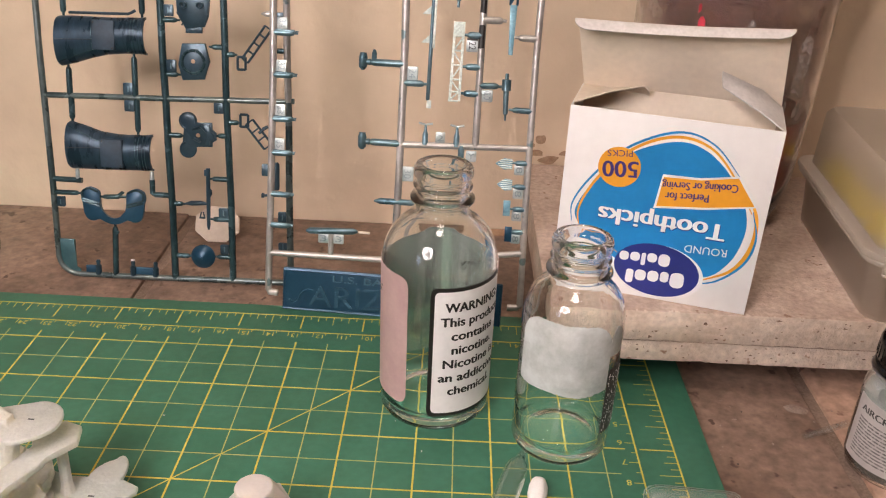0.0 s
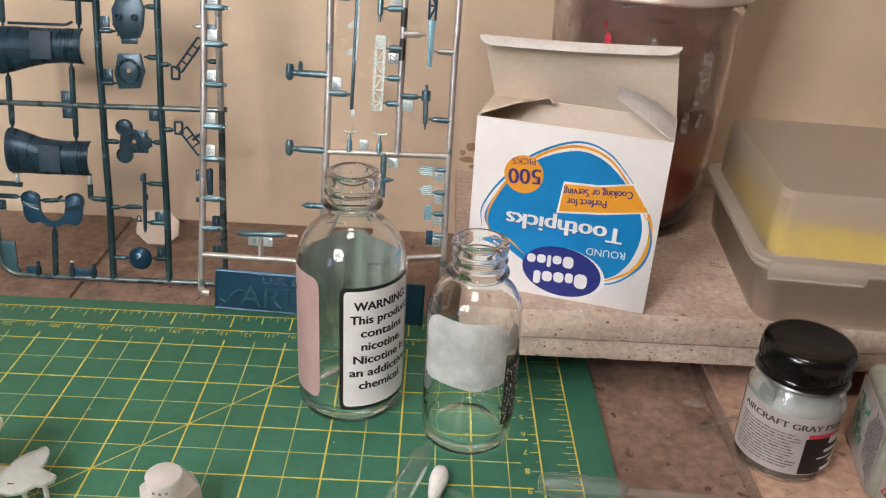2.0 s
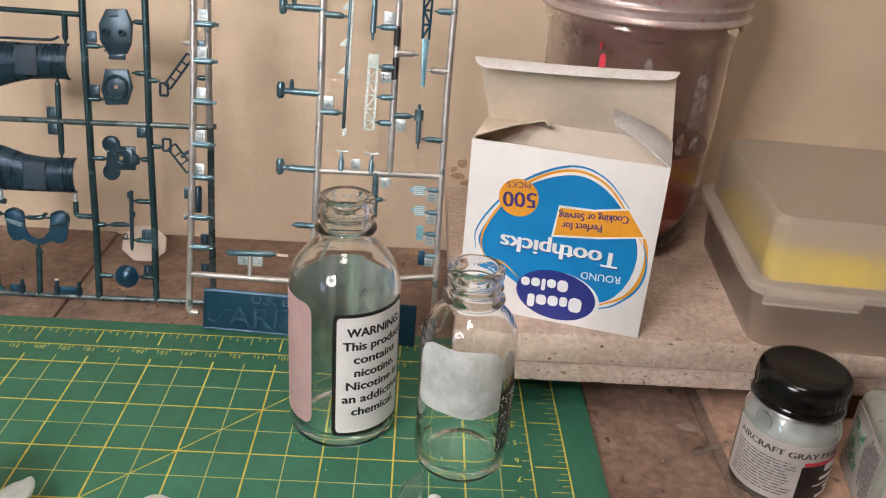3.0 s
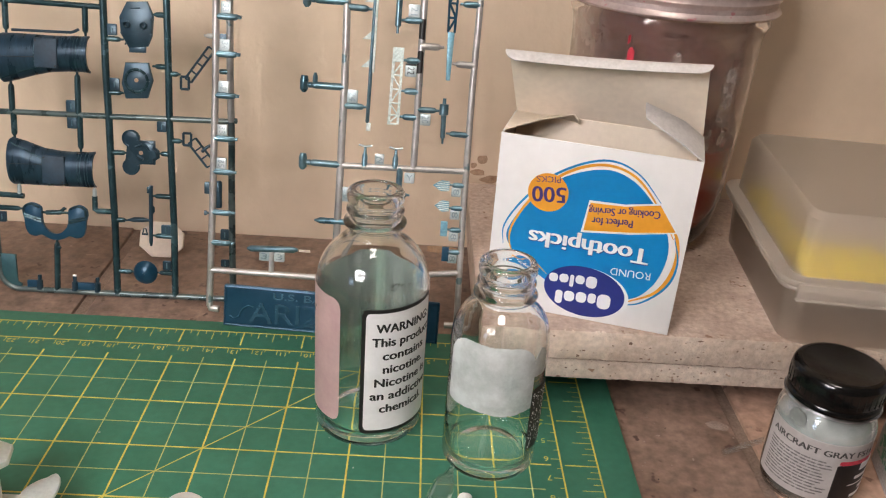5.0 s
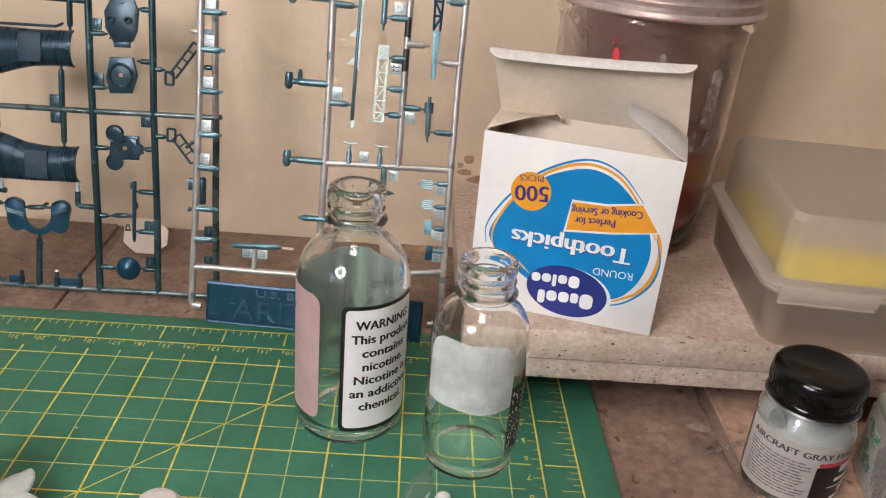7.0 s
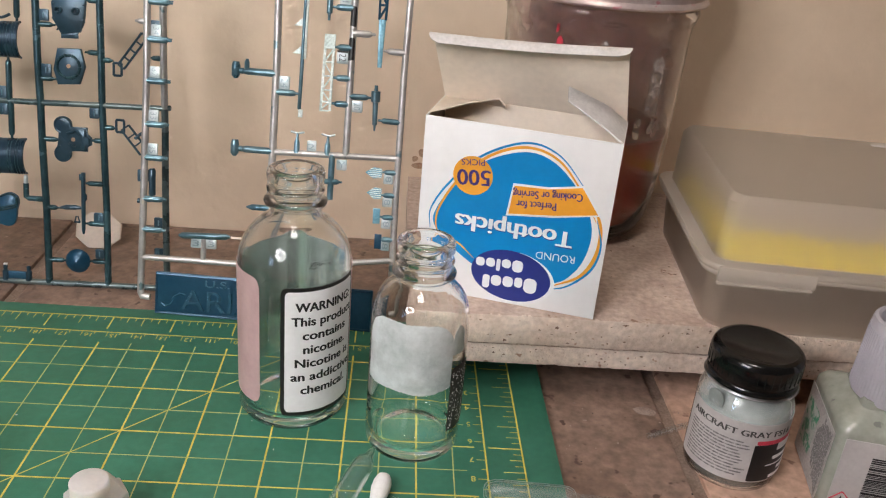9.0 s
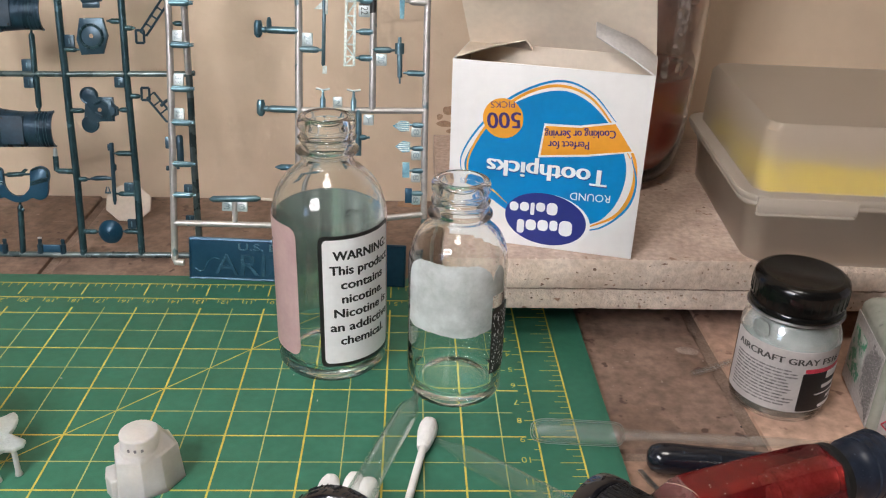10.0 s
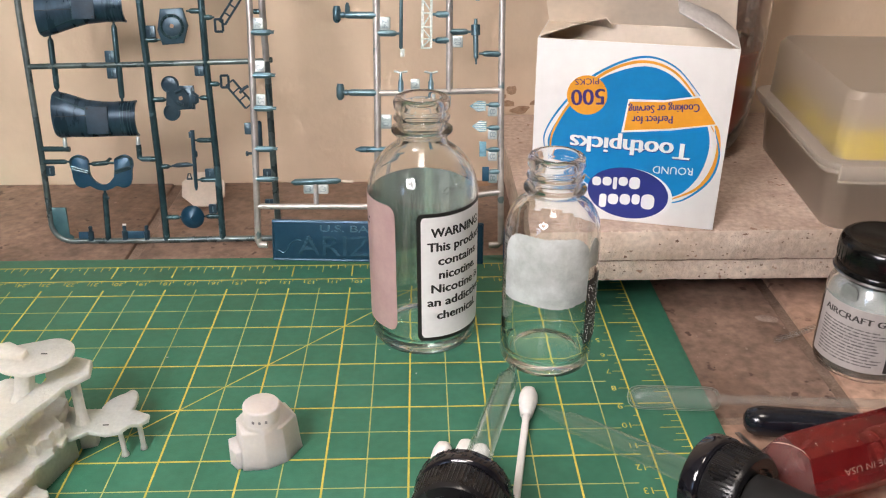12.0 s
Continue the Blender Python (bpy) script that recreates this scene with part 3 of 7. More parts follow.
def slab(lo, hi, label, seed, m):
    """A travertine slab with worn edges and open pits along its front."""
    rng = random.Random(seed)
    ob = lump("stone_slab", rough_slab(lo, hi, seed), STONE, label, "stone slab", m=m, group="stacked stone slabs")
    # Top faces get the darker stone, so the front looks brighter lit.
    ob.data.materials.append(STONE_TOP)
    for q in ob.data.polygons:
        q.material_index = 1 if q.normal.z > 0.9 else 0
    for k in range(64):
        x, z = rng.uniform(lo[0] + 0.005, min(hi[0], 0.30) - 0.01), rng.uniform(lo[2] + 0.0015, hi[2] - 0.001)
        w, hgt = rng.uniform(0.0002, 0.0008) * (2.6 if k % 9 == 0 else 1.0), rng.uniform(0.00012, 0.00045) * (1.8 if k % 9 == 0 else 1.0)
        loop = smooth_loop([(x + w * math.cos(a) * rng.uniform(0.25, 1.3), z + hgt * math.sin(a) * rng.uniform(0.25, 1.4)) for a in np.linspace(0, 2 * math.pi, 11)[:-1]], 2)
        part("pit", flat([tuple(q) for q in loop], lambda a, b: (a, lo[1] - 0.00003, b)), PIT, ob, "", 0)
    for k in range(22):
        x, y = rng.uniform(lo[0] + 0.005, min(hi[0], 0.30)), rng.uniform(lo[1] + 0.001, lo[1] + 0.09)
        w, hgt = rng.uniform(0.0003, 0.0018), rng.uniform(0.0002, 0.0009)
        loop = smooth_loop([(x + w * math.cos(a) * rng.uniform(0.5, 1.1), y + hgt * math.sin(a) * rng.uniform(0.5, 1.1)) for a in np.linspace(0, 2 * math.pi, 7)[:-1]], 3)
        part("pit", flat([tuple(q) for q in loop], lambda a, b: (a, b, hi[2] + 0.00003)), PIT, ob, "", 0)
    return ob


SLAB_Z = 0.035
slab((0.0955, 0.0340, 0.0225), (0.40, 0.1745, SLAB_Z), "pinkish travertine slab with open pits, top of a stack", 3, pose(0, 0, 0))
slab((0.0965, 0.0354, 0.0130), (0.40, 0.1735, 0.0217), "pinkish travertine slab, thinner, below the top one", 5, pose(0, 0, 0))
# Made-up support, black to stand in for the deep shade under the slabs.
lump("dark_gap_support", block((0.1000, 0.0610, TILE_Z + 0.0021), (0.39, 0.172, 0.0130), 0.0006), RUBBER, "unseen support under the stone slabs, blackened for the gap's shade", "pad")

# ---- bottles ----


def bottle(name, m, outer, inner, label):
    ob = thing(name, m, label, "glass bottle", "empty glass bottles")
    fine = [tuple(q)[:2] for q in smooth_line([(r, z, 0) for r, z in outer], 4)]
    glass("glass_body", lathe([(max(r, 0.0) * MM, z * MM) for r, z in fine + inner], 96), GLASS, ob, "clear glass")
    return ob


def neck(z, r, mouth):
    """Flange, thread ridges and lip above the height z, in mm, and back down the inside."""
    out = [(r - 0.2, z), (r - 0.1, z + 0.9), (r + 1.1, z + 1.5), (r + 1.7, z + 2.2), (r + 1.6, z + 3.0), (r + 0.5, z + 3.6), (r + 0.05, z + 4.4), (r, z + 5.6)]
    out += [(r + 0.75, z + 6.5), (r + 0.8, z + 7.1), (r + 0.1, z + 7.9), (r, z + 9.4), (r + 0.65, z + 10.3), (r + 0.8, z + 11.2), (r + 0.75, z + 12.6), (r + 0.3, z + 13.5), (r - 0.5, z + 13.9)]
    return out + [(mouth + 0.5, z + 13.8), (mouth, z + 13.2), (mouth - 0.1, z + 4.0)]


big_out = [(0, 3.4), (7, 2.9), (12, 1.5), (14.0, 0.5), (15.0, 0.35), (16.0, 0.5), (16.8, 0), (18.2, 0.5), (19.2, 2.0), (19.5, 4.5), (19.5, 20), (19.5, 40), (19.5, 52), (19.5, 57), (19.42, 58.8), (19.25, 60.4), (18.95, 62.1), (18.45, 63.9), (17.8, 65.7), (16.85, 67.6), (15.6, 69.5), (14.0, 71.4), (12.2, 73.1), (10.3, 74.5), (9.1, 75.7), (8.7, 76.9)]
big_in = [(6.9, 77.6), (7.2, 75.8), (8.3, 74.2), (10.2, 72.7), (12.3, 70.9), (14.1, 68.9), (15.6, 66.8), (16.8, 64.5), (17.6, 62), (18.05, 59), (18.2, 56), (18.2, 20), (18.1, 8.2), (17.7, 6.4), (16.6, 4.8), (15.0, 4.0), (13.6, 4.2), (12.4, 4.9), (10.8, 5.2), (8, 6.0), (4, 6.6), (0, 6.8)]
BIG = (0.0560, 0.0229)
big = bottle("glass_bottle", pose(*BIG, 0), big_out + neck(77.8, 8.8, 6.8), big_in, "clear empty round glass bottle with nicotine warning label")
R1 = 0.01956
part("label_backing", wrapped(R1 - 0.00003, 84.5, 331, 0.0098, 0.0588, 0.0035, 120, thick=0.00003), FOIL, big, "silvery inner side of the wrap label seen through the glass")
part("pink_label", wrapped(R1 + 0.00003, 84.5, 331, 0.0098, 0.0588, 0.0035, 120), PINK, big, "dusty pink wrap label")
border = part("warning_label", wrapped(R1, -6.5, 84, 0.0072, 0.0572, 0.0022, 64), INK, big, "black border of the warning label")
part("label_paper", wrapped(R1 + 0.0001, -2.4, 79.9, 0.0087, 0.0558, 0.0016, 64), PAPER, border, "white warning label")
LINES = (("WARNING:", 0.0485, 0.0205), ("This product", 0.0431, 0.0228), ("contains", 0.0377, 0.0160), ("nicotine.", 0.0323, 0.0155), ("Nicotine is", 0.0269, 0.0205), ("an addictive", 0.0215, 0.0230), ("chemical.", 0.0161, 0.0168))
rows = [(t, 0, z, 0.0032, w, 0) for t, z, w in LINES]
for i, (dx, dz) in enumerate(((-0.00018, 0), (0.00018, 0), (0, 0.0001), (0, -0.0001), (-0.0001, 0.00006), (0.0001, -0.00006))):
    part("lettering", letters([(t, dx, z + dz, h, w * 1.11, a) for t, x, z, h, w, a in rows], on_drum(R1 + 0.00021 + i * 0.000012, 41.0)), INK, border, "black bold warning text", 0)
part("print_bar", wrapped(R1 + 0.0001, -86, -72, 0.0478, 0.0488, 0.0002, 8), INK, big)
part("print_bar", wrapped(R1 + 0.0001, -74, -70, 0.0500, 0.0506, 0.0002, 8), INK, big)
rng = random.Random(8)
bm = bmesh.new()
for k in range(34):
    a, z = radians(22 + 26 * rng.random()), 0.0628 + 0.0022 * rng.random()
    r = 0.0186 - (z - 0.0620) * 0.5
    b = bmesh.new()
    bmesh.ops.create_cube(b, size=0.00028)
    for v in b.verts:
        v.co += Vector((r * math.sin(a), -r * math.cos(a), z))
    merge(bm, b)
part("batch_code", bm, INK, big, "tiny smudged black batch print")

small_out = [(0, 3.0), (6, 2.6), (10, 1.4), (11.8, 0.5), (12.8, 0.35), (13.6, 0.5), (14.3, 0), (15.4, 0.5), (16.2, 1.8), (16.45, 4.0), (16.45, 15), (16.45, 30), (16.45, 44), (16.43, 47.6), (16.35, 49.4), (16.2, 51.2), (15.9, 53.2), (15.5, 54.8), (15.0, 56.3), (14.3, 57.8), (13.3, 59.3), (12.0, 60.6), (10.5, 61.7), (9.3, 62.6)]
small_in = [(7.2, 63.4), (8.2, 62.2), (10.0, 60.8), (11.6, 59.6), (12.9, 58.0), (13.8, 56.2), (14.5, 54), (15.0, 51), (15.22, 47.5), (15.3, 44), (15.3, 20), (15.2, 7.6), (14.9, 6.0), (13.9, 4.5), (12.4, 3.8), (11.2, 4.1), (10.2, 4.8), (8.6, 5.1), (6, 5.8), (3, 6.3), (0, 6.5)]
SMALL = (0.0998, 0.0049)
small = bottle("glass_bottle", pose(*SMALL, 0), small_out + neck(63.5, 8.75, 7.0), small_in, "clear empty smaller glass bottle with torn label residue")
R2 = 0.01656
SHOULDER_Z, SHOULDER_R = [z * MM for r, z in small_out[9:]], [r * MM for r, z in small_out[9:]]
part("torn_label", wrapped(R2, -71, 41, 0.0288, 0.0542, 0.0080, 80, 0.00045, 4, hug=lambda z: float(np.interp(z, SHOULDER_Z, SHOULDER_R)) + 0.00006), FROST, small, "whitish torn label backing")
part("label_shred", wrapped(R2, 40.5, 61, 0.0415, 0.0524, 0.0045, 24, 0.0004, 7, hug=lambda z: float(np.interp(z, SHOULDER_Z, SHOULDER_R)) + 0.00006), FROST, small, "whitish torn end of the label")
part("label_strip", wrapped(R2 + 0.00012, 41, 76, 0.0120, 0.0372, 0.0012, 30, 0.0004, 9), INK, small, "black speckled label remnant")
rng = random.Random(4)
bm = bmesh.new()
for k in range(260):
    a, z = radians(rng.uniform(43, 74)), rng.uniform(0.013, 0.0355)
    b = bmesh.new()
    bmesh.ops.create_cube(b, size=rng.uniform(0.00012, 0.0004))
    for v in b.verts:
        v.co += Vector(((R2 + 0.0001) * math.sin(a), -(R2 + 0.0001) * math.cos(a), z))
    merge(bm, b)
part("paper_specks", bm, PAPER, small, "white specks where the ink has flaked")

# ---- toothpick box ----
BOX_W, BOX_H, BOX_D, T = 0.0700, 0.0689, 0.0283, 0.00045
box = thing("toothpick_box", pose(0.0982, 0.0529, SLAB_Z + 0.0002, 0, 0, -15.53) @ pose(0, 0, 0, 0.6, 0, 0), "open white card toothpick box standing upside down on the slab", "cardboard box")
part("front_panel", block((0, 0, 0), (BOX_W, T, BOX_H), 0.0001), CARD, box, "white printed front wall")
part("side_panel", block((0, T, 0), (T, BOX_D - T, BOX_H), 0.0001), CARD, box)
part("side_panel", block((BOX_W - T, T, 0), (BOX_W, BOX_D - T, BOX_H), 0.0001), CARD, box)
part("base_panel", block((T, T, 0), (BOX_W - T, BOX_D - T, T), 0.0001), CARD_RAW, box)
part("lining", block((T + 0.0006, T + 0.0001, T), (BOX_W - T - 0.0006, T + 0.0003, BOX_H - 0.0004)), CARD_RAW, box, "bare brownish inside of the front wall")
part("carton_back", block((0, BOX_D - T, 0), (BOX_W, BOX_D, BOX_H), 0.0001), CARD_IN, box, "bare grey inside of the back wall")
part("lining", block((T + 0.0002, T + 0.0001, T), (T + 0.0004, BOX_D - 2 * T, BOX_H - 0.0004)), CARD_RAW, box, "bare brownish inside of the side wall")
part("lining", block((BOX_W - T - 0.0004, T + 0.0001, T), (BOX_W - T - 0.0002, BOX_D - 2 * T, BOX_H - 0.0004)), CARD_RAW, box, "bare brownish inside of the side wall")


def sheet(rows, thick):
    """A bent card: rows of points from left to right, thickened along z and y."""
    bm = bmesh.new()
    g = [[bm.verts.new(p) for p in row] for row in rows]
    for a, b in zip(g, g[1:]):
        for k in range(len(a) - 1):
            bm.faces.new((a[k], a[k + 1], b[k + 1], b[k]))
    bmesh.ops.recalc_face_normals(bm, faces=bm.faces[:])
    bmesh.ops.solidify(bm, geom=bm.faces[:], thickness=thick)
    return bm


def flap_row(s, w0, w1, n=14):
    """A row across the lid, s along it from the hinge: it leans forward, twists and bows a little."""
    lean = radians(29)
    out = []
    for k in range(n + 1):
        t, u = k / n, s / 0.0325
        y = BOX_D - T - math.sin(lean) * s - 0.6 * s * s + 0.0018 * (2 * t - 1) * u + 0.0009 * math.sin(math.pi * t)
        z = BOX_H + math.cos(lean) * s + 0.0014 * (2 * t - 1) * u - 0.0009 * math.sin(math.pi * t) * u
        out.append((w0 + (w1 - w0) * t - 0.0028 * u, y, z))
    return out


LID = 0.0322
part("lid_flap", sheet([flap_row(LID * k / 8, 0.0004 + 0.0006 * k / 8, BOX_W - 0.0004 - 0.0006 * k / 8) for k in range(9)], T), CARD_IN, box, "open lid flap, bare grey inside")
edge = flap_row(LID, 0.0, BOX_W)
tuck = []
for k, (dy, dz, cut) in enumerate(((0.0001, 0.0001, 0.0), (-0.0010, 0.0005, 0.0), (-0.0022, 0.0004, 0.0), (-0.0034, -0.0003, 0.0004), (-0.0045, -0.0012, 0.0016), (-0.0052, -0.0020, 0.0042))):
    n = len(edge) - 1
    tuck.append([(cut + (BOX_W - 2 * cut) * i / n - 0.0028, p[1] + dy, p[2] + dz) for i, p in enumerate(edge)])
part("tuck_flap", sheet(tuck, T), CARD_SHADED, box, "curled tuck flap, bare inside")
left = [[(0.0002, 0.0040, BOX_H), (0.0002, 0.0170, BOX_H), (0.0002, BOX_D - 0.0006, BOX_H)], [(0.0120, 0.0146, BOX_H + 0.0024), (0.0120, 0.0216, BOX_H + 0.0016), (0.0120, 0.0272, BOX_H - 0.0003)],
        [(0.0226, 0.0206, BOX_H + 0.0040), (0.0228, 0.0238, BOX_H + 0.0024), (0.0228, 0.0264, BOX_H - 0.0004)], [(0.0246, 0.0208, BOX_H + 0.0018), (0.0246, 0.0238, BOX_H + 0.0008), (0.0246, 0.0260, BOX_H - 0.0010)]]
part("dust_flap", sheet(left, T), CARD_IN, box, "side flap folded in")
right = [[(BOX_W - 0.0002, 0.0004, BOX_H), (BOX_W - 0.0002, 0.0140, BOX_H), (BOX_W - 0.0002, BOX_D - 0.0006, BOX_H)],
         [(BOX_W - 0.0085, 0.0052, BOX_H + 0.0040), (BOX_W - 0.0085, 0.0120, BOX_H + 0.0058), (BOX_W - 0.0080, 0.0200, BOX_H + 0.0072)],
         [(BOX_W - 0.0216, 0.0112, BOX_H + 0.0092), (BOX_W - 0.0222, 0.0140, BOX_H + 0.0116), (BOX_W - 0.0224, 0.0160, BOX_H + 0.0132)]]
part("dust_flap", sheet(right, T), CARD_SHADED, box, "side flap standing half open")


def face(lift):
    return lambda x, y: (x * MM, -lift, (y - 1.2) * MM)


def art(name, outline, material, lift, label=""):
    return part(name, flat([tuple(q)[:2] for q in outline], face(lift)), material, box, label, 0)


def ribbon(points, width, lift):
    """A printed band along a line, in mm, tapering at both ends."""
    p = smooth_line([(x, y, 0) for x, y in points], 10)
    verts, faces = [], []
    for i, q in enumerate(p):
        d = (p[min(i + 1, len(p) - 1)] - p[max(i - 1, 0)]).normalized()
        w = width * (0.25 + 0.75 * math.sin(math.pi * i / (len(p) - 1))) / 2
        verts += [face(lift)(q.x - d.y * w, q.y + d.x * w), face(lift)(q.x + d.y * w, q.y - d.x * w)]
    for i in range(len(p) - 1):
        faces.append((2 * i, 2 * i + 1, 2 * i + 3, 2 * i + 2))
    return verts, [], faces


BLOB = ((36.8, 62.0), (47.2, 60.0), (56.9, 51.4), (63.0, 41.0), (64.2, 30.8), (60.6, 19.6), (52.0, 12.8), (30.0, 12.0), (13.8, 20.6), (6.4, 28.4), (6.6, 35.2), (12.8, 45.8), (23.0, 56.3))
art("blue_field", smooth_loop([(x, y, 0) for x, y in BLOB]), BLUE, 0.00003, "bright blue printed field")
part("swirl", ribbon(((4.8, 27.0), (4.6, 35.0), (11.0, 46.6), (22.0, 58.4), (37.0, 65.4), (49.0, 62.6), (59.5, 52.0)), 0.9, 0.00005), BLUE, box, "blue printed swirl", 0)
part("swirl", ribbon(((9.4, 22.0), (6.8, 30.0), (8.5, 38.0), (14.5, 48.5), (25.0, 59.0), (37.5, 63.8), (49.0, 60.8), (58.6, 50.4), (65.2, 40.0)), 1.1, 0.00007), ORANGE, box, "orange printed swirl", 0)
part("swirl", ribbon(((62.0, 48.0), (66.8, 39.0), (67.2, 28.0), (62.6, 18.0), (52.5, 11.6)), 1.5, 0.00006), ORANGE, box, "orange printed swirl", 0)
part("swirl", ribbon(((65.4, 41.0), (68.2, 31.0), (66.0, 21.0), (58.0, 12.6), (49.0, 9.8)), 0.9, 0.00007), BLUE, box, "blue printed swirl", 0)
part("swirl", ribbon(((57.0, 51.0), (63.8, 40.5), (65.2, 29.5), (61.6, 18.6)), 0.8, 0.00008), WHITE_INK, box, "white printed swirl", 0)
part("swirl", ribbon(((8.2, 22.4), (15.0, 23.2), (22.6, 17.6)), 0.7, 0.00008), ORANGE, box, "orange printed swirl", 0)
disc = [(19.1 + 7.3 * math.cos(a), 50.2 + 7.4 * math.sin(a), 0) for a in np.linspace(0, 2 * math.pi, 49)[:-1]]
art("orange_disc", disc, ORANGE, 0.00010, "orange printed disc")
banner_edge = [(32.6, 37.0), (34.0, 49.9), (46.6, 50.4), (59.0, 53.0), (66.3, 42.6), (50.0, 39.2)]
art("white_edge", [(x, y, 0) for x, y in banner_edge], WHITE_INK, 0.00009)
BANNER = ((33.5, 37.9), (34.5, 49.0), (46.6, 49.6), (58.6, 52.2), (65.4, 42.9), (50.0, 40.0))
art("orange_banner", [(x, y, 0) for x, y in BANNER], ORANGE, 0.00011, "orange printed banner")


def oval(cx, cy, a, b, turn):
    c, s = math.cos(radians(turn)), math.sin(radians(turn))
    return [(cx + a * math.cos(t) * c - b * math.sin(t) * s, cy + a * math.cos(t) * s + b * math.sin(t) * c, 0) for t in np.linspace(0, 2 * math.pi, 57)[:-1]]


art("white_edge", oval(38.2, 12.6, 15.7, 10.6, -6), WHITE_INK, 0.00012)
art("navy_oval", oval(37.2, 13.0, 15.2, 10.3, -6), NAVY, 0.00014, "navy printed oval badge")
for x, base, widths, heights in ((47.4, 12.6, (4.9, 3.0, 3.9, 3.9, 2.7), (6.2, 4.2, 4.4, 4.4, 5.6)), (41.4, 19.6, (4.0, 3.4, 1.5, 3.4, 3.3), (4.9, 3.6, 5.0, 3.6, 3.6))):
    for w, hgt in zip(widths, heights):
        art("badge_bar", [(*q, 0) for q in rounded(w, hgt, min(w, hgt) * 0.42, x - w / 2, base - hgt / 2 + 0.08 * (x - 38))], WHITE_INK, 0.00016, "white bar of the badge")
        x -= w + 0.55
part("letter_shadow", letters([("Toothpicks", 36.5, 34.2, 6.2, 43.6, 180)], face(0.00012)), NAVY, box, "dark edge behind the product word", 0)
part("letter_shadow", letters([("Toothpicks", 35.6, 34.3, 6.2, 43.6, 180)], face(0.000115)), NAVY, box, "", 0)
for i, dx in enumerate((-0.36, -0.12, 0.12, 0.36)):
    part("lettering", letters([("Toothpicks", 36.0 + dx, 34.6, 6.2, 43.4, 180)], face(0.00013 + 0.00001 * i)), WHITE_INK, box, "white printed product word", 0)
part("lettering", letters([("ROUND", 52.6, 25.2, 2.9, 14.4, 182)], face(0.00013)), WHITE_INK, box, "", 0)
for i, dx in enumerate((-0.1, 0.1)):
    part("lettering", letters([("Perfect for", 43.0 + dx, 44.2, 2.9, 14.4, 185), ("Cooking or Serving", 46.6 + dx, 48.6, 2.9, 24.8, 186)], face(0.00013 + 0.00001 * i)), PURPLE, box, "purple printed words", 0)
for i, dx in enumerate((-0.2, 0.0, 0.2)):
    part("lettering", letters([("500", 19.2 + dx, 52.4, 5.9, 12.0, 186)], face(0.00012 + 0.00001 * i)), PURPLE, box, "purple printed number", 0)
part("lettering", letters([("PICKS", 18.6, 56.4, 2.3, 8.6, 186)], face(0.00013)), PURPLE, box, "", 0)

# ---- large jar ----
JAR = (0.1722, 0.1332)
jar = thing("glass_jar", pose(*JAR, SLAB_Z), "large cloudy glass jar stained with red residue", "jar")
jo = [(0, 2.0), (23, 1.5), (27, 0), (29.5, 0.8), (32.6, 4.0), (35.2, 10), (37.2, 22), (38.8, 50), (39.5, 80), (39.7, 92), (40.2, 96.5), (41.2, 98.6), (41.9, 100.6), (41.5, 102.6), (40.6, 104.0), (40.6, 112), (40.6, 122), (39.8, 123)]
ji = [(39.2, 123), (39.2, 104), (38.9, 92), (38.1, 50), (36.4, 22), (34.2, 10.5), (30.0, 5.6), (24, 4.2), (0, 4.2)]
part("glass_body", lathe([(r * MM, z * MM) for r, z in jo + ji], 72), JAR_GLASS, jar, "cloudy glass", 60)
part("contents", lathe([(r * MM, z * MM) for r, z in ((0, 4.4), (24, 4.4), (29.8, 5.8), (33.8, 10.7), (36.0, 22), (37.0, 36), (37.5, 49), (0, 49.6))], 56), RED_LIQUID, jar, "dark red liquid in the bottom")
part("residue", lathe([(r * MM, z * MM) for r, z in ((37.9, 49.8), (38.3, 60), (38.6, 92), (38.4, 103.5))], 56), RED_FILM, jar, "pinkish dried film inside")
part("paint_run", wrapped(0.03985, -35.6, -34.0, 0.0925, 0.0965, 0.0010, 12, 0.0008, 6), RED_INK, jar, "bright red drip")
part("paint_run", wrapped(0.03965, -34.8, -30.8, 0.0810, 0.0915, 0.0016, 12, 0.0010, 9), RED_INK, jar, "bright red drip")
PINK_SMEAR = veil("pink_smear", (0.58, 0.25, 0.25), 0.34, scale=110.0)
part("smear", wrapped(0.0382, -60, 88, 0.060, 0.1030, 0.004, 60, 0.001, 2), PINK_SMEAR, jar, "pinkish red smears below the rim")
# First three are dried residue; the four near the top are painted highlights.
for a0, a1, z0, z1, sd in ((25, 35, 0.0620, 0.0860, 3), (30, 37, 0.0540, 0.0600, 5), (19, 24, 0.052, 0.062, 8), (-9, -4, 0.0850, 0.0925, 11), (-2, 3, 0.0830, 0.0880, 13), (6, 9, 0.0850, 0.0885, 14), (-16, -12, 0.0820, 0.0850, 15)):
    part("crust_and_glint", wrapped(0.0397, a0, a1, z0, z1, 0.003, 20, 0.0008, sd), CRUST_AND_GLINT, jar, "whitish dried residue and painted glass highlights")
BAND_STEEL = surface("bright_band_steel", (0.44, 0.34, 0.33), (0.62, 0.53, 0.50), 60.0, 0.36, metal=0.5, fine=0.08, speck=(0.55, 0.25, 0.27), speck_at=0.66)
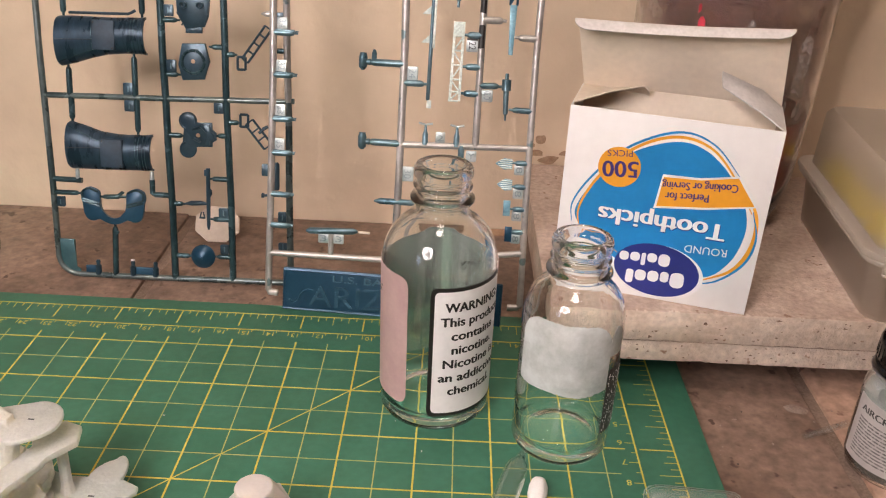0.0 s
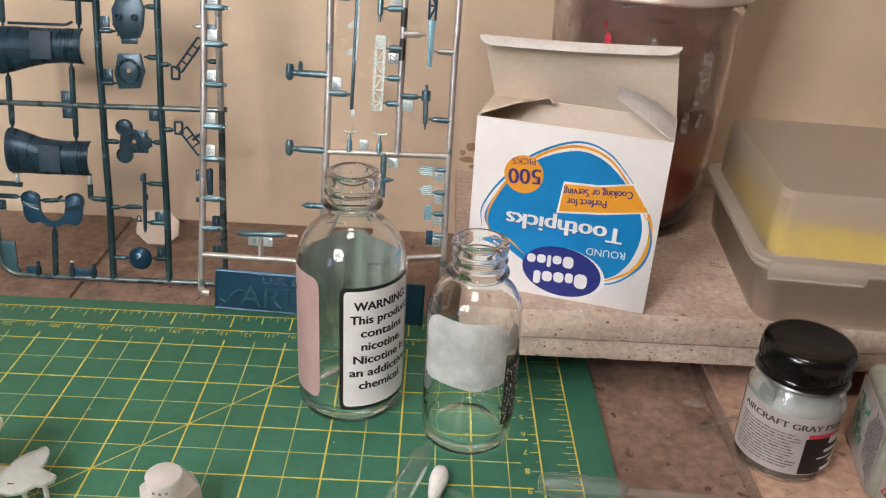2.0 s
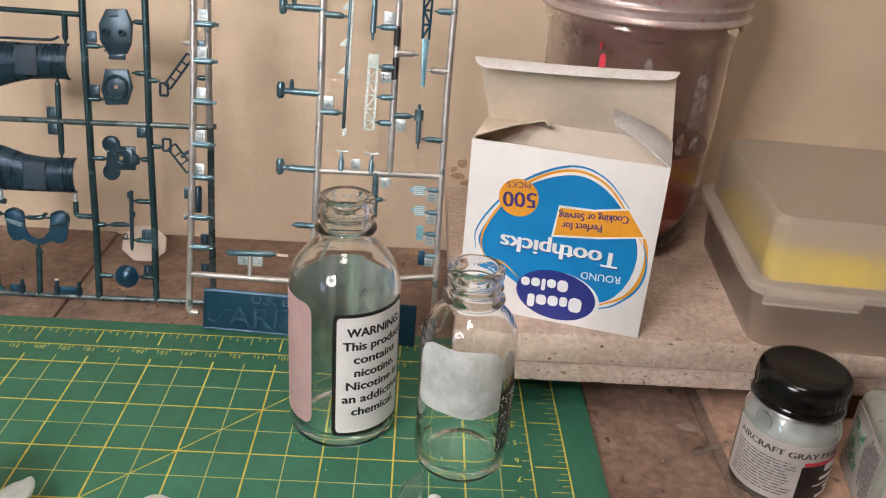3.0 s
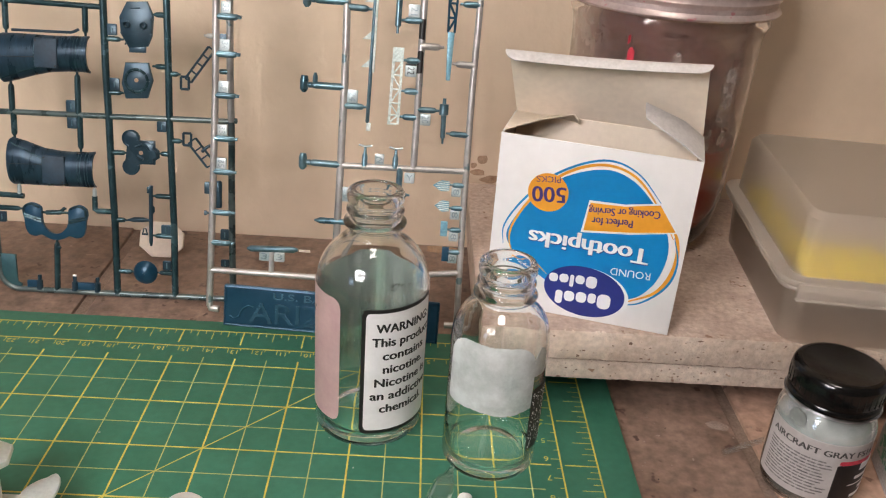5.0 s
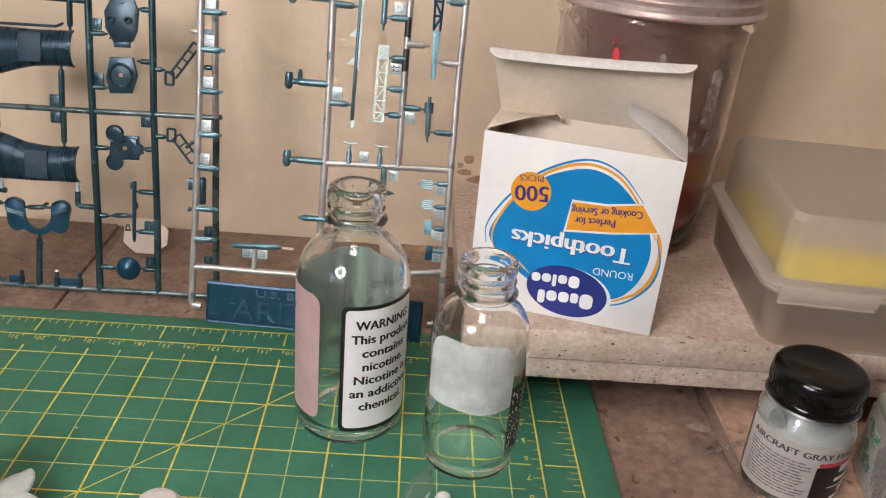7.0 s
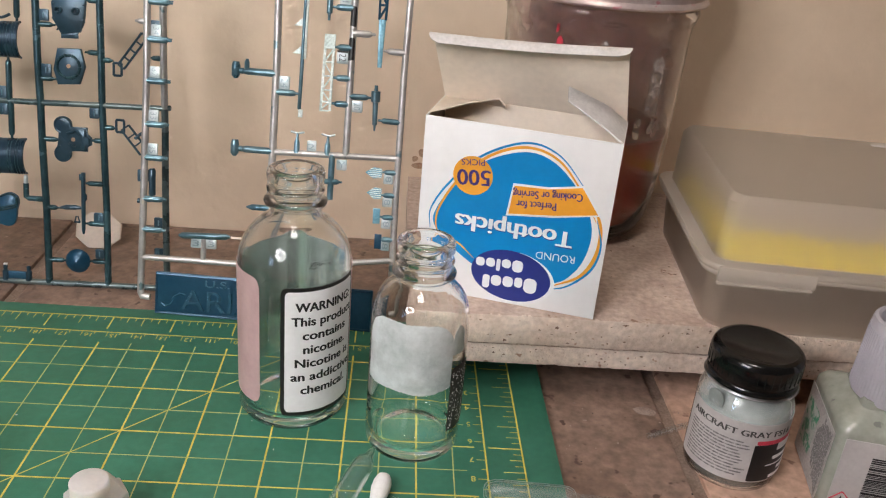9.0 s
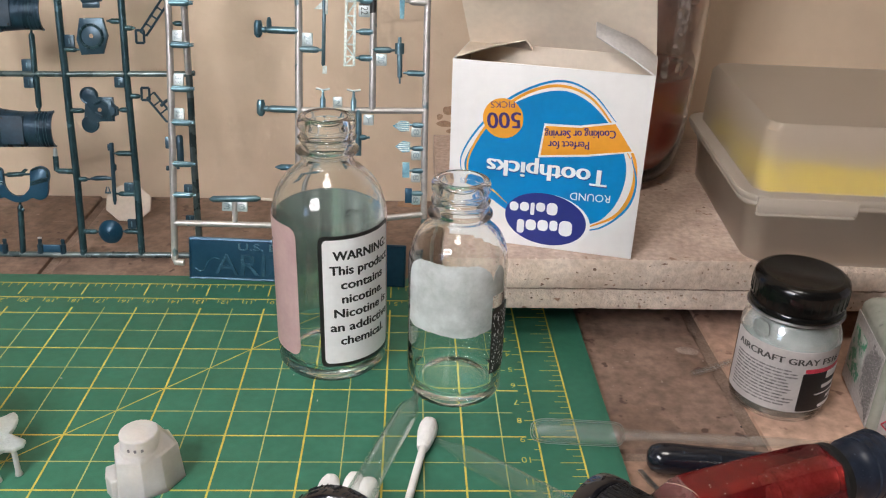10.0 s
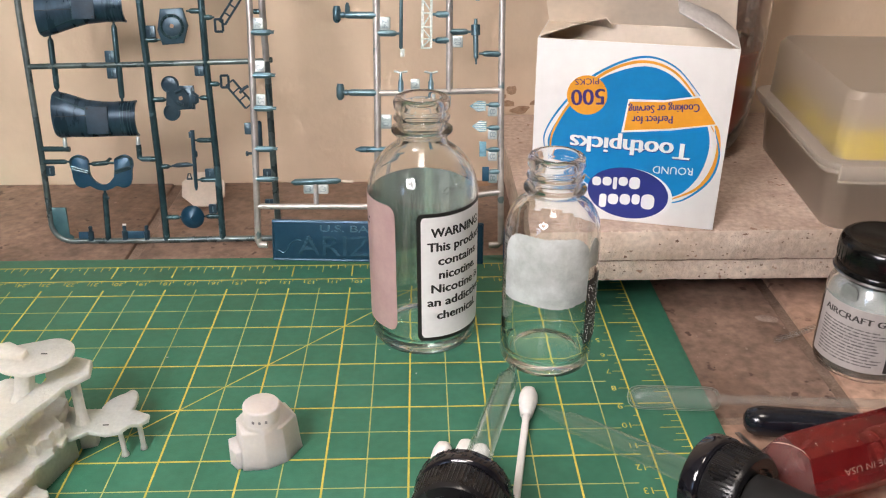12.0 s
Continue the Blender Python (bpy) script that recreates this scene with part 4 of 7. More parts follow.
part("screw_band", lathe([(r * MM, z * MM) for r, z in ((41.4, 104.6), (44.0, 104.7), (44.6, 105.5), (44.0, 106.6), (43.0, 107.4), (42.9, 109.2), (43.8, 110.2), (44.0, 111.0), (43.2, 112.0), (43.0, 113.6), (43.7, 114.8), (43.4, 124), (41.5, 125.6), (0, 125.8), (0, 125.2), (41.3, 125.0), (41.4, 104.6))], 72), BAND_STEEL, jar, "bright metal screw band and lid")

# ---- plastic tub ----
TUB_AT = pose(0.2012, 0.0280, SLAB_Z, 0, 0, -4.9)
tub = thing("plastic_tub", TUB_AT, "frosted plastic tub with clip lid and yellow pieces inside", "plastic container")
TL, TD = 0.160, 0.1000


def shell(w, d, z0, z1, r, wall, inset, closed_top):
    """A hollow rounded tray (or lid, upside down) from (0, 0) to (w, d), narrower by inset at its closed end."""
    bm = bmesh.new()
    n = len(rounded(1, 1, 0.1))
    zc, zo = (z1, z0) if closed_top else (z0, z1)
    step = wall if not closed_top else -wall
    rings = [(rounded(w, d, r, w / 2, d / 2), zo), (rounded(w - 1.6 * inset, d - 1.6 * inset, r, w / 2, d / 2), zc - (z1 - z0) * (0.10 if closed_top else -0.10)),
             (rounded(w - 2 * inset - 0.003, d - 2 * inset - 0.003, r, w / 2, d / 2), zc),
             (rounded(w - 2 * inset - 0.005, d - 2 * inset - 0.005, r, w / 2, d / 2), zc + step),
             (rounded(w - 1.6 * inset - 2 * wall, d - 1.6 * inset - 2 * wall, r, w / 2, d / 2), zc - (z1 - z0) * (0.13 if closed_top else -0.13)), (rounded(w - 2 * wall, d - 2 * wall, r, w / 2, d / 2), zo)]
    loops = [[bm.verts.new((x, y, z)) for x, y in o] for o, z in rings]
    m = len(loops[0])
    for a, b in list(zip(loops, loops[1:])) + [(loops[-1], loops[0])]:
        if a is loops[2]:
            continue
        for k in range(m):
            bm.faces.new((a[k], a[(k + 1) % m], b[(k + 1) % m], b[k]))
    bm.faces.new(loops[2])
    bm.faces.new(loops[3][::-1])
    return bm


def shift(bm, x, y, z):
    for v in bm.verts:
        v.co += Vector((x, y, z))
    return bm


def band(w, d, z0, z1, wide, r):
    """A flat ring round a rounded rectangle."""
    bm = bmesh.new()
    loops = [[bm.verts.new((x, y, z)) for x, y in rounded(w - 2 * i, d - 2 * i, max(r - i, 0.001), w / 2, d / 2)] for z, i in ((z0, 0.0004), (z0 + 0.0006, 0), (z1 - 0.0006, 0), (z1, 0.0004), (z1, wide), (z0, wide))]
    m = len(loops[0])
    for a, b in zip(loops, loops[1:] + loops[:1]):
        for k in range(m):
            bm.faces.new((a[k], a[(k + 1) % m], b[(k + 1) % m], b[k]))
    return bm


def leant(lo, hi, dx, dy):
    """A soft-edged piece whose top leans away by dx, dy."""
    bm = block(lo, hi, 0.0012)
    for v in bm.verts:
        t = (v.co.z - lo[2]) / (hi[2] - lo[2])
        v.co.x, v.co.y = v.co.x + dx * t, v.co.y + dy * t
    return bm


frosted = []
frosted.append(part("tray", shift(shell(TL - 0.006, TD - 0.005, 0.0002, 0.0264, 0.008, 0.0011, 0.0024, False), 0.0030, 0.0025, 0), TUB, tub, "frosted lower tray"))
frosted.append(part("rim", band(TL, TD, 0.0244, 0.0262, 0.0040, 0.009), TUB_RIM, tub, "frosted tray rim"))
frosted.append(part("lid_rim", shift(band(TL + 0.002, TD + 0.002, 0.0266, 0.0290, 0.0062, 0.010), -0.001, -0.001, 0), TUB_RIM, tub, "frosted lid rim"))
frosted.append(part("lid", shift(shell(TL - 0.009, TD - 0.009, 0.0282, 0.0535, 0.0055, 0.0009, 0.0008, True), 0.0045, 0.0045, 0), LID_PLASTIC, tub, "frosted domed lid"))
frosted.append(part("clip", block((0.0040, -0.0030, 0.0236), (0.0390, -0.0011, 0.0294), 0.0006), TUB_RIM, tub, "clear clip bar"))
frosted.append(part("clip_lip", block((0.0040, -0.0036, 0.0226), (0.0380, -0.0012, 0.0234), 0.0003), TUB_RIM, tub, "clear lower edge of the clip"))
rng = random.Random(12)
for k in range(13):
    x = 0.0085 + 0.0108 * k
    part("yellow_piece", leant((x, 0.0066, 0.0272), (x + 0.0106, 0.0096, 0.0340 + rng.uniform(-0.0012, 0.0010)), 0.0, 0.0150), YELLOW_FOAM, tub, "yellow foam piece along the front")
for k in range(8):
    y = 0.0126 + 0.0102 * k
    part("yellow_piece", leant((0.0068, y, 0.0272), (0.0112, y + 0.0100, 0.0292 + rng.uniform(-0.0006, 0.0008)), 0.0080, 0.0), YELLOW_FOAM, tub, "yellow foam piece along the side")
part("liner", block((0.0135, 0.0140, 0.0242), (TL - 0.010, TD - 0.008, 0.0256), 0.0006), GREY_FOAM, tub, "greyish sheet inside")
part("lid_sticker", block((0.0860, TD - 0.0140, 0.05355), (0.112, TD - 0.0115, 0.0537)), PAPER, tub)
for ob in frosted:
    ob.visible_shadow = False

# ---- paint jar ----
PJ = (0.2143, 0.0006)
paint = thing("paint_jar", pose(*PJ, TILE_Z), "small glass jar of grey model paint with black lid", "paint jar")
po = [(0, 0.6), (12, 0.5), (14.4, 0), (15.7, 0.8), (16.2, 3.0), (16.4, 8), (16.4, 28), (16.1, 31), (15.2, 33.4), (14.2, 34.8), (13.7, 36.0), (13.7, 41)]
pi_ = [(12.2, 41), (12.2, 35.4), (14.2, 32.8), (15.4, 29), (15.8, 2.6), (14.8, 0.9), (0, 0.8)]
glass("glass_body", lathe([(r * MM, z * MM) for r, z in po + pi_], 64), GLASS, paint, "clear glass")
part("paint", lathe([(r * MM, z * MM) for r, z in ((0, 5.1), (15.5, 5.1), (15.34, 28.6), (14.1, 32.6), (12.1, 35.2), (0, 35.4))], 56), GREY_PAINT, paint, "grey paint")
part("sediment", lathe([(r * MM, z * MM) for r, z in ((0, 0.9), (14.7, 1.1), (15.7, 2.7), (15.5, 5.0), (0, 5.0))], 56), GREY_DARK, paint, "settled dark pigment")
lid = [(0, 38.4), (13.8, 38.4), (15.0, 38.0), (15.4, 38.5), (15.3, 39.6), (14.8, 40.2), (14.9, 41.0), (15.3, 41.6), (15.4, 47.2), (15.0, 48.8), (14.0, 49.7), (12.8, 50.0), (12.3, 49.7), (0, 49.6)]
cap = part("lid", lathe([(r * MM, z * MM) for r, z in lid], 72), LID_BLACK, paint, "glossy black screw lid")
bm = bmesh.new()
for k in range(40):
    a = 2 * math.pi * k / 40
    rod([(0.01530 * math.cos(a), 0.01530 * math.sin(a), 0.0420), (0.01530 * math.cos(a), 0.01530 * math.sin(a), 0.0470)], 0.0002, 5, bm)
part("knurling", bm, LID_BLACK, cap)
part("lid_seal", lathe([(r * MM, z * MM) for r, z in ((13.9, 37.1), (15.3, 37.2), (15.8, 37.6), (15.4, 38.1), (13.9, 38.0), (13.9, 37.1))], 64), STEEL, paint, "pale metal lid edge")
RP = 0.01644
part("paint_drip", wrapped(RP - 0.0013, -74, -50, 0.0304, 0.0360, 0.0026, 26, 0.0006, 3, thick=0.0006), GREY_PAINT, paint, "dried grey drip below the lid")
part("paper_label", wrapped(RP, -100, 120, 0.0052, 0.0288, 0.0006, 80), PAPER_DULL, paint, "white paper label")
part("red_band", wrapped(RP + 0.0001, 0, 119, 0.0208, 0.0224, 0.0002, 40), RED_INK, paint)
part("black_panel", wrapped(RP + 0.0001, -2, 119, 0.0056, 0.0207, 0.0003, 40), INK, paint, "black label panel")
for i, dx in enumerate((-0.00014, 0.0, 0.00014)):
    part("lettering", letters([("AIRCRAFT GRAY FS16", dx, 0.0239, 0.0023, 0.0385, 0)], on_drum(RP + 0.00022 + i * 0.00001, -22.0)), FADED, paint, "black paint name", 0)
bm = bmesh.new()
rng = random.Random(2)
for k in range(12):
    z = 0.0210 - k * 0.00122
    a = -88
    while a < -16 - 5 * rng.random():
        w = rng.uniform(5, 15)
        merge(bm, wrapped(RP + 0.0001, a, min(a + w, -7), z, z + 0.00050, 0.0001, 5))
        a += w + 0.9
part("small_print", bm, surface("faded_ink", (0.10, 0.09, 0.09), (0.30, 0.28, 0.27), 900.0, 0.5), paint, "rows of unreadable small print")["kind"] = "stuff"
for a0, a1, z, hh in ((30, 58, 0.0178, 0.0030), (26, 54, 0.0142, 0.0014), (18, 78, 0.0118, 0.0004), (40, 64, 0.0090, 0.0014), (28, 68, 0.0062, 0.0013)):
    part("panel_bar", wrapped(RP + 0.0002, a0, a1, z, z + hh, 0.0001, 14), PAPER, paint, "pale bar of unreadable print")

# ---- square bottle ----
SQ = pose(0.2392, -0.0200, TILE_Z, 0, 0, -12)
square = thing("paint_bottle", SQ, "square pale grey paint bottle with ribbed lilac cap and label", "paint bottle")
sq = bmesh.new()
o = rounded(0.037, 0.038, 0.0045, 0.017, 0.0175)
loops = []
for s, z in ((0.94, 0.0), (1.0, 0.0012), (1.0, 0.0308), (0.985, 0.0322), (0.90, 0.0342), (0.74, 0.0358), (0.60, 0.0372), (0.58, 0.0400)):
    loops.append([sq.verts.new((0.017 + (x - 0.017) * s, 0.0175 + (y - 0.0175) * s, z)) for x, y in o])
for a, b in zip(loops, loops[1:]):
    for k in range(len(o)):
        sq.faces.new((a[k], a[(k + 1) % len(o)], b[(k + 1) % len(o)], b[k]))
sq.faces.new(loops[0][::-1])
sq.faces.new(loops[-1])
part("bottle_body", sq, surface("translucent_grey_bottle", (0.27, 0.28, 0.235), (0.36, 0.365, 0.315), 50.0, 0.2, coat=0.6, fine=0.08, speck=(0.20, 0.20, 0.18), speck_at=0.7), square, "pale grey paint seen through the wall")
part("front_label", block((0.0012, -0.00175, 0.0010), (0.0330, -0.00155, 0.0296)), PAPER_DULL, square, "white paper label")
part("side_label", block((-0.00175, 0.0012, 0.0010), (-0.00155, 0.0338, 0.0290)), surface("greyish_label", (0.40, 0.37, 0.35), (0.48, 0.45, 0.43), 120.0, 0.5), square, "grey-white side label")
part("green_print", block((-0.0019, 0.0180, 0.0070), (-0.0018, 0.0315, 0.0245), 0.00004), surface("green_print", (0.05, 0.24, 0.13), (0.42, 0.44, 0.40), 330.0, 0.5, spread=(0.44, 0.54)), square, "blotchy green print")
bm = bmesh.new()
rng = random.Random(6)
for k in range(17):
    y = 0.0026 + 0.00082 * k
    z = 0.0020 + 0.0006 * k * rng.uniform(0.6, 1.4)
    top = 0.0275 if k < 12 else 0.0265 - 0.0012 * (k - 11)
    while z < top - 0.001:
        step = rng.uniform(0.0012, 0.0045)
        block((-0.00192, y, z), (-0.0018, y + 0.00034, min(z + step, top)), 0, bm)
        z += step + 0.0005
part("small_print", bm, surface("grey_ink", (0.16, 0.15, 0.145), (0.26, 0.24, 0.235), 900.0, 0.5), square, "rows of unreadable small print")["kind"] = "stuff"
bm = bmesh.new()
rng = random.Random(5)
z = 0.0035
while z < 0.0240:
    w = rng.choice((0.0002, 0.0003, 0.0005, 0.0008))
    block((0.0108, -0.00195, z), (0.0262, -0.0018, z + w), 0, bm)
    z += w + rng.choice((0.0003, 0.0005))
part("barcode", bm, INK, square, "black barcode stripes")
bm = bmesh.new()
for a, b in (((0.0018, 0.0053), (0.0053, 0.0018)), ((0.0053, 0.0018), (0.0088, 0.0053)), ((0.0088, 0.0053), (0.0053, 0.0088)), ((0.0053, 0.0088), (0.0018, 0.0053))):
    rod([(a[0], -0.0018, a[1]), (b[0], -0.0018, b[1])], 0.00025, 6, bm)
part("hazard_diamond", bm, RED_INK, square, "red hazard diamond outline")
part("flame_mark", flat([tuple(q)[:2] for q in smooth_loop([(0.0090, 0.0035, 0), (0.0120, 0.0035, 0), (0.0122, 0.0055, 0), (0.0110, 0.0052, 0), (0.0104, 0.0072, 0), (0.0098, 0.0052, 0), (0.0088, 0.0055, 0)], 4)], lambda x, y: (x - 0.0052, -0.0019, y)), INK, square, "black flame symbol", 0)
cap = part("cap", shift(lathe([(r * MM, z * MM) for r, z in ((0, 36), (12.0, 36), (13.3, 36.4), (13.8, 37.5), (13.5, 50), (13.0, 62), (12.6, 63.4), (11.6, 63.8), (10.8, 63.2), (10.2, 59.0), (0, 57.0))], 72), 0.0178, 0.0170, 0.002), LILAC, square, "ribbed pale lilac cap")
bm = bmesh.new()
for k in range(72):
    a = 2 * math.pi * k / 72
    rod([(0.0178 + 0.01378 * math.cos(a), 0.017 + 0.01378 * math.sin(a), 0.0402), (0.0178 + 0.0131 * math.cos(a), 0.017 + 0.0131 * math.sin(a), 0.0620)], 0.00026, 5, bm)
part("ribs", bm, LILAC, cap)

# ---- round work lamp, above and left of the bench ----


def glow(name, colour, strength):
    m = bpy.data.materials.new(name)
    m.use_nodes = True
    bsdf = m.node_tree.nodes["Principled BSDF"]
    bsdf.inputs["Base Color"].default_value = (0.8, 0.8, 0.8, 1)
    bsdf.inputs["Emission Color"].default_value = (*colour, 1)
    bsdf.inputs["Emission Strength"].default_value = strength
    return m


def torus(R, r, n=40, k=12):
    bm = bmesh.new()
    g = [[bm.verts.new(((R + r * math.cos(2 * math.pi * j / k)) * math.cos(2 * math.pi * i / n), (R + r * math.cos(2 * math.pi * j / k)) * math.sin(2 * math.pi * i / n), r * math.sin(2 * math.pi * j / k))) for j in range(k)] for i in range(n)]
    for i in range(n):
        for j in range(k):
            bm.faces.new((g[i][j], g[(i + 1) % n][j], g[(i + 1) % n][(j + 1) % k], g[i][(j + 1) % k]))
    return bm


lamp = thing("work_lamp", look(RING_AT, (0.07, 0.03, 0.03)), "round white magnifier work lamp on an arm", "lamp")
part("lamp_tube", torus(0.078, 0.016), glow("lamp_light", (0.985, 0.955, 0.93), LAMP_GLOW), lamp, "glowing ring tube")
part("lamp_housing", lathe([(0.055, 0.020), (0.100, 0.020), (0.106, 0.026), (0.100, 0.034), (0.055, 0.034), (0.052, 0.027), (0.055, 0.020)], 48), LILAC, lamp, "white ring housing")
# Unseen black skirt added round the tube to block light going sideways.
part("side_light_skirt", lathe([(0.1062, 0.030), (0.1075, -0.030), (0.1100, -0.066), (0.1125, -0.066), (0.1100, -0.030), (0.1090, 0.030), (0.1062, 0.030)], 48), RUBBER, lamp, "added black skirt that cuts the lamp's side light")
back = lamp.matrix_world.inverted()
head = lamp.matrix_world @ Vector((0, 0.100, 0.027))
part("lamp_arm", rod([back @ Vector(p) for p in (head, (-0.42, -0.34, 0.56), (-0.52, -0.20, 0.52))], 0.006, 10), STEEL, lamp, "steel arm")
part("lamp_post", rod([back @ Vector(p) for p in ((-0.52, -0.20, 0.52), (-0.52, -0.20, 0.02))], 0.008, 12), STEEL, lamp, "upright steel post")
part("lamp_base", rod([back @ Vector(p) for p in ((-0.52, -0.20, 0.022), (-0.52, -0.20, TILE_Z))], 0.07, 40), LILAC, lamp, "heavy round base")

# ---- kit sprues leaning behind the mat ----
# Each frame lies in its own plane: x along it, y up the slope, z towards the bench's front; sizes in mm.


def lean_frame(origin, across, name, label):
    """A sprue's pose from the foot of its plane, the direction of its foot and the rise of its slope."""
    u = Vector(across[0]).normalized()
    v = Vector(across[1]).normalized()
    n = u.cross(v)
    m = Matrix((u, v, n)).transposed().to_4x4()
    m.translation = Vector(origin)
    return thing(name, m, label, "model sprue", "model kit sprues")


def mm(*p):
    return tuple(q * MM for q in p)


def runner(sprue, pts, r, material, name="runner", z=0.0, label=""):
    """A round sprue bar with softened ends."""
    p = [mm(x, y, z) for x, y in pts]
    return part(name, rod(p, r * MM, 12), material, sprue, label)


def peg(sprue, x0, y0, x1, y1, r, material, z=0.0, tip=0.45):
    """A feeder peg: thick, rounded near its end, with a thin gate."""
    a, b = Vector((x0, y0, z)), Vector((x1, y1, z))
    d = (b - a)
    n = d.normalized()
    e = b - n * min(1.5, d.length * 0.16)
    pts = [a, e - n * r * 1.5, e - n * r * 0.7, e - n * r * 0.2, e, b]
    rad = [r, r, r * 0.92, r * 0.70, r * tip, r * tip * 0.85]
    return part("peg", rod([q * MM for q in pts], [q * MM for q in rad], 10), material, sprue)


def tag(sprue, x, y, w, h, text, turn, material, ink, z=0.0):
    """A small number tab."""
    t = part("number_tag", prism([mm(*q) for q in rounded(w, h, 0.5, x, y, 3)], (z - 0.5) * MM, (z + 0.5) * MM, 0.0001), material, sprue)
    if text:
        dx, dy = (0, -h * 0.28) if turn == 0 else (-w * 0.28, 0) if turn == -90 else (w * 0.28, 0)
        part("numeral", letters([(text, x + dx, y + dy, min(w, h) * 0.6, max(w, h) * 0.62, turn)], lambda a, b: (a * MM, b * MM, (z + 0.56) * MM)), ink, t, "", 0)
    return t


def plate(sprue, pts, z0, z1, material, name, bevel=0.15, label=""):
    return part(name, prism([mm(*q)[:2] for q in pts], z0 * MM, z1 * MM, bevel * MM), material, sprue, label)


# dark blue frame
dark = lean_frame((0.0, 0.10346, 0.0), ((0.99997, -0.00831, 0.0), (0.00175, 0.21079, 0.97753)), "kit_sprue", "dark blue model kit sprue leaning upright against nothing, parts attached")
dark["label"] = "dark blue plastic model kit sprue with ship parts attached"
corner = [(-118.2, 134), (-117.7, 100), (-116.9, 78), (-115.5, 38), (-115.1, 16)] + [(-115.0 + 9.0 * (1 - math.cos(a)), 8.0 - 9.0 * math.sin(a)) for a in np.linspace(0.15, math.pi / 2, 7)] + [(-90, -1.0), (-60, -0.8), (-36, -0.4), (-10.6, -0.2)]
runner(dark, corner, 1.35, TEAL_WORN)
runner(dark, [(-65.9, 134), (-65.4, 98.7), (-64.6, 79.0), (-64.2, 60.0), (-63.1, 32.0), (-62.7, -0.8)], 1.55, TEAL_DARK)
runner(dark, [(-39.6, 136), (-38.9, 100), (-38.7, 79.5), (-38.0, 59.6), (-37.1, 33.0), (-36.8, -0.4)], 1.5, TEAL_DARK)
runner(dark, [(-13.3, 138), (-12.8, 100), (-12.2, 80.0)], 1.5, SILVERED, label="runner smeared with silver paint")
runner(dark, [(-12.2, 80.0), (-11.9, 70), (-11.7, 45), (-11.2, 20), (-10.6, -0.2)], 1.5, TEAL_WORN)
runner(dark, [(-116.9, 78.1), (-91.6, 78.6), (-64.6, 79.0), (-38.7, 79.7), (-12.2, 80.2)], 1.25, TEAL_WORN)
runner(dark, [(-118.0, 124.6), (-66.0, 124.4)], 1.2, TEAL_DARK)
for x, y0, y1 in ((-106.4, 124.4, 111.0), (-73.4, 124.4, 111.8), (-105.6, 78.2, 91.8), (-105.2, 78.2, 66.8), (-77.5, 78.6, 97.4), (-77.0, 78.6, 62.6)):
    peg(dark, x, y0, x, y1, 1.25, TEAL_DARK)
peg(dark, -89.6, -1.0, -88.9, 23.2, 1.3, TEAL_DARK)
part("nub", shift(lathe([(0, 0), (0.8 * MM, 0.3 * MM), (0.8 * MM, 1.1 * MM), (0, 1.4 * MM)], 10), -87.7 * MM, 19.4 * MM, 0.2 * MM), TEAL_DARK, dark)
for x0, y, x1 in ((-115.8, 36.0, -103.0), (-65.0, 89.4, -57.8), (-65.2, 111.7, -57.6), (-38.9, 101.5, -45.6), (-39.2, 122.8, -45.4), (-38.8, 98.8, -33.8), (-64.4, 63.6, -56.6),
                  (-38.2, 64.3, -43.4), (-38.3, 70.3, -32.6), (-37.5, 45.4, -46.8), (-37.0, 27.4, -46.8), (-63.2, 33.6, -57.6), (-62.8, 10.0, -54.6), (-36.9, 10.3, -45.0), (-12.8, 101.2, -18.6)):
    peg(dark, x0, y, x1, y, 1.15, TEAL_DARK)
# feeders with an upturned, snapped end
for path in ([(-115.6, 41.9), (-105.0, 41.8), (-102.6, 41.7)], [(-64.2, 37.0), (-70.6, 37.0), (-71.7, 37.6), (-71.7, 43.6)]):
    runner(dark, path, 1.2, TEAL_DARK, "feeder")
for x, y0, y1 in ((-104.4, 42.2, 46.8), (-71.7, 43.4, 47.2)):
    part("feeder_end", rod([mm(x, y0, 0), mm(x, y1 - 0.6, 0), mm(x, y1, 0)], [0.95 * MM, 0.85 * MM, 0.6 * MM], 10), SILVER_TAG, dark, "pale snapped feeder end")
part("cross_feeder", rod([mm(-95.0, 35.0, 0.4), mm(-93.4, 35.0, 0.4), mm(-92.8, 35.0, 0.4), mm(-86.8, 35.4, 0.4), mm(-86.0, 35.4, 0.4), mm(-83.0, 35.4, 0.4)], [0.5 * MM, 0.6 * MM, 1.1 * MM, 1.1 * MM, 0.6 * MM, 0.5 * MM], 10), TEAL_DARK, dark)
part("nub", rod([mm(-86.6, 36.0, 0.4), mm(-85.0, 37.3, 0.4), mm(-84.2, 37.2, 0.4)], [0.7 * MM, 0.75 * MM, 0.4 * MM], 8), TEAL_DARK, dark)
part("pin_end", lathe([(0.0, 0.0), (1.1 * MM, 0.2 * MM), (1.25 * MM, 0.8 * MM), (1.1 * MM, 1.4 * MM), (0.0, 1.6 * MM)], 14), TEAL_WORN, dark).matrix_basis = pose(-11.0 * MM, 80.6 * MM, 0, 0, 90, 0)


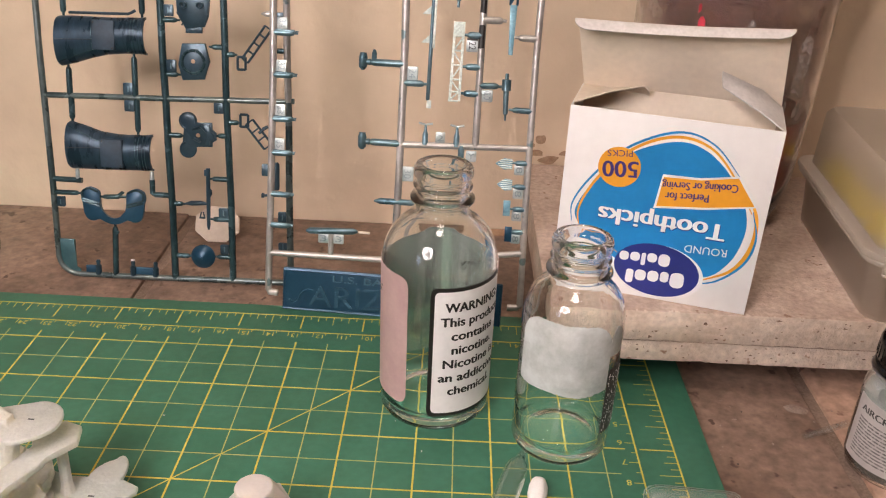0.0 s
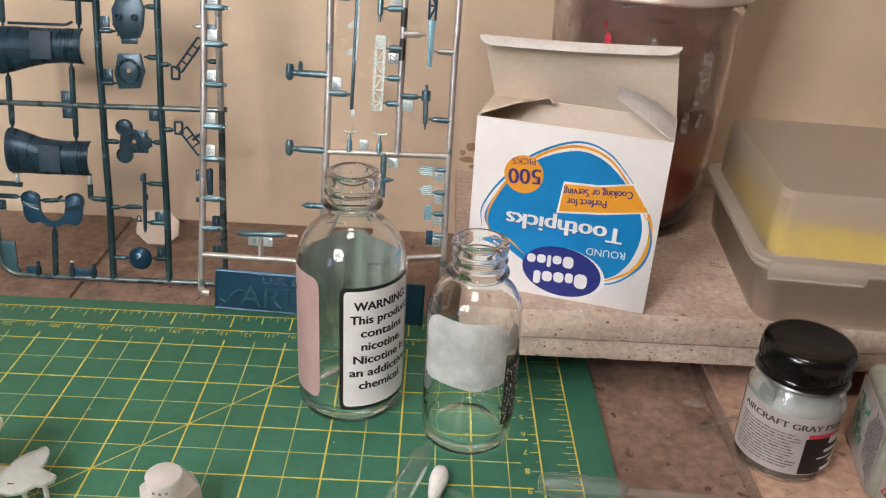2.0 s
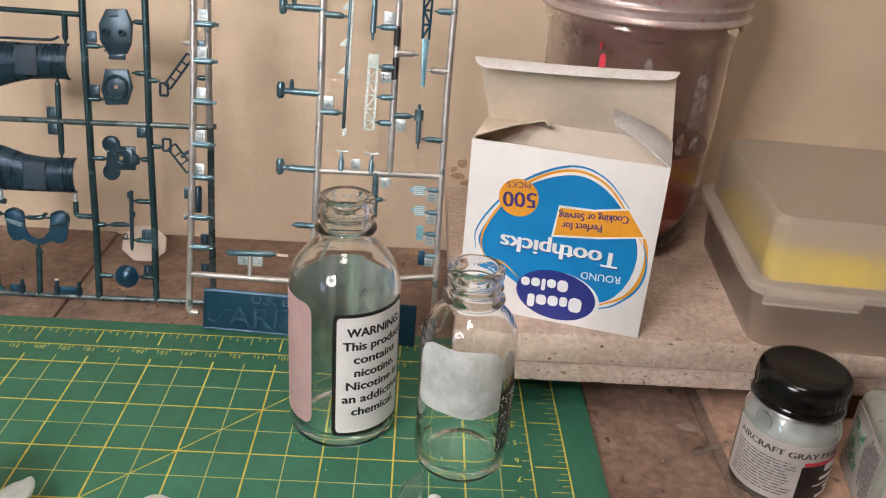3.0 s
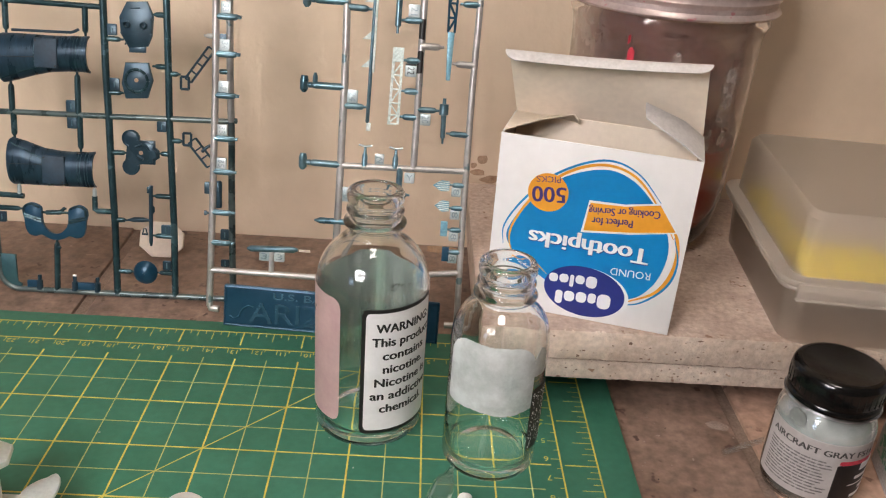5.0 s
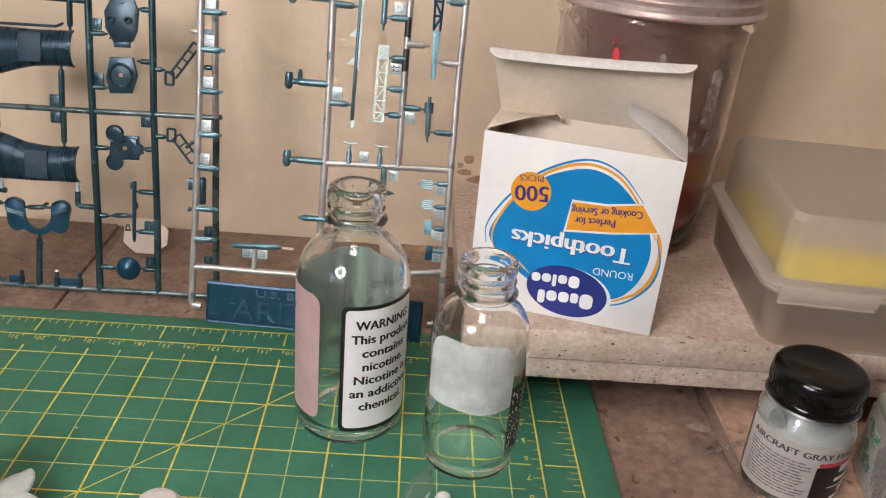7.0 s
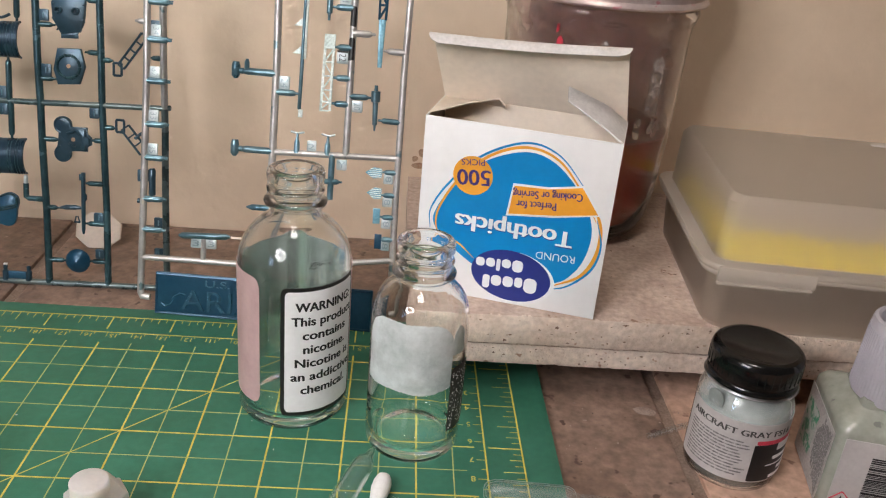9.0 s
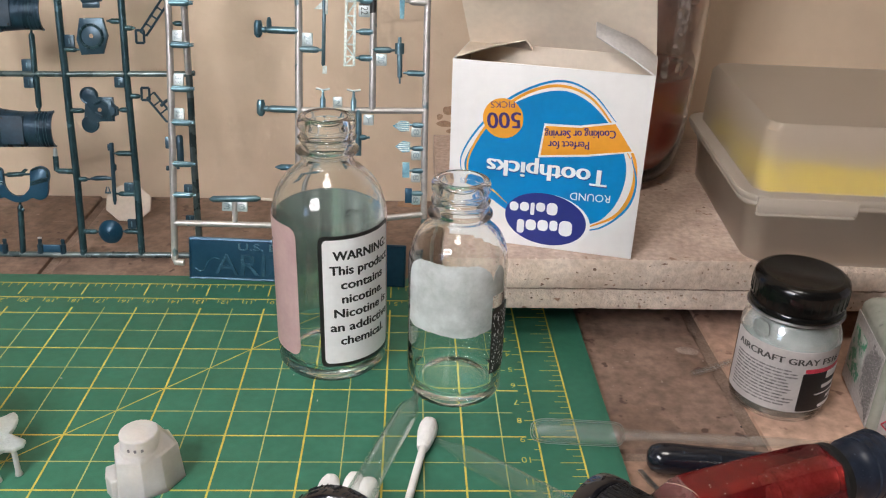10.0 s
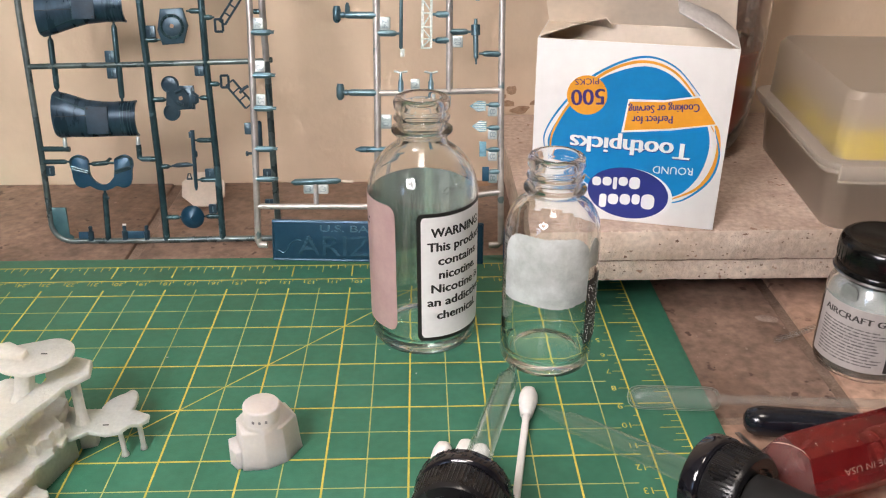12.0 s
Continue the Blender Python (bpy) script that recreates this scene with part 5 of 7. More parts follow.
def hull(sprue, stations, bulge, label):
    """Half a hull shell: stations of (x, middle, half height)."""
    bm = bmesh.new()
    n = 14
    rows = []
    for x, c, h in stations:
        rows.append([bm.verts.new(mm(x, c + h * math.sin(a), 1.0 + bulge * math.cos(a))) for a in np.linspace(-math.pi / 2, math.pi / 2, n)])
    for a, b in zip(rows, rows[1:]):
        for k in range(n - 1):
            bm.faces.new((a[k], b[k], b[k + 1], a[k + 1]))
    bmesh.ops.recalc_face_normals(bm, faces=bm.faces[:])
    bmesh.ops.solidify(bm, geom=bm.faces[:], thickness=0.9 * MM)
    return part("hull_half", bm, HULL, sprue, label)


def hull_patch(stations, bulge, x0, x1, y0, y1, lift):
    """A panel that follows the hull's curve, standing a little proud of it."""
    xs, cs, hs = zip(*stations)
    bm = bmesh.new()
    rows = []
    for x in np.linspace(x0, x1, 7):
        c, h = np.interp(x, xs, cs), np.interp(x, xs, hs)
        lo, hi = (math.asin(max(-0.97, min(0.97, (y - c) / h))) for y in (y0, y1))
        rows.append([bm.verts.new(mm(x, c + (h + lift) * math.sin(a), 1.0 + (bulge + lift) * math.cos(a))) for a in np.linspace(lo, hi, 10)])
    for a, b in zip(rows, rows[1:]):
        for k in range(9):
            bm.faces.new((a[k], b[k], b[k + 1], a[k + 1]))
    bmesh.ops.recalc_face_normals(bm, faces=bm.faces[:])
    bmesh.ops.solidify(bm, geom=bm.faces[:], thickness=0.5 * MM)
    return bm


for s, base in ((1, 0), (-1, 1)):
    if s == 1:
        st = ((-108.6, 101.1, 9.7), (-107.6, 101.0, 10.3), (-102.0, 101.8, 9.7), (-94.8, 103.0, 8.5), (-88.0, 103.8, 7.6), (-80.0, 104.3, 7.35), (-78.6, 104.4, 7.45), (-74.0, 104.5, 7.45), (-73.0, 104.5, 7.55), (-71.4, 104.5, 7.8))
        px0, px1, py0, py1 = -92.5, -83.1, 98.3, 110.3
    else:
        st = ((-106.6, 57.4, 9.7), (-105.4, 57.4, 10.4), (-100.0, 56.8, 9.6), (-92.0, 55.5, 8.3), (-85.0, 55.2, 7.8), (-80.0, 55.2, 7.7), (-78.6, 55.3, 7.75), (-73.5, 55.4, 7.75), (-72.0, 55.5, 7.8), (-70.3, 55.6, 7.95))
        px0, px1, py0, py1 = -91.4, -81.9, 49.2, 61.3
    hull(dark, st, 5.2, "dark curved hull half")
    plate(dark, rounded(px1 - px0, py1 - py0, 0.3, (px0 + px1) / 2, (py0 + py1) / 2, 2), 4.6, 6.5, HATCH, "hatch_plate", 0.15)
    for x in (px0 - 0.5, -76.8, -75.6):
        part("hull_groove", hull_patch(st, 5.2, x, x + 0.25, st[6][1] - 6.8, st[6][1] + 6.8, 0.10), TEAL_DARK, dark)
    for cx, cy in ((px0 + 0.9, py1 - 0.9), (px1 - 0.9, py0 + 0.9)):
        part("rivet", shift(lathe([(0, 0.3 * MM), (0.35 * MM, 0.2 * MM), (0.4 * MM, 0), (0, 0)], 10), cx * MM, cy * MM, 6.5 * MM), INK, dark)
    cy = st[2][1]
    part("seam", rod([mm(st[0][0] + 0.5, cy, 6.25), mm(px0, cy + 0.6, 6.3)], 0.14 * MM, 6), INK, dark)
    for x, r in ((-73.6, 0.10), (-72.4, 0.08)):
        part("hull_band", rod([mm(x, st[7][1] + (st[7][2] + 0.05) * math.sin(a), 1.0 + 5.3 * math.cos(a)) for a in np.linspace(-1.5, 1.5, 15)], r * MM, 6), TEAL_DARK, dark)
    a0, a1 = (-0.95, -0.55) if s == 1 else (0.95, 0.45)
    part("hull_crease", rod([mm(st[1][0], st[1][1] + st[1][2] * math.sin(a0), 1.0 + 5.25 * math.cos(a0)), mm(px0 + 1.0, st[3][1] + st[3][2] * math.sin(a1), 1.0 + 5.25 * math.cos(a1))], 0.2 * MM, 6), TEAL_DARK, dark)
runner(dark, [(-103.6, 112.7), (-79.0, 113.2), (-77.6, 113.7), (-75.8, 114.7)], 0.6, NAVY_PART, "handrail", 1.0, "thin bent rail")

octo = ((-55.7, 127.3), (-47.4, 127.9), (-44.8, 122.0), (-45.6, 113.7), (-47.4, 109.4), (-55.1, 108.4), (-58.5, 114.2), (-58.9, 121.0))
deck = plate(dark, octo, -0.8, 1.0, NAVY_PART, "deck_plate", 0.25, "octagonal deck plate with two bosses")
plate(dark, ((-55.2, 109.4), (-48.2, 109.6), (-48.4, 106.8), (-55.2, 106.6)), -0.6, 0.6, NAVY_PART, "tab")
for cx in (-55.8, -48.8):
    part("boss", shift(lathe([(0.7 * MM, 0.9 * MM), (1.5 * MM, 0.9 * MM), (1.6 * MM, 2.2 * MM), (1.2 * MM, 2.5 * MM), (0.8 * MM, 2.2 * MM), (0.7 * MM, 0.9 * MM)], 18), cx * MM, 118.0 * MM, 0), NAVY_PART, deck)
for k, (x0, y0, x1, y1) in enumerate(((-58.6, 120.5, -57.6, 120.5), (-58.5, 114.6, -57.5, 114.6), (-46.0, 120.8, -45.0, 120.8), (-46.2, 114.4, -45.2, 114.4), (-54.0, 124.8, -50.5, 125.0), (-56.6, 109.8, -56.0, 110.6), (-46.6, 110.2, -47.2, 111.0))):
    part("cleat", rod([mm(x0, y0, 1.2), mm(x1, y1, 1.2)], 0.35 * MM, 6), NAVY_PART, deck)
octo2 = ((-56.8, 102.4), (-47.2, 102.8), (-45.4, 95.4), (-47.8, 87.9), (-56.9, 87.2), (-58.6, 93.6))
deck = plate(dark, octo2, -0.8, 1.0, NAVY_PART, "turret_plate", 0.25, "octagonal plate with ring")
ring = part("ring", torus(4.7 * MM, 0.6 * MM, 32, 8), TEAL_DARK, deck)
ring.location = mm(-52.2, 95.0, 1.2)
for k in range(10):
    a = 2 * math.pi * k / 10
    part("cleat", rod([mm(-52.2 + 4.3 * math.cos(a), 95.0 + 4.3 * math.sin(a), 1.6), mm(-52.2 + 5.6 * math.cos(a), 95.0 + 5.6 * math.sin(a), 1.3)], 0.3 * MM, 6), NAVY_PART, deck)
part("hole", shift(lathe([(0, 1.1 * MM), (0.9 * MM, 1.1 * MM), (0.9 * MM, 0.95 * MM), (0, 0.95 * MM)], 12), -52.2 * MM, 95.2 * MM, 0), STAIN, deck, "brown hollow in the middle")

bed = [(-55.2 + 3.7 * math.cos(radians(a)), 70.2 + 3.7 * math.sin(radians(a))) for a in range(245, -20, -15)]
bed += [(-49.5, 69.6), (-45.0, 69.7), (-44.9, 66.8), (-43.2, 65.4), (-43.2, 62.2), (-45.0, 61.3), (-45.0, 59.3), (-50.4, 59.2)]
bed += [(-55.4 + 3.6 * math.cos(radians(a)), 57.9 + 3.6 * math.sin(radians(a))) for a in range(20, -250, -15)]
piece = plate(dark, bed[::-1], -0.6, 0.7, NAVY_PART, "winch_bed", 0.2, "two-lobed winch bed with a raised rim")
for cy, a0, a1 in ((70.2, 255, -15), (57.9, 15, -255)):
    part("rim", rod([mm(-55.3 + 3.35 * math.cos(a), cy + 3.35 * math.sin(a), 0.9) for a in np.radians(np.linspace(a0, a1, 22))], 0.38 * MM, 6), NAVY_PART, piece)
part("deck_step", prism([mm(*q) for q in ((-49.2, 68.6), (-45.8, 68.8), (-45.8, 66.2), (-44.0, 65.0), (-44.0, 62.6), (-45.8, 62.0), (-45.8, 60.2), (-48.0, 60.4), (-46.6, 64.3))][::-1], 0.6 * MM, 1.4 * MM, 0.0001), NAVY_PART, piece)
for x0, y0, x1, y1 in ((-53.1, 66.6, -50.2, 67.9), (-52.6, 62.9, -49.8, 61.4), (-49.2, 68.2, -47.0, 65.8)):
    part("arm", rod([mm(x0, y0, 1.2), mm(x1, y1, 1.2)], 0.62 * MM, 8), NAVY_PART, piece)
part("hole", shift(lathe([(0, 0.8 * MM), (0.9 * MM, 0.8 * MM), (0.9 * MM, 0.5 * MM), (0, 0.5 * MM)], 12), -50.9 * MM, 64.2 * MM, 0), STAIN, piece, "brown hollow in the middle")


def ladder(sprue, a, b, width, rungs, material, end):
    """A small inclined ladder with a landing at one end."""
    a, b = Vector((*a, 0.6)), Vector((*b, 0.6))
    d = (b - a).normalized()
    s = Vector((-d.y, d.x, 0)) * width / 2
    ob = part("ladder", rod([(a + s) * MM, (b + s) * MM], 0.5 * MM, 8), material, sprue, "tiny inclined ladder")
    part("rail", rod([(a - s) * MM, (b - s) * MM], 0.5 * MM, 8), material, ob)
    for k in range(rungs + 1):
        p = a + (b - a) * k / rungs
        part("rung", rod([(p + s) * MM, (p - s) * MM], 0.38 * MM, 6), material, ob)
    x, y = end
    for q, r in (((x - 1.7, y - 2.6), (x - 1.7, y + 2.6)), ((x - 1.7, y + 2.6), (x + 1.6, y + 2.6)), ((x + 1.6, y + 2.6), (x + 1.6, y - 2.6)), ((x + 1.6, y - 2.6), (x - 1.7, y - 2.6))):
        part("landing_edge", rod([mm(*q, 0.6), mm(*r, 0.6)], 0.55 * MM, 8), material, ob)


ladder(dark, (-30.4, 96.6), (-20.6, 110.4), 3.0, 4, NAVY_PART, (-31.8, 95.4))
ladder(dark, (-28.9, 70.9), (-20.8, 60.8), 4.0, 3, NAVY_PART, (-30.9, 71.4))
part("ladder_stay", rod([mm(-24.6, 66.4, 0.6), mm(-22.6, 68.4, 0.6), mm(-20.8, 69.4, 0.6)], 0.7 * MM, 8), NAVY_PART, dark)

side = [(3.8, 23.7), (6.1, 25.2), (8.6, 24.1), (11.6, 24.8), (13.1, 28.0), (13.5, 32.0), (14.2, 34.6), (13.8, 37.2), (12.2, 38.6), (9.8, 39.1), (6.3, 37.5), (5.8, 34.8), (5.6, 30.4), (3.8, 27.2)]
loop = [(-89.0, 22.8, 0)] + [(-89.0 + x, y, 0) for x, y in side] + [(-89.0, 25.3, 0)] + [(-89.0 - x, y, 0) for x, y in side[::-1]]
collar = plate(dark, [tuple(q)[:2] for q in smooth_loop(loop, 3)], -0.6, 1.0, PLATE_BLUE, "bulkhead", 0.2, "blue forked bulkhead")
for k in (-1, 1):
    for q in (((13.5, 34.4), (13.4, 37.0), (12.0, 38.2), (9.8, 38.6), (6.6, 37.2)), ((5.8, 30.8), (13.2, 33.0)), ((5.9, 31.9), (13.4, 34.1))):
        part("ledge", rod([mm(-89.0 + k * x, y, 1.3) for x, y in q], 0.42 * MM, 6), TEAL_DARK, collar)
dome = part("dome", lathe([(0, -0.8 * MM), (5.2 * MM, -0.8 * MM), (5.4 * MM, 0.2 * MM), (4.4 * MM, 1.6 * MM), (2.6 * MM, 2.7 * MM), (0.5 * MM, 3.2 * MM), (0.45 * MM, 3.9 * MM), (0, 4.0 * MM)], 30), PLATE_BLUE, dark, "blue shallow dome")
dome.location = mm(-50.0, 10.1, 0)
part("gun_barrel", rod([mm(-47.0, 50.0, 0.4), mm(-47.1, 34, 0.4), mm(-47.2, 24.4, 0.4), mm(-47.2, 22.6, 0.4)], [0.95 * MM, 0.9 * MM, 0.8 * MM, 0.4 * MM], 10), NAVY_PART, dark, "slim gun barrel")
part("propeller_shaft", rod([mm(-57.5, 33.8, 0.4), mm(-54.5, 34.2, 0.4), mm(-50.5, 34.4, 0.4), mm(-47.6, 34.2, 0.4)], [0.4 * MM, 1.15 * MM, 1.1 * MM, 0.5 * MM], 10), NAVY_PART, dark, "spindle-shaped fitting")
fitting = part("fitting", block(mm(-51.2, 27.5, 0.0), mm(-48.6, 28.2, 0.8), 0.0001), NAVY_PART, dark, "tiny trestle")
part("foot", rod([mm(-50.9, 28.0, 0.4), mm(-50.3, 30.4, 0.4), mm(-49.5, 30.4, 0.4), mm(-48.9, 28.0, 0.4)], 0.3 * MM, 6), NAVY_PART, fitting)
part("breech", block(mm(-48.6, 46.6, -0.4), mm(-46.8, 49.4, 1.2), 0.0002), NAVY_PART, dark)
part("trunnion", rod([mm(-46.6, 37.4, 0.4), mm(-46.3, 38.4, 0.4), mm(-46.3, 40.2, 0.4), mm(-46.6, 41.0, 0.4)], [0.4 * MM, 0.9 * MM, 0.9 * MM, 0.4 * MM], 8), NAVY_PART, dark)
plate(dark, ((-114.9, 15.1), (-107.4, 14.9), (-107.1, 2.4), (-105.2, 1.2), (-105.6, -0.4), (-110.0, 0.2), (-113.6, 4.2), (-114.6, 9.0)), -0.5, 0.5, GUSSET, "gusset_tab", 0.15, "blue corner tab")
for cx, y0, w, h, post in ((-99.6, -0.4, 6.4, 3.8, (-97.2,)), (-76.5, -0.2, 10.8, 3.8, (-81.6, -71.5))):
    b = plate(dark, rounded(w, h, 0.3, cx, y0 + h / 2, 2), -0.5, 0.6, PLATE_BLUE, "bracket", 0.1, "small blue bracket")
    for p in post:
        part("post", rod([mm(p, y0 - 0.2, 0.4), mm(p, y0 + 4.0, 0.4), mm(p, y0 + 4.4, 0.4), mm(p, y0 + 6.0, 0.4), mm(p, y0 + 6.6, 0.4)], [1.4 * MM, 1.35 * MM, 0.8 * MM, 1.0 * MM, 0.7 * MM], 8), NAVY_PART, b)
part("white_chip", block(mm(-82.4, 6.3, -0.2), mm(-80.8, 7.1, 0.8), 0.0001), PAPER, dark)
for x, y, w, h in ((-80.5, 82.3, 4.2, 5.2), (-80.3, 75.2, 4.2, 4.8), (-42.0, 76.1, 4.0, 4.6), (-112.5, 31.9, 3.8, 4.6), (-62.4, 115.5, 4.2, 4.8), (-61.8, 92.8, 4.2, 5.4), (-40.6, 30.4, 4.2, 4.2), (-40.4, 13.8, 3.6, 4.4), (-16.0, 114.4, 4.6, 5.0), (-14.6, 29.8, 3.8, 4.8), (-14.4, 16.6, 3.8, 3.4)):
    tag(dark, x, y, w, h, "", 0, NAVY_PART, TEAL_DARK)
    part("raised_mark", block(mm(x - 0.2, y - 1.2, 0.4), mm(x + 0.3, y + 1.2, 0.72), 0), TEAL_PART, dark)
part("winch_drum", rod([mm(-17.4, 54.0, 0.6), mm(-17.3, 53.2, 0.6), mm(-17.3, 42.6, 0.6), mm(-17.3, 42.0, 0.6)], [1.0 * MM, 1.5 * MM, 1.5 * MM, 1.2 * MM], 12), NAVY_PART, dark, "short drum")
plate(dark, rounded(4.6, 5.2, 0.4, -21.2, 50.6, 2), -0.4, 1.2, NAVY_PART, "drum_guard")
part("drum_pin", rod([mm(-18.0, 39.6, 0.4), mm(-22.4, 39.3, 0.4), mm(-22.6, 39.3, 0.4), mm(-23.6, 39.3, 0.4)], [0.6 * MM, 0.6 * MM, 1.1 * MM, 1.1 * MM], 8), NAVY_PART, dark)

# silvered frame
pale = lean_frame((0.0, 0.08104, 0.0), ((0.99785, -0.06556, 0.0), (0.01678, 0.25548, 0.96667)), "kit_sprue", "silver-painted model kit sprue with teal ship fittings")
runner(pale, [(-17.8, 146), (-16.8, 100), (-16.6, 50), (-16.7, 8), (-16.2, 6.6), (-12.6, 6.4)], 1.45, SILVERED)
runner(pale, [(35.0, 150), (36.0, 110), (36.4, 60), (36.2, 24.8)], 1.55, SILVERED)
runner(pale, [(66.0, 152), (66.3, 110), (66.6, 74.0)], 1.45, SILVERED)
runner(pale, [(88.4, 154), (88.0, 110), (88.6, 60), (89.6, 20), (89.8, 9.4), (88.6, 8.4), (84.6, 8.2)], 1.4, SILVERED)
runner(pale, [(-16.6, 23.6), (30.9, 24.3), (60.0, 27.4), (89.0, 31.6)], 1.3, SILVERED)
runner(pale, [(35.0, 72.8), (88.2, 74.6)], 1.3, SILVERED)
for y, s in ((128.6, "33"), (113.8, "34"), (97.2, "32"), (79.6, "33"), (65.8, "35"), (48.6, ""), (35.6, "")):
    peg(pale, -16.6, y, -7.0, y, 1.25, TEAL_PART, 0.2)
    peg(pale, -15.8, y + 0.9, -6.6, y + 0.7, 0.55, TEAL_PART, 0.8)
    if s:
        tag(pale, -13.4, y + 3.6, 4.2, 4.8, s, -90, SILVER_TAG, TAG_INK)
peg(pale, -17.0, 120.6, -22.0, 120.6, 1.1, SILVERED)


def davit(y, x_tip, stub):
    """A side arm with a small capped bollard."""
    peg(pale, 36.0, y, x_tip + 1.5, y, 1.45, TEAL_PART, 0.2, 0.9)
    b = part("bollard", rod([mm(x_tip, y - 3.2, 0.2), mm(x_tip, y - 2.0, 0.2), mm(x_tip, y + 1.8, 0.2), mm(x_tip, y + 3.6, 0.2)], [0.7 * MM, 1.7 * MM, 1.8 * MM, 1.3 * MM], 10), TEAL_PART, pale, "small capped bollard")
    if stub:
        part("stub", rod([mm(x_tip + 4.4, y, 0.2), mm(x_tip + 4.4, y + 3.6, 0.2), mm(x_tip + 4.4, y + 5.0, 0.2)], [1.1 * MM, 1.0 * MM, 0.5 * MM], 8), TEAL_PART, b)


davit(104.6, 19.6, True)
davit(73.0, 20.6, False)
davit(138.2, 19.2, True)
part("nozzle", rod([mm(26.6, 49.0, 0.4), mm(29.2, 49.1, 0.4), mm(42.0, 49.2, 0.4), mm(43.4, 49.2, 0.4)], [0.3 * MM, 1.35 * MM, 1.3 * MM, 0.9 * MM], 10), TEAL_PART, pale, "pointed cross peg")
peg(pale, 36.2, 97.4, 46.0, 97.4, 1.3, TEAL_PART, 0.2)
tag(pale, 39.6, 101.2, 4.4, 5.6, "24", -90, SILVER_TAG, TAG_INK)
peg(pale, 36.2, 136.4, 45.6, 136.2, 1.35, TEAL_PART, 0.2)
tag(pale, 39.8, 61.0, 5.0, 6.0, "30", -90, SILVER_TAG, TAG_INK)
mast = part("mast", rod([mm(46.6, 150, 0.6), mm(46.4, 110, 0.6), mm(46.3, 91.6, 0.6), mm(46.5, 91.2, 0.6)], [0.8 * MM, 0.8 * MM, 0.8 * MM, 0.6 * MM], 10), TEAL_PART, pale, "long thin mast with fins")
part("mast_edge", block(mm(46.9, 111.5, 0.2), mm(47.9, 150, 1.2), 0.0002), MINT_WHITE, mast, "pale mint edge of the mast")
for y in (114.6, 125.6, 140.0):
    part("fin", prism([mm(*q) for q in ((45.9, y + 2.2), (45.9, y - 1.2), (42.4, y - 1.2))], 0.3 * MM, 0.9 * MM), MINT_WHITE, mast)
part("mast_tip", block(mm(46.0, 88.0, 0.3), mm(47.8, 91.2, 0.9), 0.0001), MINT_WHITE, mast, "white snapped tip")

truss = part("truss", prism([mm(*q) for q in ((55.0, 122.2), (59.4, 122.3), (59.4, 116.8), (54.9, 116.6))], 0.2 * MM, 1.0 * MM, 0.0001), MINT_WHITE, pale, "white lattice girder")
for x0, x2 in ((54.9, 54.3), (58.4, 58.0)):
    part("chord", prism([mm(*q) for q in ((x0, 117.0), (x0 + 1.0, 117.0), (x2 + 1.3, 91.6), (x2 + 0.3, 91.6))], 0.2 * MM, 1.0 * MM), MINT_WHITE, truss)
ys = (116.8, 111.2, 105.6, 100.0, 95.2, 91.6)
for i, y in enumerate(ys):
    off = 0.5 - (117 - y) * 0.03
    part("cross_bar", rod([mm(54.8 + off, y, 0.6), mm(58.6 + off, y, 0.6)], 0.4 * MM, 6), MINT_WHITE, truss)
    if i < 5:
        a, b = (54.8 + off, y), (58.8 + off, ys[i + 1])
        if i % 2 == 0:
            a, b = (58.6 + off, y), (55.0 + off, ys[i + 1])
        part("brace", rod([mm(*a, 0.6), mm(*b, 0.6)], 0.36 * MM, 6), MINT_WHITE, truss)
for y in (117.4, 105.2, 94.8):
    peg(pale, 66.3, y, 59.4, y, 1.35, TEAL_PART, 0.3)
tag(pale, 62.6, 113.4, 4.6, 4.8, "22", -90, SILVER_TAG, INK)
part("ink_mark", block(mm(60.4, 115.4, 0.5), mm(64.8, 116.2, 0.62), 0), INK, pale, "black ink smear")
tag(pale, 62.4, 136.8, 4.6, 5.2, "21", -90, SILVER_TAG, TAG_INK)
tag(pale, 69.8, 94.4, 4.6, 4.8, "20", -90, SILVER_TAG, TAG_INK)
peg(pale, 66.2, 133.2, 57.4, 133.0, 1.3, TEAL_PART, 0.3)
part("spar", rod([mm(56.2, 152, 0.6), mm(56.2, 130.6, 0.6), mm(56.2, 130.0, 0.6), mm(56.2, 127.6, 0.6)], [1.3 * MM, 1.25 * MM, 0.6 * MM, 0.55 * MM], 10), TEAL_PART, pale, "teal spar with pin end")
peg(pale, 66.2, 123.4, 75.4, 123.6, 1.4, SILVERED, 0.3)
part("ink_mark", wrapped(1.52 * MM, -60, 40, 0.0, 8.0 * MM, 0.0008, 16, 0.0003, 2), INK, pale, "black ink smear").matrix_basis = pose(66.25 * MM, 126.0 * MM, 0, -90, 0, 0)
part("ink_mark", wrapped(1.52 * MM, -60, 40, 0.0, 9.0 * MM, 0.0008, 16, 0.0003, 5), INK, pale, "black ink smear").matrix_basis = pose(66.3 * MM, 112.6 * MM, 0, -90, 0, 0)
blade = part("crane_jib", prism([mm(*q) for q in ((76.3, 129.8), (79.1, 129.8), (78.7, 110.8), (77.0, 110.8))], 0.2 * MM, 1.0 * MM, 0.0001), SKY_PART, pale, "tapering pale blue jib")
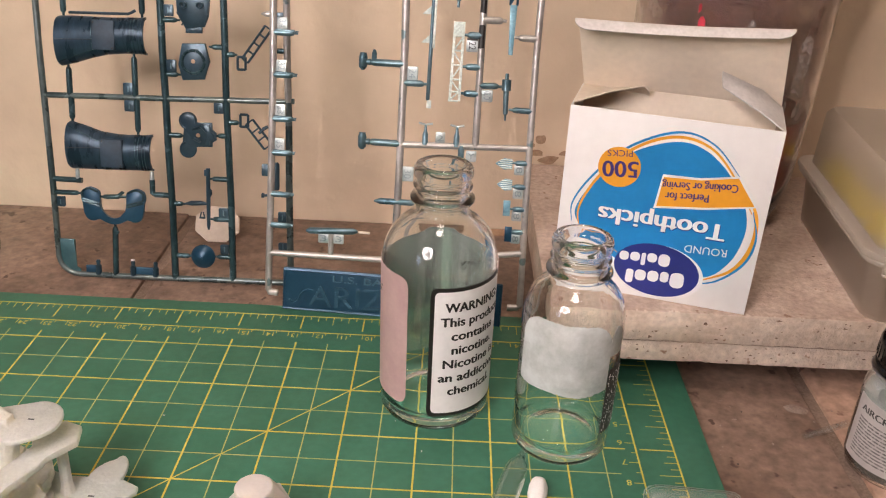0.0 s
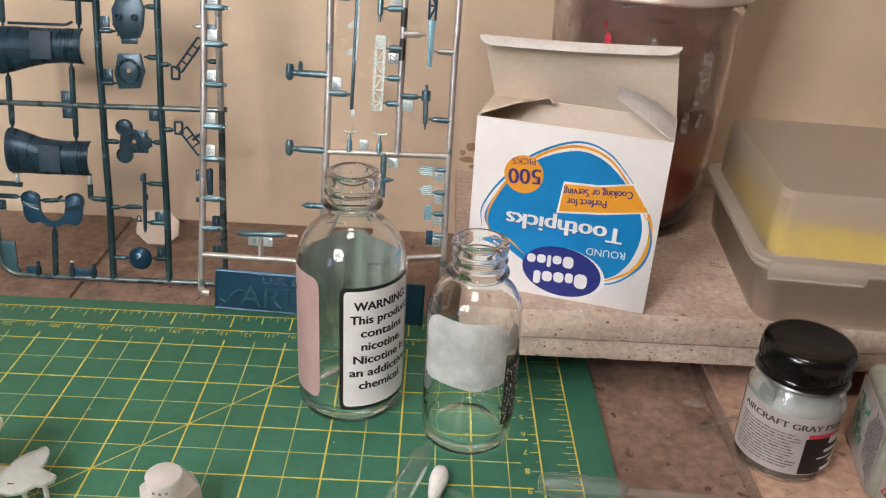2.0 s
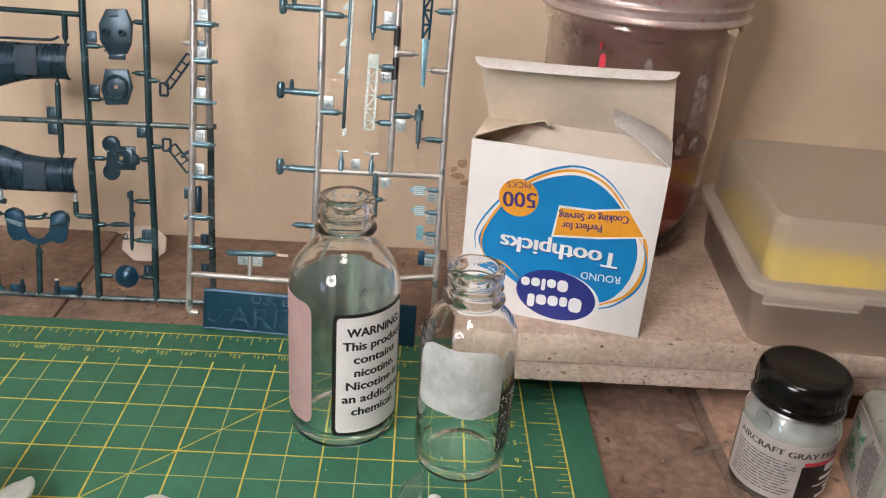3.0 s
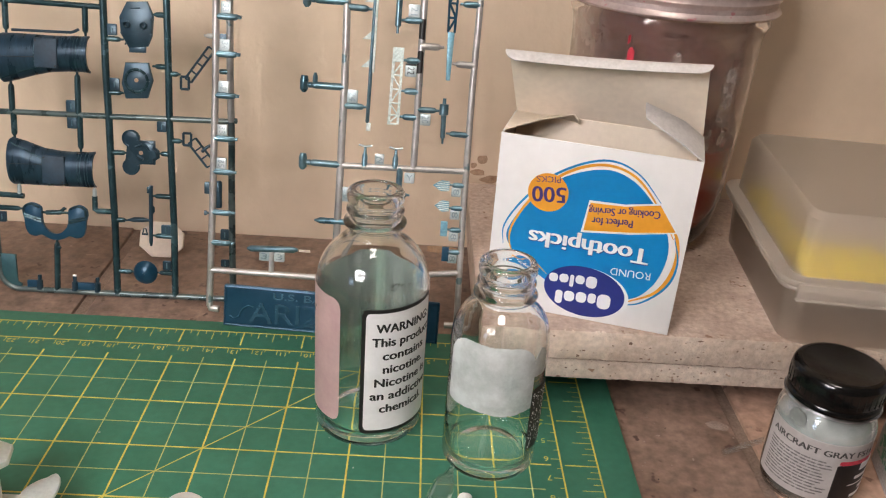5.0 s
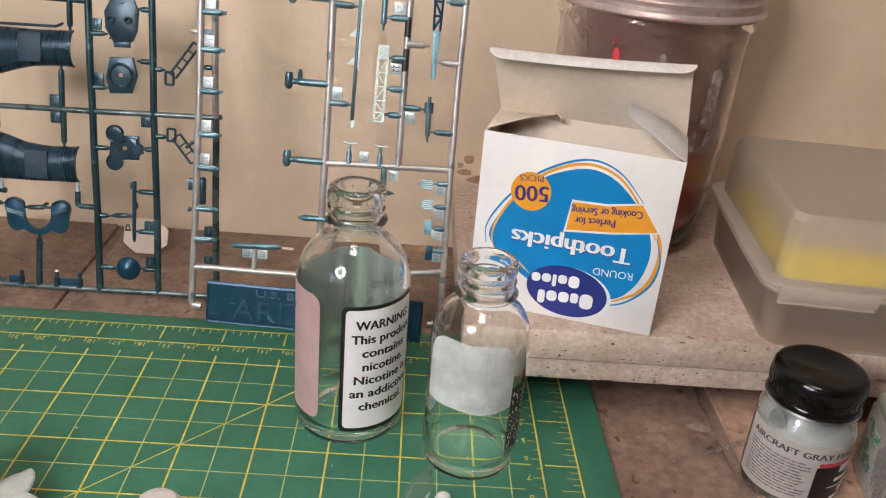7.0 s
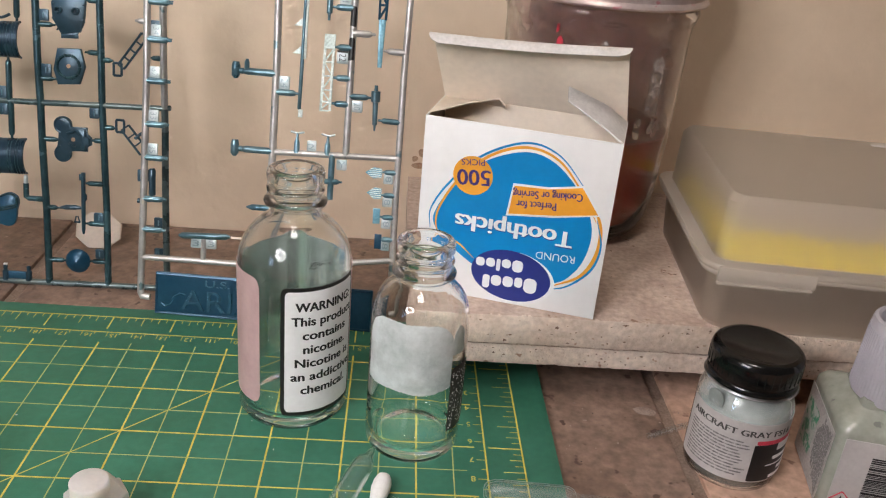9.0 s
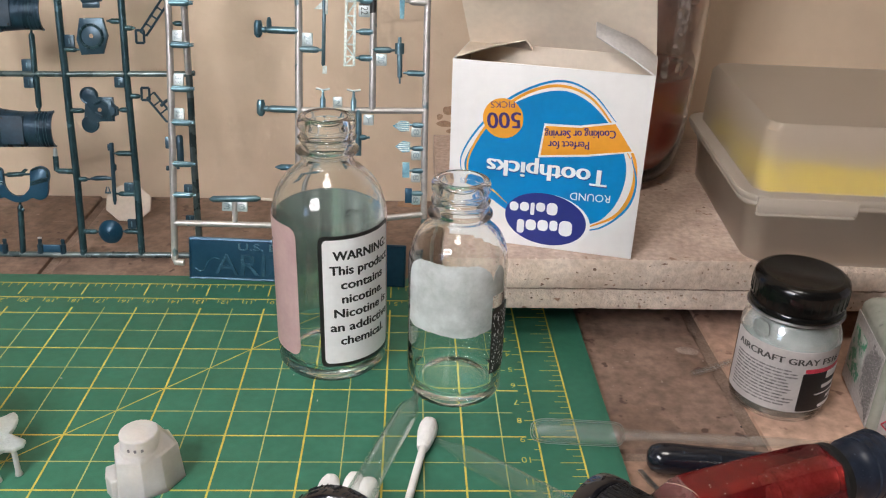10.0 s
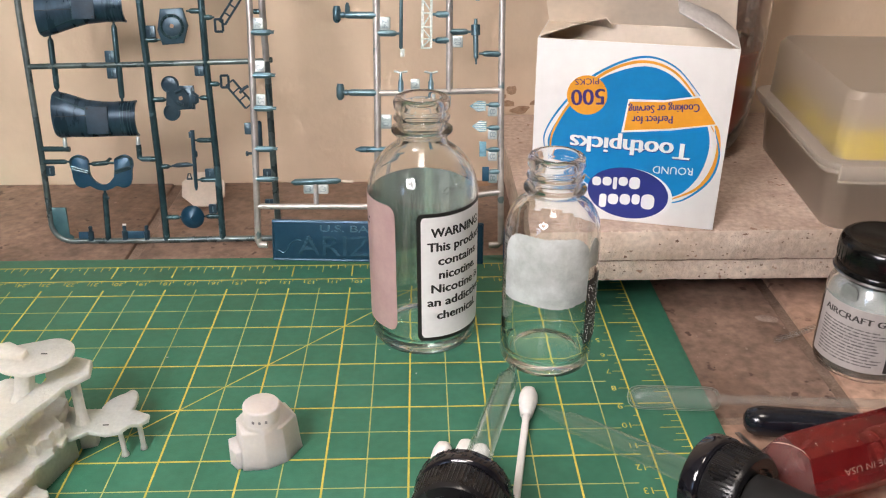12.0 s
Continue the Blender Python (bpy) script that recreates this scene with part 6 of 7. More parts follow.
for x0, y0, x1, y1 in ((76.4, 129.6, 75.8, 152), (79.0, 129.6, 79.4, 152), (76.4, 130.2, 79.2, 135.4), (79.2, 135.4, 76.1, 141), (76.2, 135.4, 79.2, 135.4), (76.1, 141, 79.3, 141), (76.1, 141, 79.4, 147), (79.4, 147, 75.9, 151.6)):
    part("brace", rod([mm(x0, y0, 0.6), mm(x1, y1, 0.6)], 0.5 * MM, 6), PLATE_BLUE, blade)
peg(pale, 88.2, 117.4, 79.0, 117.6, 1.35, SILVERED, 0.2)
peg(pale, 88.4, 141.0, 80.4, 141.0, 1.3, TEAL_PART, 0.2)
gun = part("searchlight", rod([mm(77.2, 103.6, 0.6), mm(77.2, 101.4, 0.6), mm(77.2, 101.2, 0.6), mm(77.3, 97.0, 0.6), mm(77.3, 96.8, 0.6), mm(77.6, 87.8, 0.6), mm(77.6, 87.4, 0.6), mm(77.7, 85.2, 0.6)],
                              [0.7 * MM, 0.8 * MM, 1.9 * MM, 1.9 * MM, 1.15 * MM, 1.0 * MM, 0.5 * MM, 0.4 * MM], 12), TEAL_PART, pale, "teal stepped shaft fitting")
peg(pale, 66.3, 98.2, 75.6, 98.4, 1.25, TEAL_PART, 0.2)
peg(pale, 88.2, 89.4, 78.8, 89.6, 1.2, TEAL_PART, 0.2)
for x in (46.2, 58.9):
    h = part("anchor_post", rod([mm(x, 73.4, 0.3), mm(x, 77.6, 0.3), mm(x, 79.0, 0.3), mm(x, 81.4, 0.3)], [1.3 * MM, 1.2 * MM, 0.7 * MM, 0.5 * MM], 10), TEAL_PART, pale, "tiny T-headed post")
    part("cross_head", rod([mm(x - 2.8, 82.0, 0.3), mm(x, 81.4, 0.3), mm(x + 2.8, 82.0, 0.3)], 0.45 * MM, 6), SILVER_TAG, h)
tag(pale, 52.3, 76.6, 3.8, 4.6, "2", 0, SILVER_TAG, TAG_INK)
tag(pale, 65.2, 70.0, 4.2, 4.4, "Y", 0, SILVER_TAG, TAG_INK)
runner(pale, [(61.0, 74.0), (61.2, 58.0), (61.2, 55.2)], 1.3, TEAL_PART, "hanging_peg", 0.2)
peg(pale, 58.6, 62.6, 65.8, 62.8, 1.2, TEAL_PART, 0.2)
for cx, cy, w, h in ((79.4, 68.0, 6.8, 4.6), (80.2, 59.6, 6.0, 4.8)):
    leaf = part("fin_plate", prism([mm(*q) for q in ((cx - w * 0.62, cy), (cx - w * 0.1, cy + h / 2), (cx + w * 0.4, cy + h * 0.42), (cx + w * 0.4, cy - h * 0.42), (cx - w * 0.1, cy - h / 2))], 0.2 * MM, 0.8 * MM), SKY_PART, pale, "light blue ribbed fin")
    for k in range(5):
        part("rib", rod([mm(cx - w * (0.45 - 0.08 * abs(k - 2)), cy + (k - 2) * 0.8, 0.9), mm(cx + w * 0.38, cy + (k - 2) * 0.8, 0.9)], 0.2 * MM, 6), MINT_WHITE, leaf)
for x0, y0, y1 in ((79.8, 46.8, 53.2), (81.2, 36.2, 42.4)):
    plate(pale, ((x0, y0), (x0 + 2.9, y0 + 0.1), (x0 + 2.8, y1), (x0 - 0.1, y1)), 0.0, 0.8, PLATE_BLUE if y0 < 40 else SKY_PART, "panel", 0.1, "small blue panel")
for i, y in enumerate((68.6, 59.0, 49.8, 40.4)):
    x = 88.4 + 0.2 * i
    peg(pale, x, y, x - 6.2, y, 1.15, TEAL_PART, 0.2)
    tag(pale, x - 3.4, y - 2.8, 4.0, 4.0, "8", -90, SILVER_TAG, TAG_INK)
part("yard_arm", rod([mm(-1.2, 34.4, 0.4), mm(0.4, 34.5, 0.4), mm(18.6, 35.4, 0.4), mm(20.4, 35.5, 0.4)], [0.5 * MM, 1.4 * MM, 1.35 * MM, 0.6 * MM], 12), TEAL_PART, pale, "horizontal yard arm")
runner(pale, [(9.4, 24.0), (9.4, 34.4)], 1.2, SILVERED)
for x in (6.2, 12.6):
    tag(pale, x, 31.6, 4.4, 4.0, "3", 0, SILVER_TAG, TAG_INK)
part("pale_chip", block(mm(20.8, 34.8, 0), mm(25.6, 35.8, 0.8), 0.0002), CREAM, pale)

# ship's name plate, on the pale sprue's foot
nb = part("name_plate", prism([mm(*q) for q in rounded(92.6, 18.4, 0.6, 36.0, 8.8, 3)], -0.6 * MM, 0.8 * MM, 0.0003), PLATE_BLUE, pale, "deep blue ship name plate with raised letters")
for a, b in (((-9.6, 0.4), (81.6, 0.4)), ((81.6, 0.4), (81.6, 17.2)), ((81.6, 17.2), (-9.6, 17.2)), ((-9.6, 17.2), (-9.6, 0.4))):
    part("edge_bead", rod([mm(*a, 0.8), mm(*b, 0.8)], 0.45 * MM, 6), PLATE_BLUE, nb)


def raised(items, z0, z1):
    v, _, f = letters(items, lambda x, y: (x * MM, y * MM, z0 * MM))
    n = len(v)
    verts = list(v) + [(p[0], p[1], z1 * MM) for p in v]
    count = {}
    for q in f:
        for a, b in zip(q, q[1:] + q[:1]):
            count[(a, b)] = True
    faces = [tuple(i + n for i in q) for q in f]
    for a, b in count:
        if (b, a) not in count:
            faces.append((a, b, b + n, a + n))
    return verts, [], faces


# Letters lighter than the plate: the gleam on raised edges is in the colour.
PLATE_RISE = surface("blue_raised_letters", (0.021, 0.082, 0.136), (0.044, 0.128, 0.192), 90.0, 0.26, metal=0.35, fine=0.08)
part("lettering", raised([("ARIZONA", 34.0, 2.4, 8.8, 66.0, 0)], 0.8, 1.5), PLATE_RISE, nb, "raised ship name", 0)
# Small capitals lighter still, with their gleam painted in.
PLATE_GLEAM = surface("lightened_blue_letters", (0.045, 0.135, 0.195), (0.11, 0.23, 0.30), 200.0, 0.3, metal=0.35, fine=0.15)
part("lettering", raised([("U.S. BATTLESHIP", 36.0, 13.0, 2.9, 50.0, 0)], 0.8, 1.4), PLATE_GLEAM, nb, "raised small capitals", 0)
part("flourish", rod([mm(*p, 0.9) for p in ((-7.6, 4.4), (-5.6, 3.2), (-3.6, 4.4), (-2.4, 7.4), (0.2, 9.4), (2.6, 8.8))], 0.35 * MM, 6), PLATE_RISE, nb, "raised curled flourish")

# ---- small things on the mat and tiles ----
MAT_Z = 0.0001


def lay(a, b):
    """The pose of a long thing whose z axis runs from a to b."""
    d = Vector(b) - Vector(a)
    return Matrix.Translation(a) @ d.to_track_quat("Z", "Y").to_matrix().to_4x4()


def dropper(tip, at, label, writing, taper=1.0, r=0.0034):
    """A glass dropper with a ribbed black cap and a rubber bulb, lying on its side."""
    tip, at = Vector(tip), Vector(at)
    L = (at - tip).length
    ob = thing("glass_dropper", lay(tip, at), label, "dropper", "glass droppers")
    prof = [(0.0006, 0), (0.0009, 0.0), (0.0013, 0.004 * taper), (0.0020, 0.009 * taper), (r * 0.84, 0.0125 * taper), (r * 0.97, 0.0155 * taper), (r, 0.021 * taper), (r, L)]
    prof += [(r - 0.00045, L), (r - 0.00045, 0.021 * taper), (r * 0.83, 0.0160 * taper), (0.0020, 0.0125 * taper), (0.0011, 0.0085 * taper), (0.0006, 0.004 * taper), (0.0006, 0)]
    glass("glass_tube", lathe(prof, 36), GLASS_TUBE, ob, "clear tapered glass tube")
    ring = part("cap_ring", shift(lathe([(0.0, 0.0010), (0.0100, 0.0010), (0.0100, 0.0), (0.0122, 0.0), (0.0131, 0.0007), (0.0133, 0.0020), (0.0133, 0.0050), (0.0128, 0.0057), (0.0118, 0.0060), (0, 0.0060)], 64), 0, 0, L), GLOSS_BLACK, ob, "glossy black cap ring")
    c = part("cap", shift(lathe([(0.0, 0.0061), (0.0122, 0.0061), (0.0125, 0.0068), (0.0122, 0.0148), (0.0114, 0.0158), (0.0088, 0.0157), (0.0082, 0.0148), (0, 0.0148)], 64), 0, 0, L), BLACK, ob, "ribbed black screw cap")
    bm = bmesh.new()
    for k in range(64):
        a = 2 * math.pi * k / 64
        rod([(0.01250 * math.cos(a), 0.01250 * math.sin(a), L + 0.0068), (0.01212 * math.cos(a), 0.01212 * math.sin(a), L + 0.0146)], 0.00033, 5, bm)
    part("ribs", bm, BLACK, c)
    part("bulb", shift(lathe([(0, 0.0149), (0.0068, 0.0149), (0.0072, 0.020), (0.0068, 0.027), (0.0072, 0.034), (0.0068, 0.048), (0.0052, 0.056), (0.0, 0.058)], 32), 0, 0, L), RUBBER, ob, "black rubber squeeze bulb")
    if writing:
        bm = bmesh.new()
        rng = random.Random(11)
        for row in (0.0008, 0.0031):
            for k in range(30):
                a = 2 * math.pi * (k + 0.3 * rng.random()) / 30
                for q in range(rng.choice((2, 3))):
                    b0, z0, z1 = a + rng.uniform(0, 0.13), L + row + rng.uniform(0, 0.0006), L + row + rng.uniform(0.0010, 0.0018)
                    rod([(0.01332 * math.cos(b0), 0.01332 * math.sin(b0), z0), (0.01332 * math.cos(b0 + 0.04), 0.01332 * math.sin(b0 + 0.04), z1)], 0.00017, 4, bm)
        part("moulded_print", bm, RUBBER, ring, "unreadable moulded print")["kind"] = "stuff"
    return ob


dropper((0.0937, -0.0295, 0.0016), (0.1322, -0.0766, 0.0133), "clear glass dropper with black ribbed cap lying on the mat", False)
dropper((0.0869, -0.0075, 0.0036), (0.0668, -0.0795, 0.0133), "clear glass dropper with black lettered cap beside cotton swabs", True, 0.8, 0.0039)


def swab(a, b, label):
    a, b = Vector(a), Vector(b)
    L = (b - a).length
    ob = thing("cotton_swab", lay(a, b), label, "cotton swab", "cotton swabs")
    for z, s in ((0, 1), (L, -1)):
        rng = random.Random(int(z * 1e5) + 7)
        bm = lathe([(0, 0), (0.0012, 0.0003), (0.0024, 0.0016), (0.0031, 0.0040), (0.0031, 0.0070), (0.0026, 0.0105), (0.0021, 0.0135), (0.0016, 0.0150)], 26)
        for v in bm.verts:
            n = noise.noise(v.co * 900) * 0.00022
            v.co += Vector((v.co.x, v.co.y, 0)).normalized() * n if v.co.xy.length > 1e-6 else Vector()
        for v in bm.verts:
            v.co.z = z + s * v.co.z
        part("cotton_tip", bm, COTTON, ob, "wound white cotton")
    part("stick", rod([(0, 0, 0.010), (0, 0, L - 0.010)], 0.00118, 14), STICK, ob, "white paper stick")
    return ob


swab((0.0913, -0.0205, 0.0030), (0.0775, -0.0930, 0.0026), "single white cotton swab lying on the mat")
swab((0.0620, -0.0480, 0.0030), (0.0470, -0.1180, 0.0026), "white cotton swab half hidden behind a black cap")
swab((0.0688, -0.0470, 0.0030), (0.0590, -0.1180, 0.0026), "white cotton swab behind a black cap")
swab((0.0730, -0.0492, 0.0030), (0.0668, -0.1200, 0.0026), "white cotton swab beside the dropper's tube")

# plastic pipette
pip = thing("plastic_pipette", lay((0.1230, -0.0272, 0.0042), (0.2300, -0.0338, 0.0032)), "clear soft plastic pipette lying across the mat's edge", "pipette")
outer = [(0, 0), (0.0020, 0.0003), (0.0032, 0.0014), (0.0038, 0.0034), (0.0040, 0.0060), (0.0040, 0.0258), (0.0038, 0.0278), (0.0031, 0.0292), (0.0021, 0.0298)]
inner = [(0.0016, 0.0293), (0.0027, 0.0287), (0.0033, 0.0274), (0.0035, 0.0256), (0.0035, 0.0062), (0.0033, 0.0040), (0.0027, 0.0022), (0.0016, 0.0010), (0, 0.0007)]
part("bulb", lathe(outer + inner, 36), PIPETTE, pip, "clear rounded plastic bulb")
part("stem", lathe([(0.0021, 0.0299), (0.0017, 0.0330), (0.0017, 0.075), (0.0011, 0.100), (0.0008, 0.128), (0.0005, 0.128), (0.0007, 0.100), (0.0012, 0.075), (0.0012, 0.0330), (0.0015, 0.0299), (0.0021, 0.0299)], 28), MILKY, pip, "clear thin plastic stem")
straw = part("plastic_offcut", lathe([(0.0005, 0), (0.0011, 0), (0.0011, 0.021), (0.0005, 0.021), (0.0005, 0)], 16), MILKY)
straw.matrix_world = lay((0.1880, 0.0125, TILE_Z + 0.0012), (0.2062, 0.0212, TILE_Z + 0.0012))
tagged(straw, "short offcut of clear plastic tube lying on the tiles", "plastic offcut")

# black rod handle
handle = thing("tool_handle", lay((0.1580, -0.0388, TILE_Z + 0.0050), (0.2350, -0.0478, TILE_Z + 0.0046)), "black lacquered round tool handle lying on the tiles", "tool handle")
part("grip", lathe([(0, 0), (0.0022, 0.0003), (0.0038, 0.0014), (0.0047, 0.0038), (0.0049, 0.0070), (0.0044, 0.030), (0.0040, 0.055), (0.0038, 0.075), (0, 0.076)], 36), surface("blue_black_lacquer", (0.005, 0.006, 0.010), (0.011, 0.014, 0.021), 200.0, 0.24, coat=0.25, speck=(0.06, 0.07, 0.09), speck_at=0.70), handle, "glossy blue-black grip")
part("worn_spot", shift(lathe([(0, -0.0004), (0.0011, -0.0003), (0.0012, 0.0002), (0, 0.0004)], 12), 0.0010, -0.0040, 0.0022), STEEL, handle, "worn grey spot at the rounded end")

# red-handled tool
red = thing("red_tool", pose(0.1525, -0.0721, TILE_Z, 0, 0, 18.6), "scuffed transparent red plastic screwdriver handle on the tiles", "tool handle")
RC, LIFT = 0.0112, 0.0101
BRASS = surface("tarnished_brass", (0.30, 0.21, 0.13), (0.48, 0.37, 0.26), 200.0, 0.4, metal=0.4)


def six_sided(rows, n=60):
    """A rounded hexagonal bar along x, flat side up: rows of (x, radius)."""
    bm = bmesh.new()
    rings = []
    for x, r in rows:
        ring = []
        for k in range(n):
            a = 2 * math.pi * k / n
            q = r * min(1.0, 0.885 / math.cos(a % (math.pi / 3) - math.pi / 6))
            ring.append(bm.verts.new((x, q * math.cos(a), LIFT + q * math.sin(a))))
        rings.append(ring)
    for a, b in zip(rings, rings[1:]):
        for k in range(n):
            bm.faces.new((a[k], a[(k + 1) % n], b[(k + 1) % n], b[k]))
    bm.faces.new(rings[0][::-1])
    bm.faces.new(rings[-1])
    return bm


grip = part("grip", six_sided([(0.0, RC * 0.62), (0.0008, RC * 0.72), (0.0030, RC * 0.84), (0.0062, RC * 0.95), (0.0095, RC), (0.0470, RC), (0.0525, RC * 0.97), (0.0565, RC * 0.88)]), RED_PLASTIC, red, "clear red plastic grip with six flat sides")
SCUFFED = veil("scuffed_red_end", (0.22, 0.105, 0.10), 0.72, 0.5, scale=70.0, lo=0.35)
part("frosted_end", six_sided([(-0.00005, RC * 0.622), (0.00078, RC * 0.725), (0.0030, RC * 0.846), (0.0062, RC * 0.957), (0.0078, RC * 0.985)]), SCUFFED, grip, "dull greyish scuffed end of the grip")
part("tang", rod([(0.0335, 0, LIFT), (0.0340, 0, LIFT), (0.0368, 0, LIFT), (0.0370, 0, LIFT), (0.0564, 0, LIFT)], [0.0016, 0.0026, 0.0026, 0.0036, 0.0036], 16), BRASS, red, "brownish tang inside the grip")
part("lettering", letters([("MADE IN USA", 0.0285, 0.0004, 0.0019, 0.0210, 180)], lambda x, y: (x, -0.0089 + 0.5 * y, LIFT + 0.00514 + 0.866 * y)), surface("rubbed_letter_paint", (0.28, 0.12, 0.10), (0.44, 0.27, 0.23), 900.0, 0.6), grip, "pale stamped words", 0)
part("scuff", rod(smooth_line([(0.0040, 0.0050, LIFT + 0.0086), (0.0064, 0.0020, LIFT + 0.0096), (0.0082, -0.0020, LIFT + 0.0099), (0.0084, -0.0052, LIFT + 0.0091)], 5), 0.00009, 6), CREAM, grip, "whitish scratch round the end")
part("collar_ring", rod([(0.0567, 0, LIFT), (0.0570, 0, LIFT), (0.0592, 0, LIFT), (0.0596, 0, LIFT)], [0.0092, 0.0099, 0.0099, 0.0093], 32), RUBBER, red, "black ring at the grip's end")
NAVY_SLEEVE = surface("worn_navy_sleeve", (0.007, 0.011, 0.020), (0.020, 0.028, 0.048), 140.0, 0.34, fine=0.2, speck=(0.10, 0.12, 0.15), speck_at=0.70)
steps = [(0.0597, 0.0088), (0.0640, 0.0086), (0.0660, 0.0092)]
for k in range(4):
    steps += [(0.0664 + 0.0026 * k, 0.0095 + 0.0003 * k), (0.0682 + 0.0026 * k, 0.0097 + 0.0003 * k), (0.0686 + 0.0026 * k, 0.0091 + 0.0003 * k)]
part("collar", rod([(x, 0, LIFT) for x, r in steps], [r for x, r in steps], 32), NAVY_SLEEVE, red, "dark blue ribbed sleeve")
rng = random.Random(21)
bm = bmesh.new()
for k in range(34):
    a, x, w = radians(rng.uniform(60, 165)), rng.uniform(0.012, 0.052), rng.uniform(0.00004, 0.00011)
    q = RC * min(1.0, 0.885 / math.cos(a % (math.pi / 3) - math.pi / 6))
    block((x, -q * math.cos(a) - w, LIFT + q * math.sin(a) - w), (x + w * rng.uniform(2, 4), -q * math.cos(a) + w, LIFT + q * math.sin(a) + w), 0, bm)
part("paint_flecks", bm, CREAM, grip, "tiny pale flecks stuck to the plastic")
part("shank", rod([(0.0765, 0, LIFT), (0.1300, 0, LIFT)], 0.0032, 16), STEEL, red, "steel shank")
clip = lump("metal_sliver", prism([(0, 0), (0.0014, 0.0002), (0.0032, -0.0048), (0.0060, -0.0112), (0.0046, -0.0116), (0.0016, -0.0052)], 0, 0.0006), STEEL, "thin bent sliver of grey metal", "metal scrap", m=pose(0.1556, -0.0398, TILE_Z + 0.0003, 0, 0, 0))

# ---- pale resin ship parts ----


def fused(ob, size):
    """Fuses the overlapping solids of a casting into one skin."""
    m = ob.modifiers.new("fused", "REMESH")
    m.mode, m.voxel_size, m.use_smooth_shade = "VOXEL", size, True
    return ob


SLOT_GREY = surface("shaded_slot_grey", (0.20, 0.185, 0.19), (0.26, 0.24, 0.25), 200.0, 0.6)
turret = bmesh.new()
prism([mm(*q) for q in ((-4.4, -47.6), (-3.2, -52.0), (-0.6, -55.0), (3.0, -53.4), (3.0, -43.0))], 0, 6.2 * MM, 0.0004, turret, 0.96)
prism([mm(*q) for q in ((-2.4, -46.6), (1.2, -55.6), (8.5, -55.0), (14.0, -51.6), (17.7, -44.6), (13.0, -37.8), (1.0, -38.6))], 0, 13.0 * MM, 0.0004, turret, 0.89)
prism([mm(*q) for q in ((0.4, -50.0), (3.8, -53.4), (9.0, -54.0), (13.4, -50.6), (16.4, -45.0), (12.2, -39.4), (2.6, -40.5))], 12.4 * MM, 19.2 * MM, 0.0004, turret, 0.5)
merge(turret, shift(lathe([(r * MM, z * MM) for r, z in ((0, 12.3), (5.9, 12.6), (5.8, 14.0), (5.5, 14.6), (5.5, 19.2), (5.2, 19.6), (0, 19.7))], 40), 7.1 * MM, -48.3 * MM, 0))
tur = thing("resin_turret", pose(0, 0, MAT_Z), "whitish 3D-printed resin conning tower on the mat", "resin part")
fused(part("tower", turret, RESIN_CLEAR, tur, "", 0), 0.0002)
for a in (-18, 2, 22):
    part("view_slot", wrapped(5.54 * MM, a - 4, a + 4, 16.0 * MM, 17.0 * MM, 0.0002, 6), SLOT_GREY, tur, "tiny dark view slot").location = mm(7.1, -48.3, 0)

ship = bmesh.new()


def tier(pts, z0, z1, jag=0.0, seed=0, bevel=0.0003):
    """One deck of the casting, with a ragged edge where it is rough."""
    rng = random.Random(seed)
    out = []
    n = len(pts)
    for i, p in enumerate(pts):
        q = pts[(i + 1) % n]
        steps = max(1, int(math.hypot(q[0] - p[0], q[1] - p[1]) / 1.5)) if jag else 1
        for k in range(steps):
            t = k / steps
            out.append(mm(p[0] + (q[0] - p[0]) * t + rng.uniform(-jag, jag), p[1] + (q[1] - p[1]) * t + rng.uniform(-jag, jag)))
    prism(out, z0 * MM, z1 * MM, 0 if jag else bevel, ship)


tier(((-50.3, -47.4), (-55.0, -62.5), (-60.0, -84.0), (-90, -96), (-110, -70), (-84, -38), (-60, -37)), 0, 10.0)
tier(((-49.5, -52.0), (-54.2, -65.4), (-59.0, -84.0), (-84, -92), (-104, -68), (-80, -40), (-56.0, -40)), 10.0, 11.6, 1.1, 3)
tier(((-60.3, -36.9), (-57.0, -35.5), (-53.2, -43.6), (-52.7, -46.3), (-55.3, -47.1), (-51.8, -49.8), (-51.8, -54.2), (-53.3, -58.0), (-55.4, -61.6), (-59.0, -60.8), (-63.3, -66.0), (-80, -80), (-96, -60), (-80, -36)), 11.6, 15.2, 1.3, 5)
tier(((-70.5, -33.0), (-60.4, -35.6), (-58.4, -45.0), (-62.6, -60.0), (-68.0, -72.0), (-95, -70), (-90, -40)), 15.2, 18.2, 1.3, 9)
tier(((-72.0, -34.0), (-62.0, -37.0), (-61.0, -46.0), (-65.6, -60.0), (-70.0, -70.0), (-95, -68), (-90, -41)), 18.2, 20.0, 0.6, 12)
tier(((-59.2, -38.4), (-55.2, -33.4), (-52.0, -31.3), (-46.5, -33.3), (-45.0, -40.2), (-50.5, -47.2), (-51.3, -50.5), (-54.6, -57.8), (-59.2, -69.3), (-66.0, -84.0), (-71.0, -82.0), (-63.1, -60.1), (-56.3, -43.4)), 23.8, 26.0)
tier([tuple(q)[:2] for q in smooth_loop([(-70.5, -37.6, 0), (-60.4, -32.8, 0), (-55.7, -31.5, 0), (-50.7, -34.2, 0), (-48.8, -39.0, 0), (-49.6, -44.2, 0), (-54.3, -48.5, 0), (-60.2, -50.3, 0), (-68.0, -47.0, 0)], 5)], 31.6, 32.9, 0, 0, 0.0004)
tier(((-71.0, -37.2), (-68.4, -36.2), (-61.4, -40.6), (-62.0, -43.8), (-69.0, -42.4)), 32.8, 35.0)
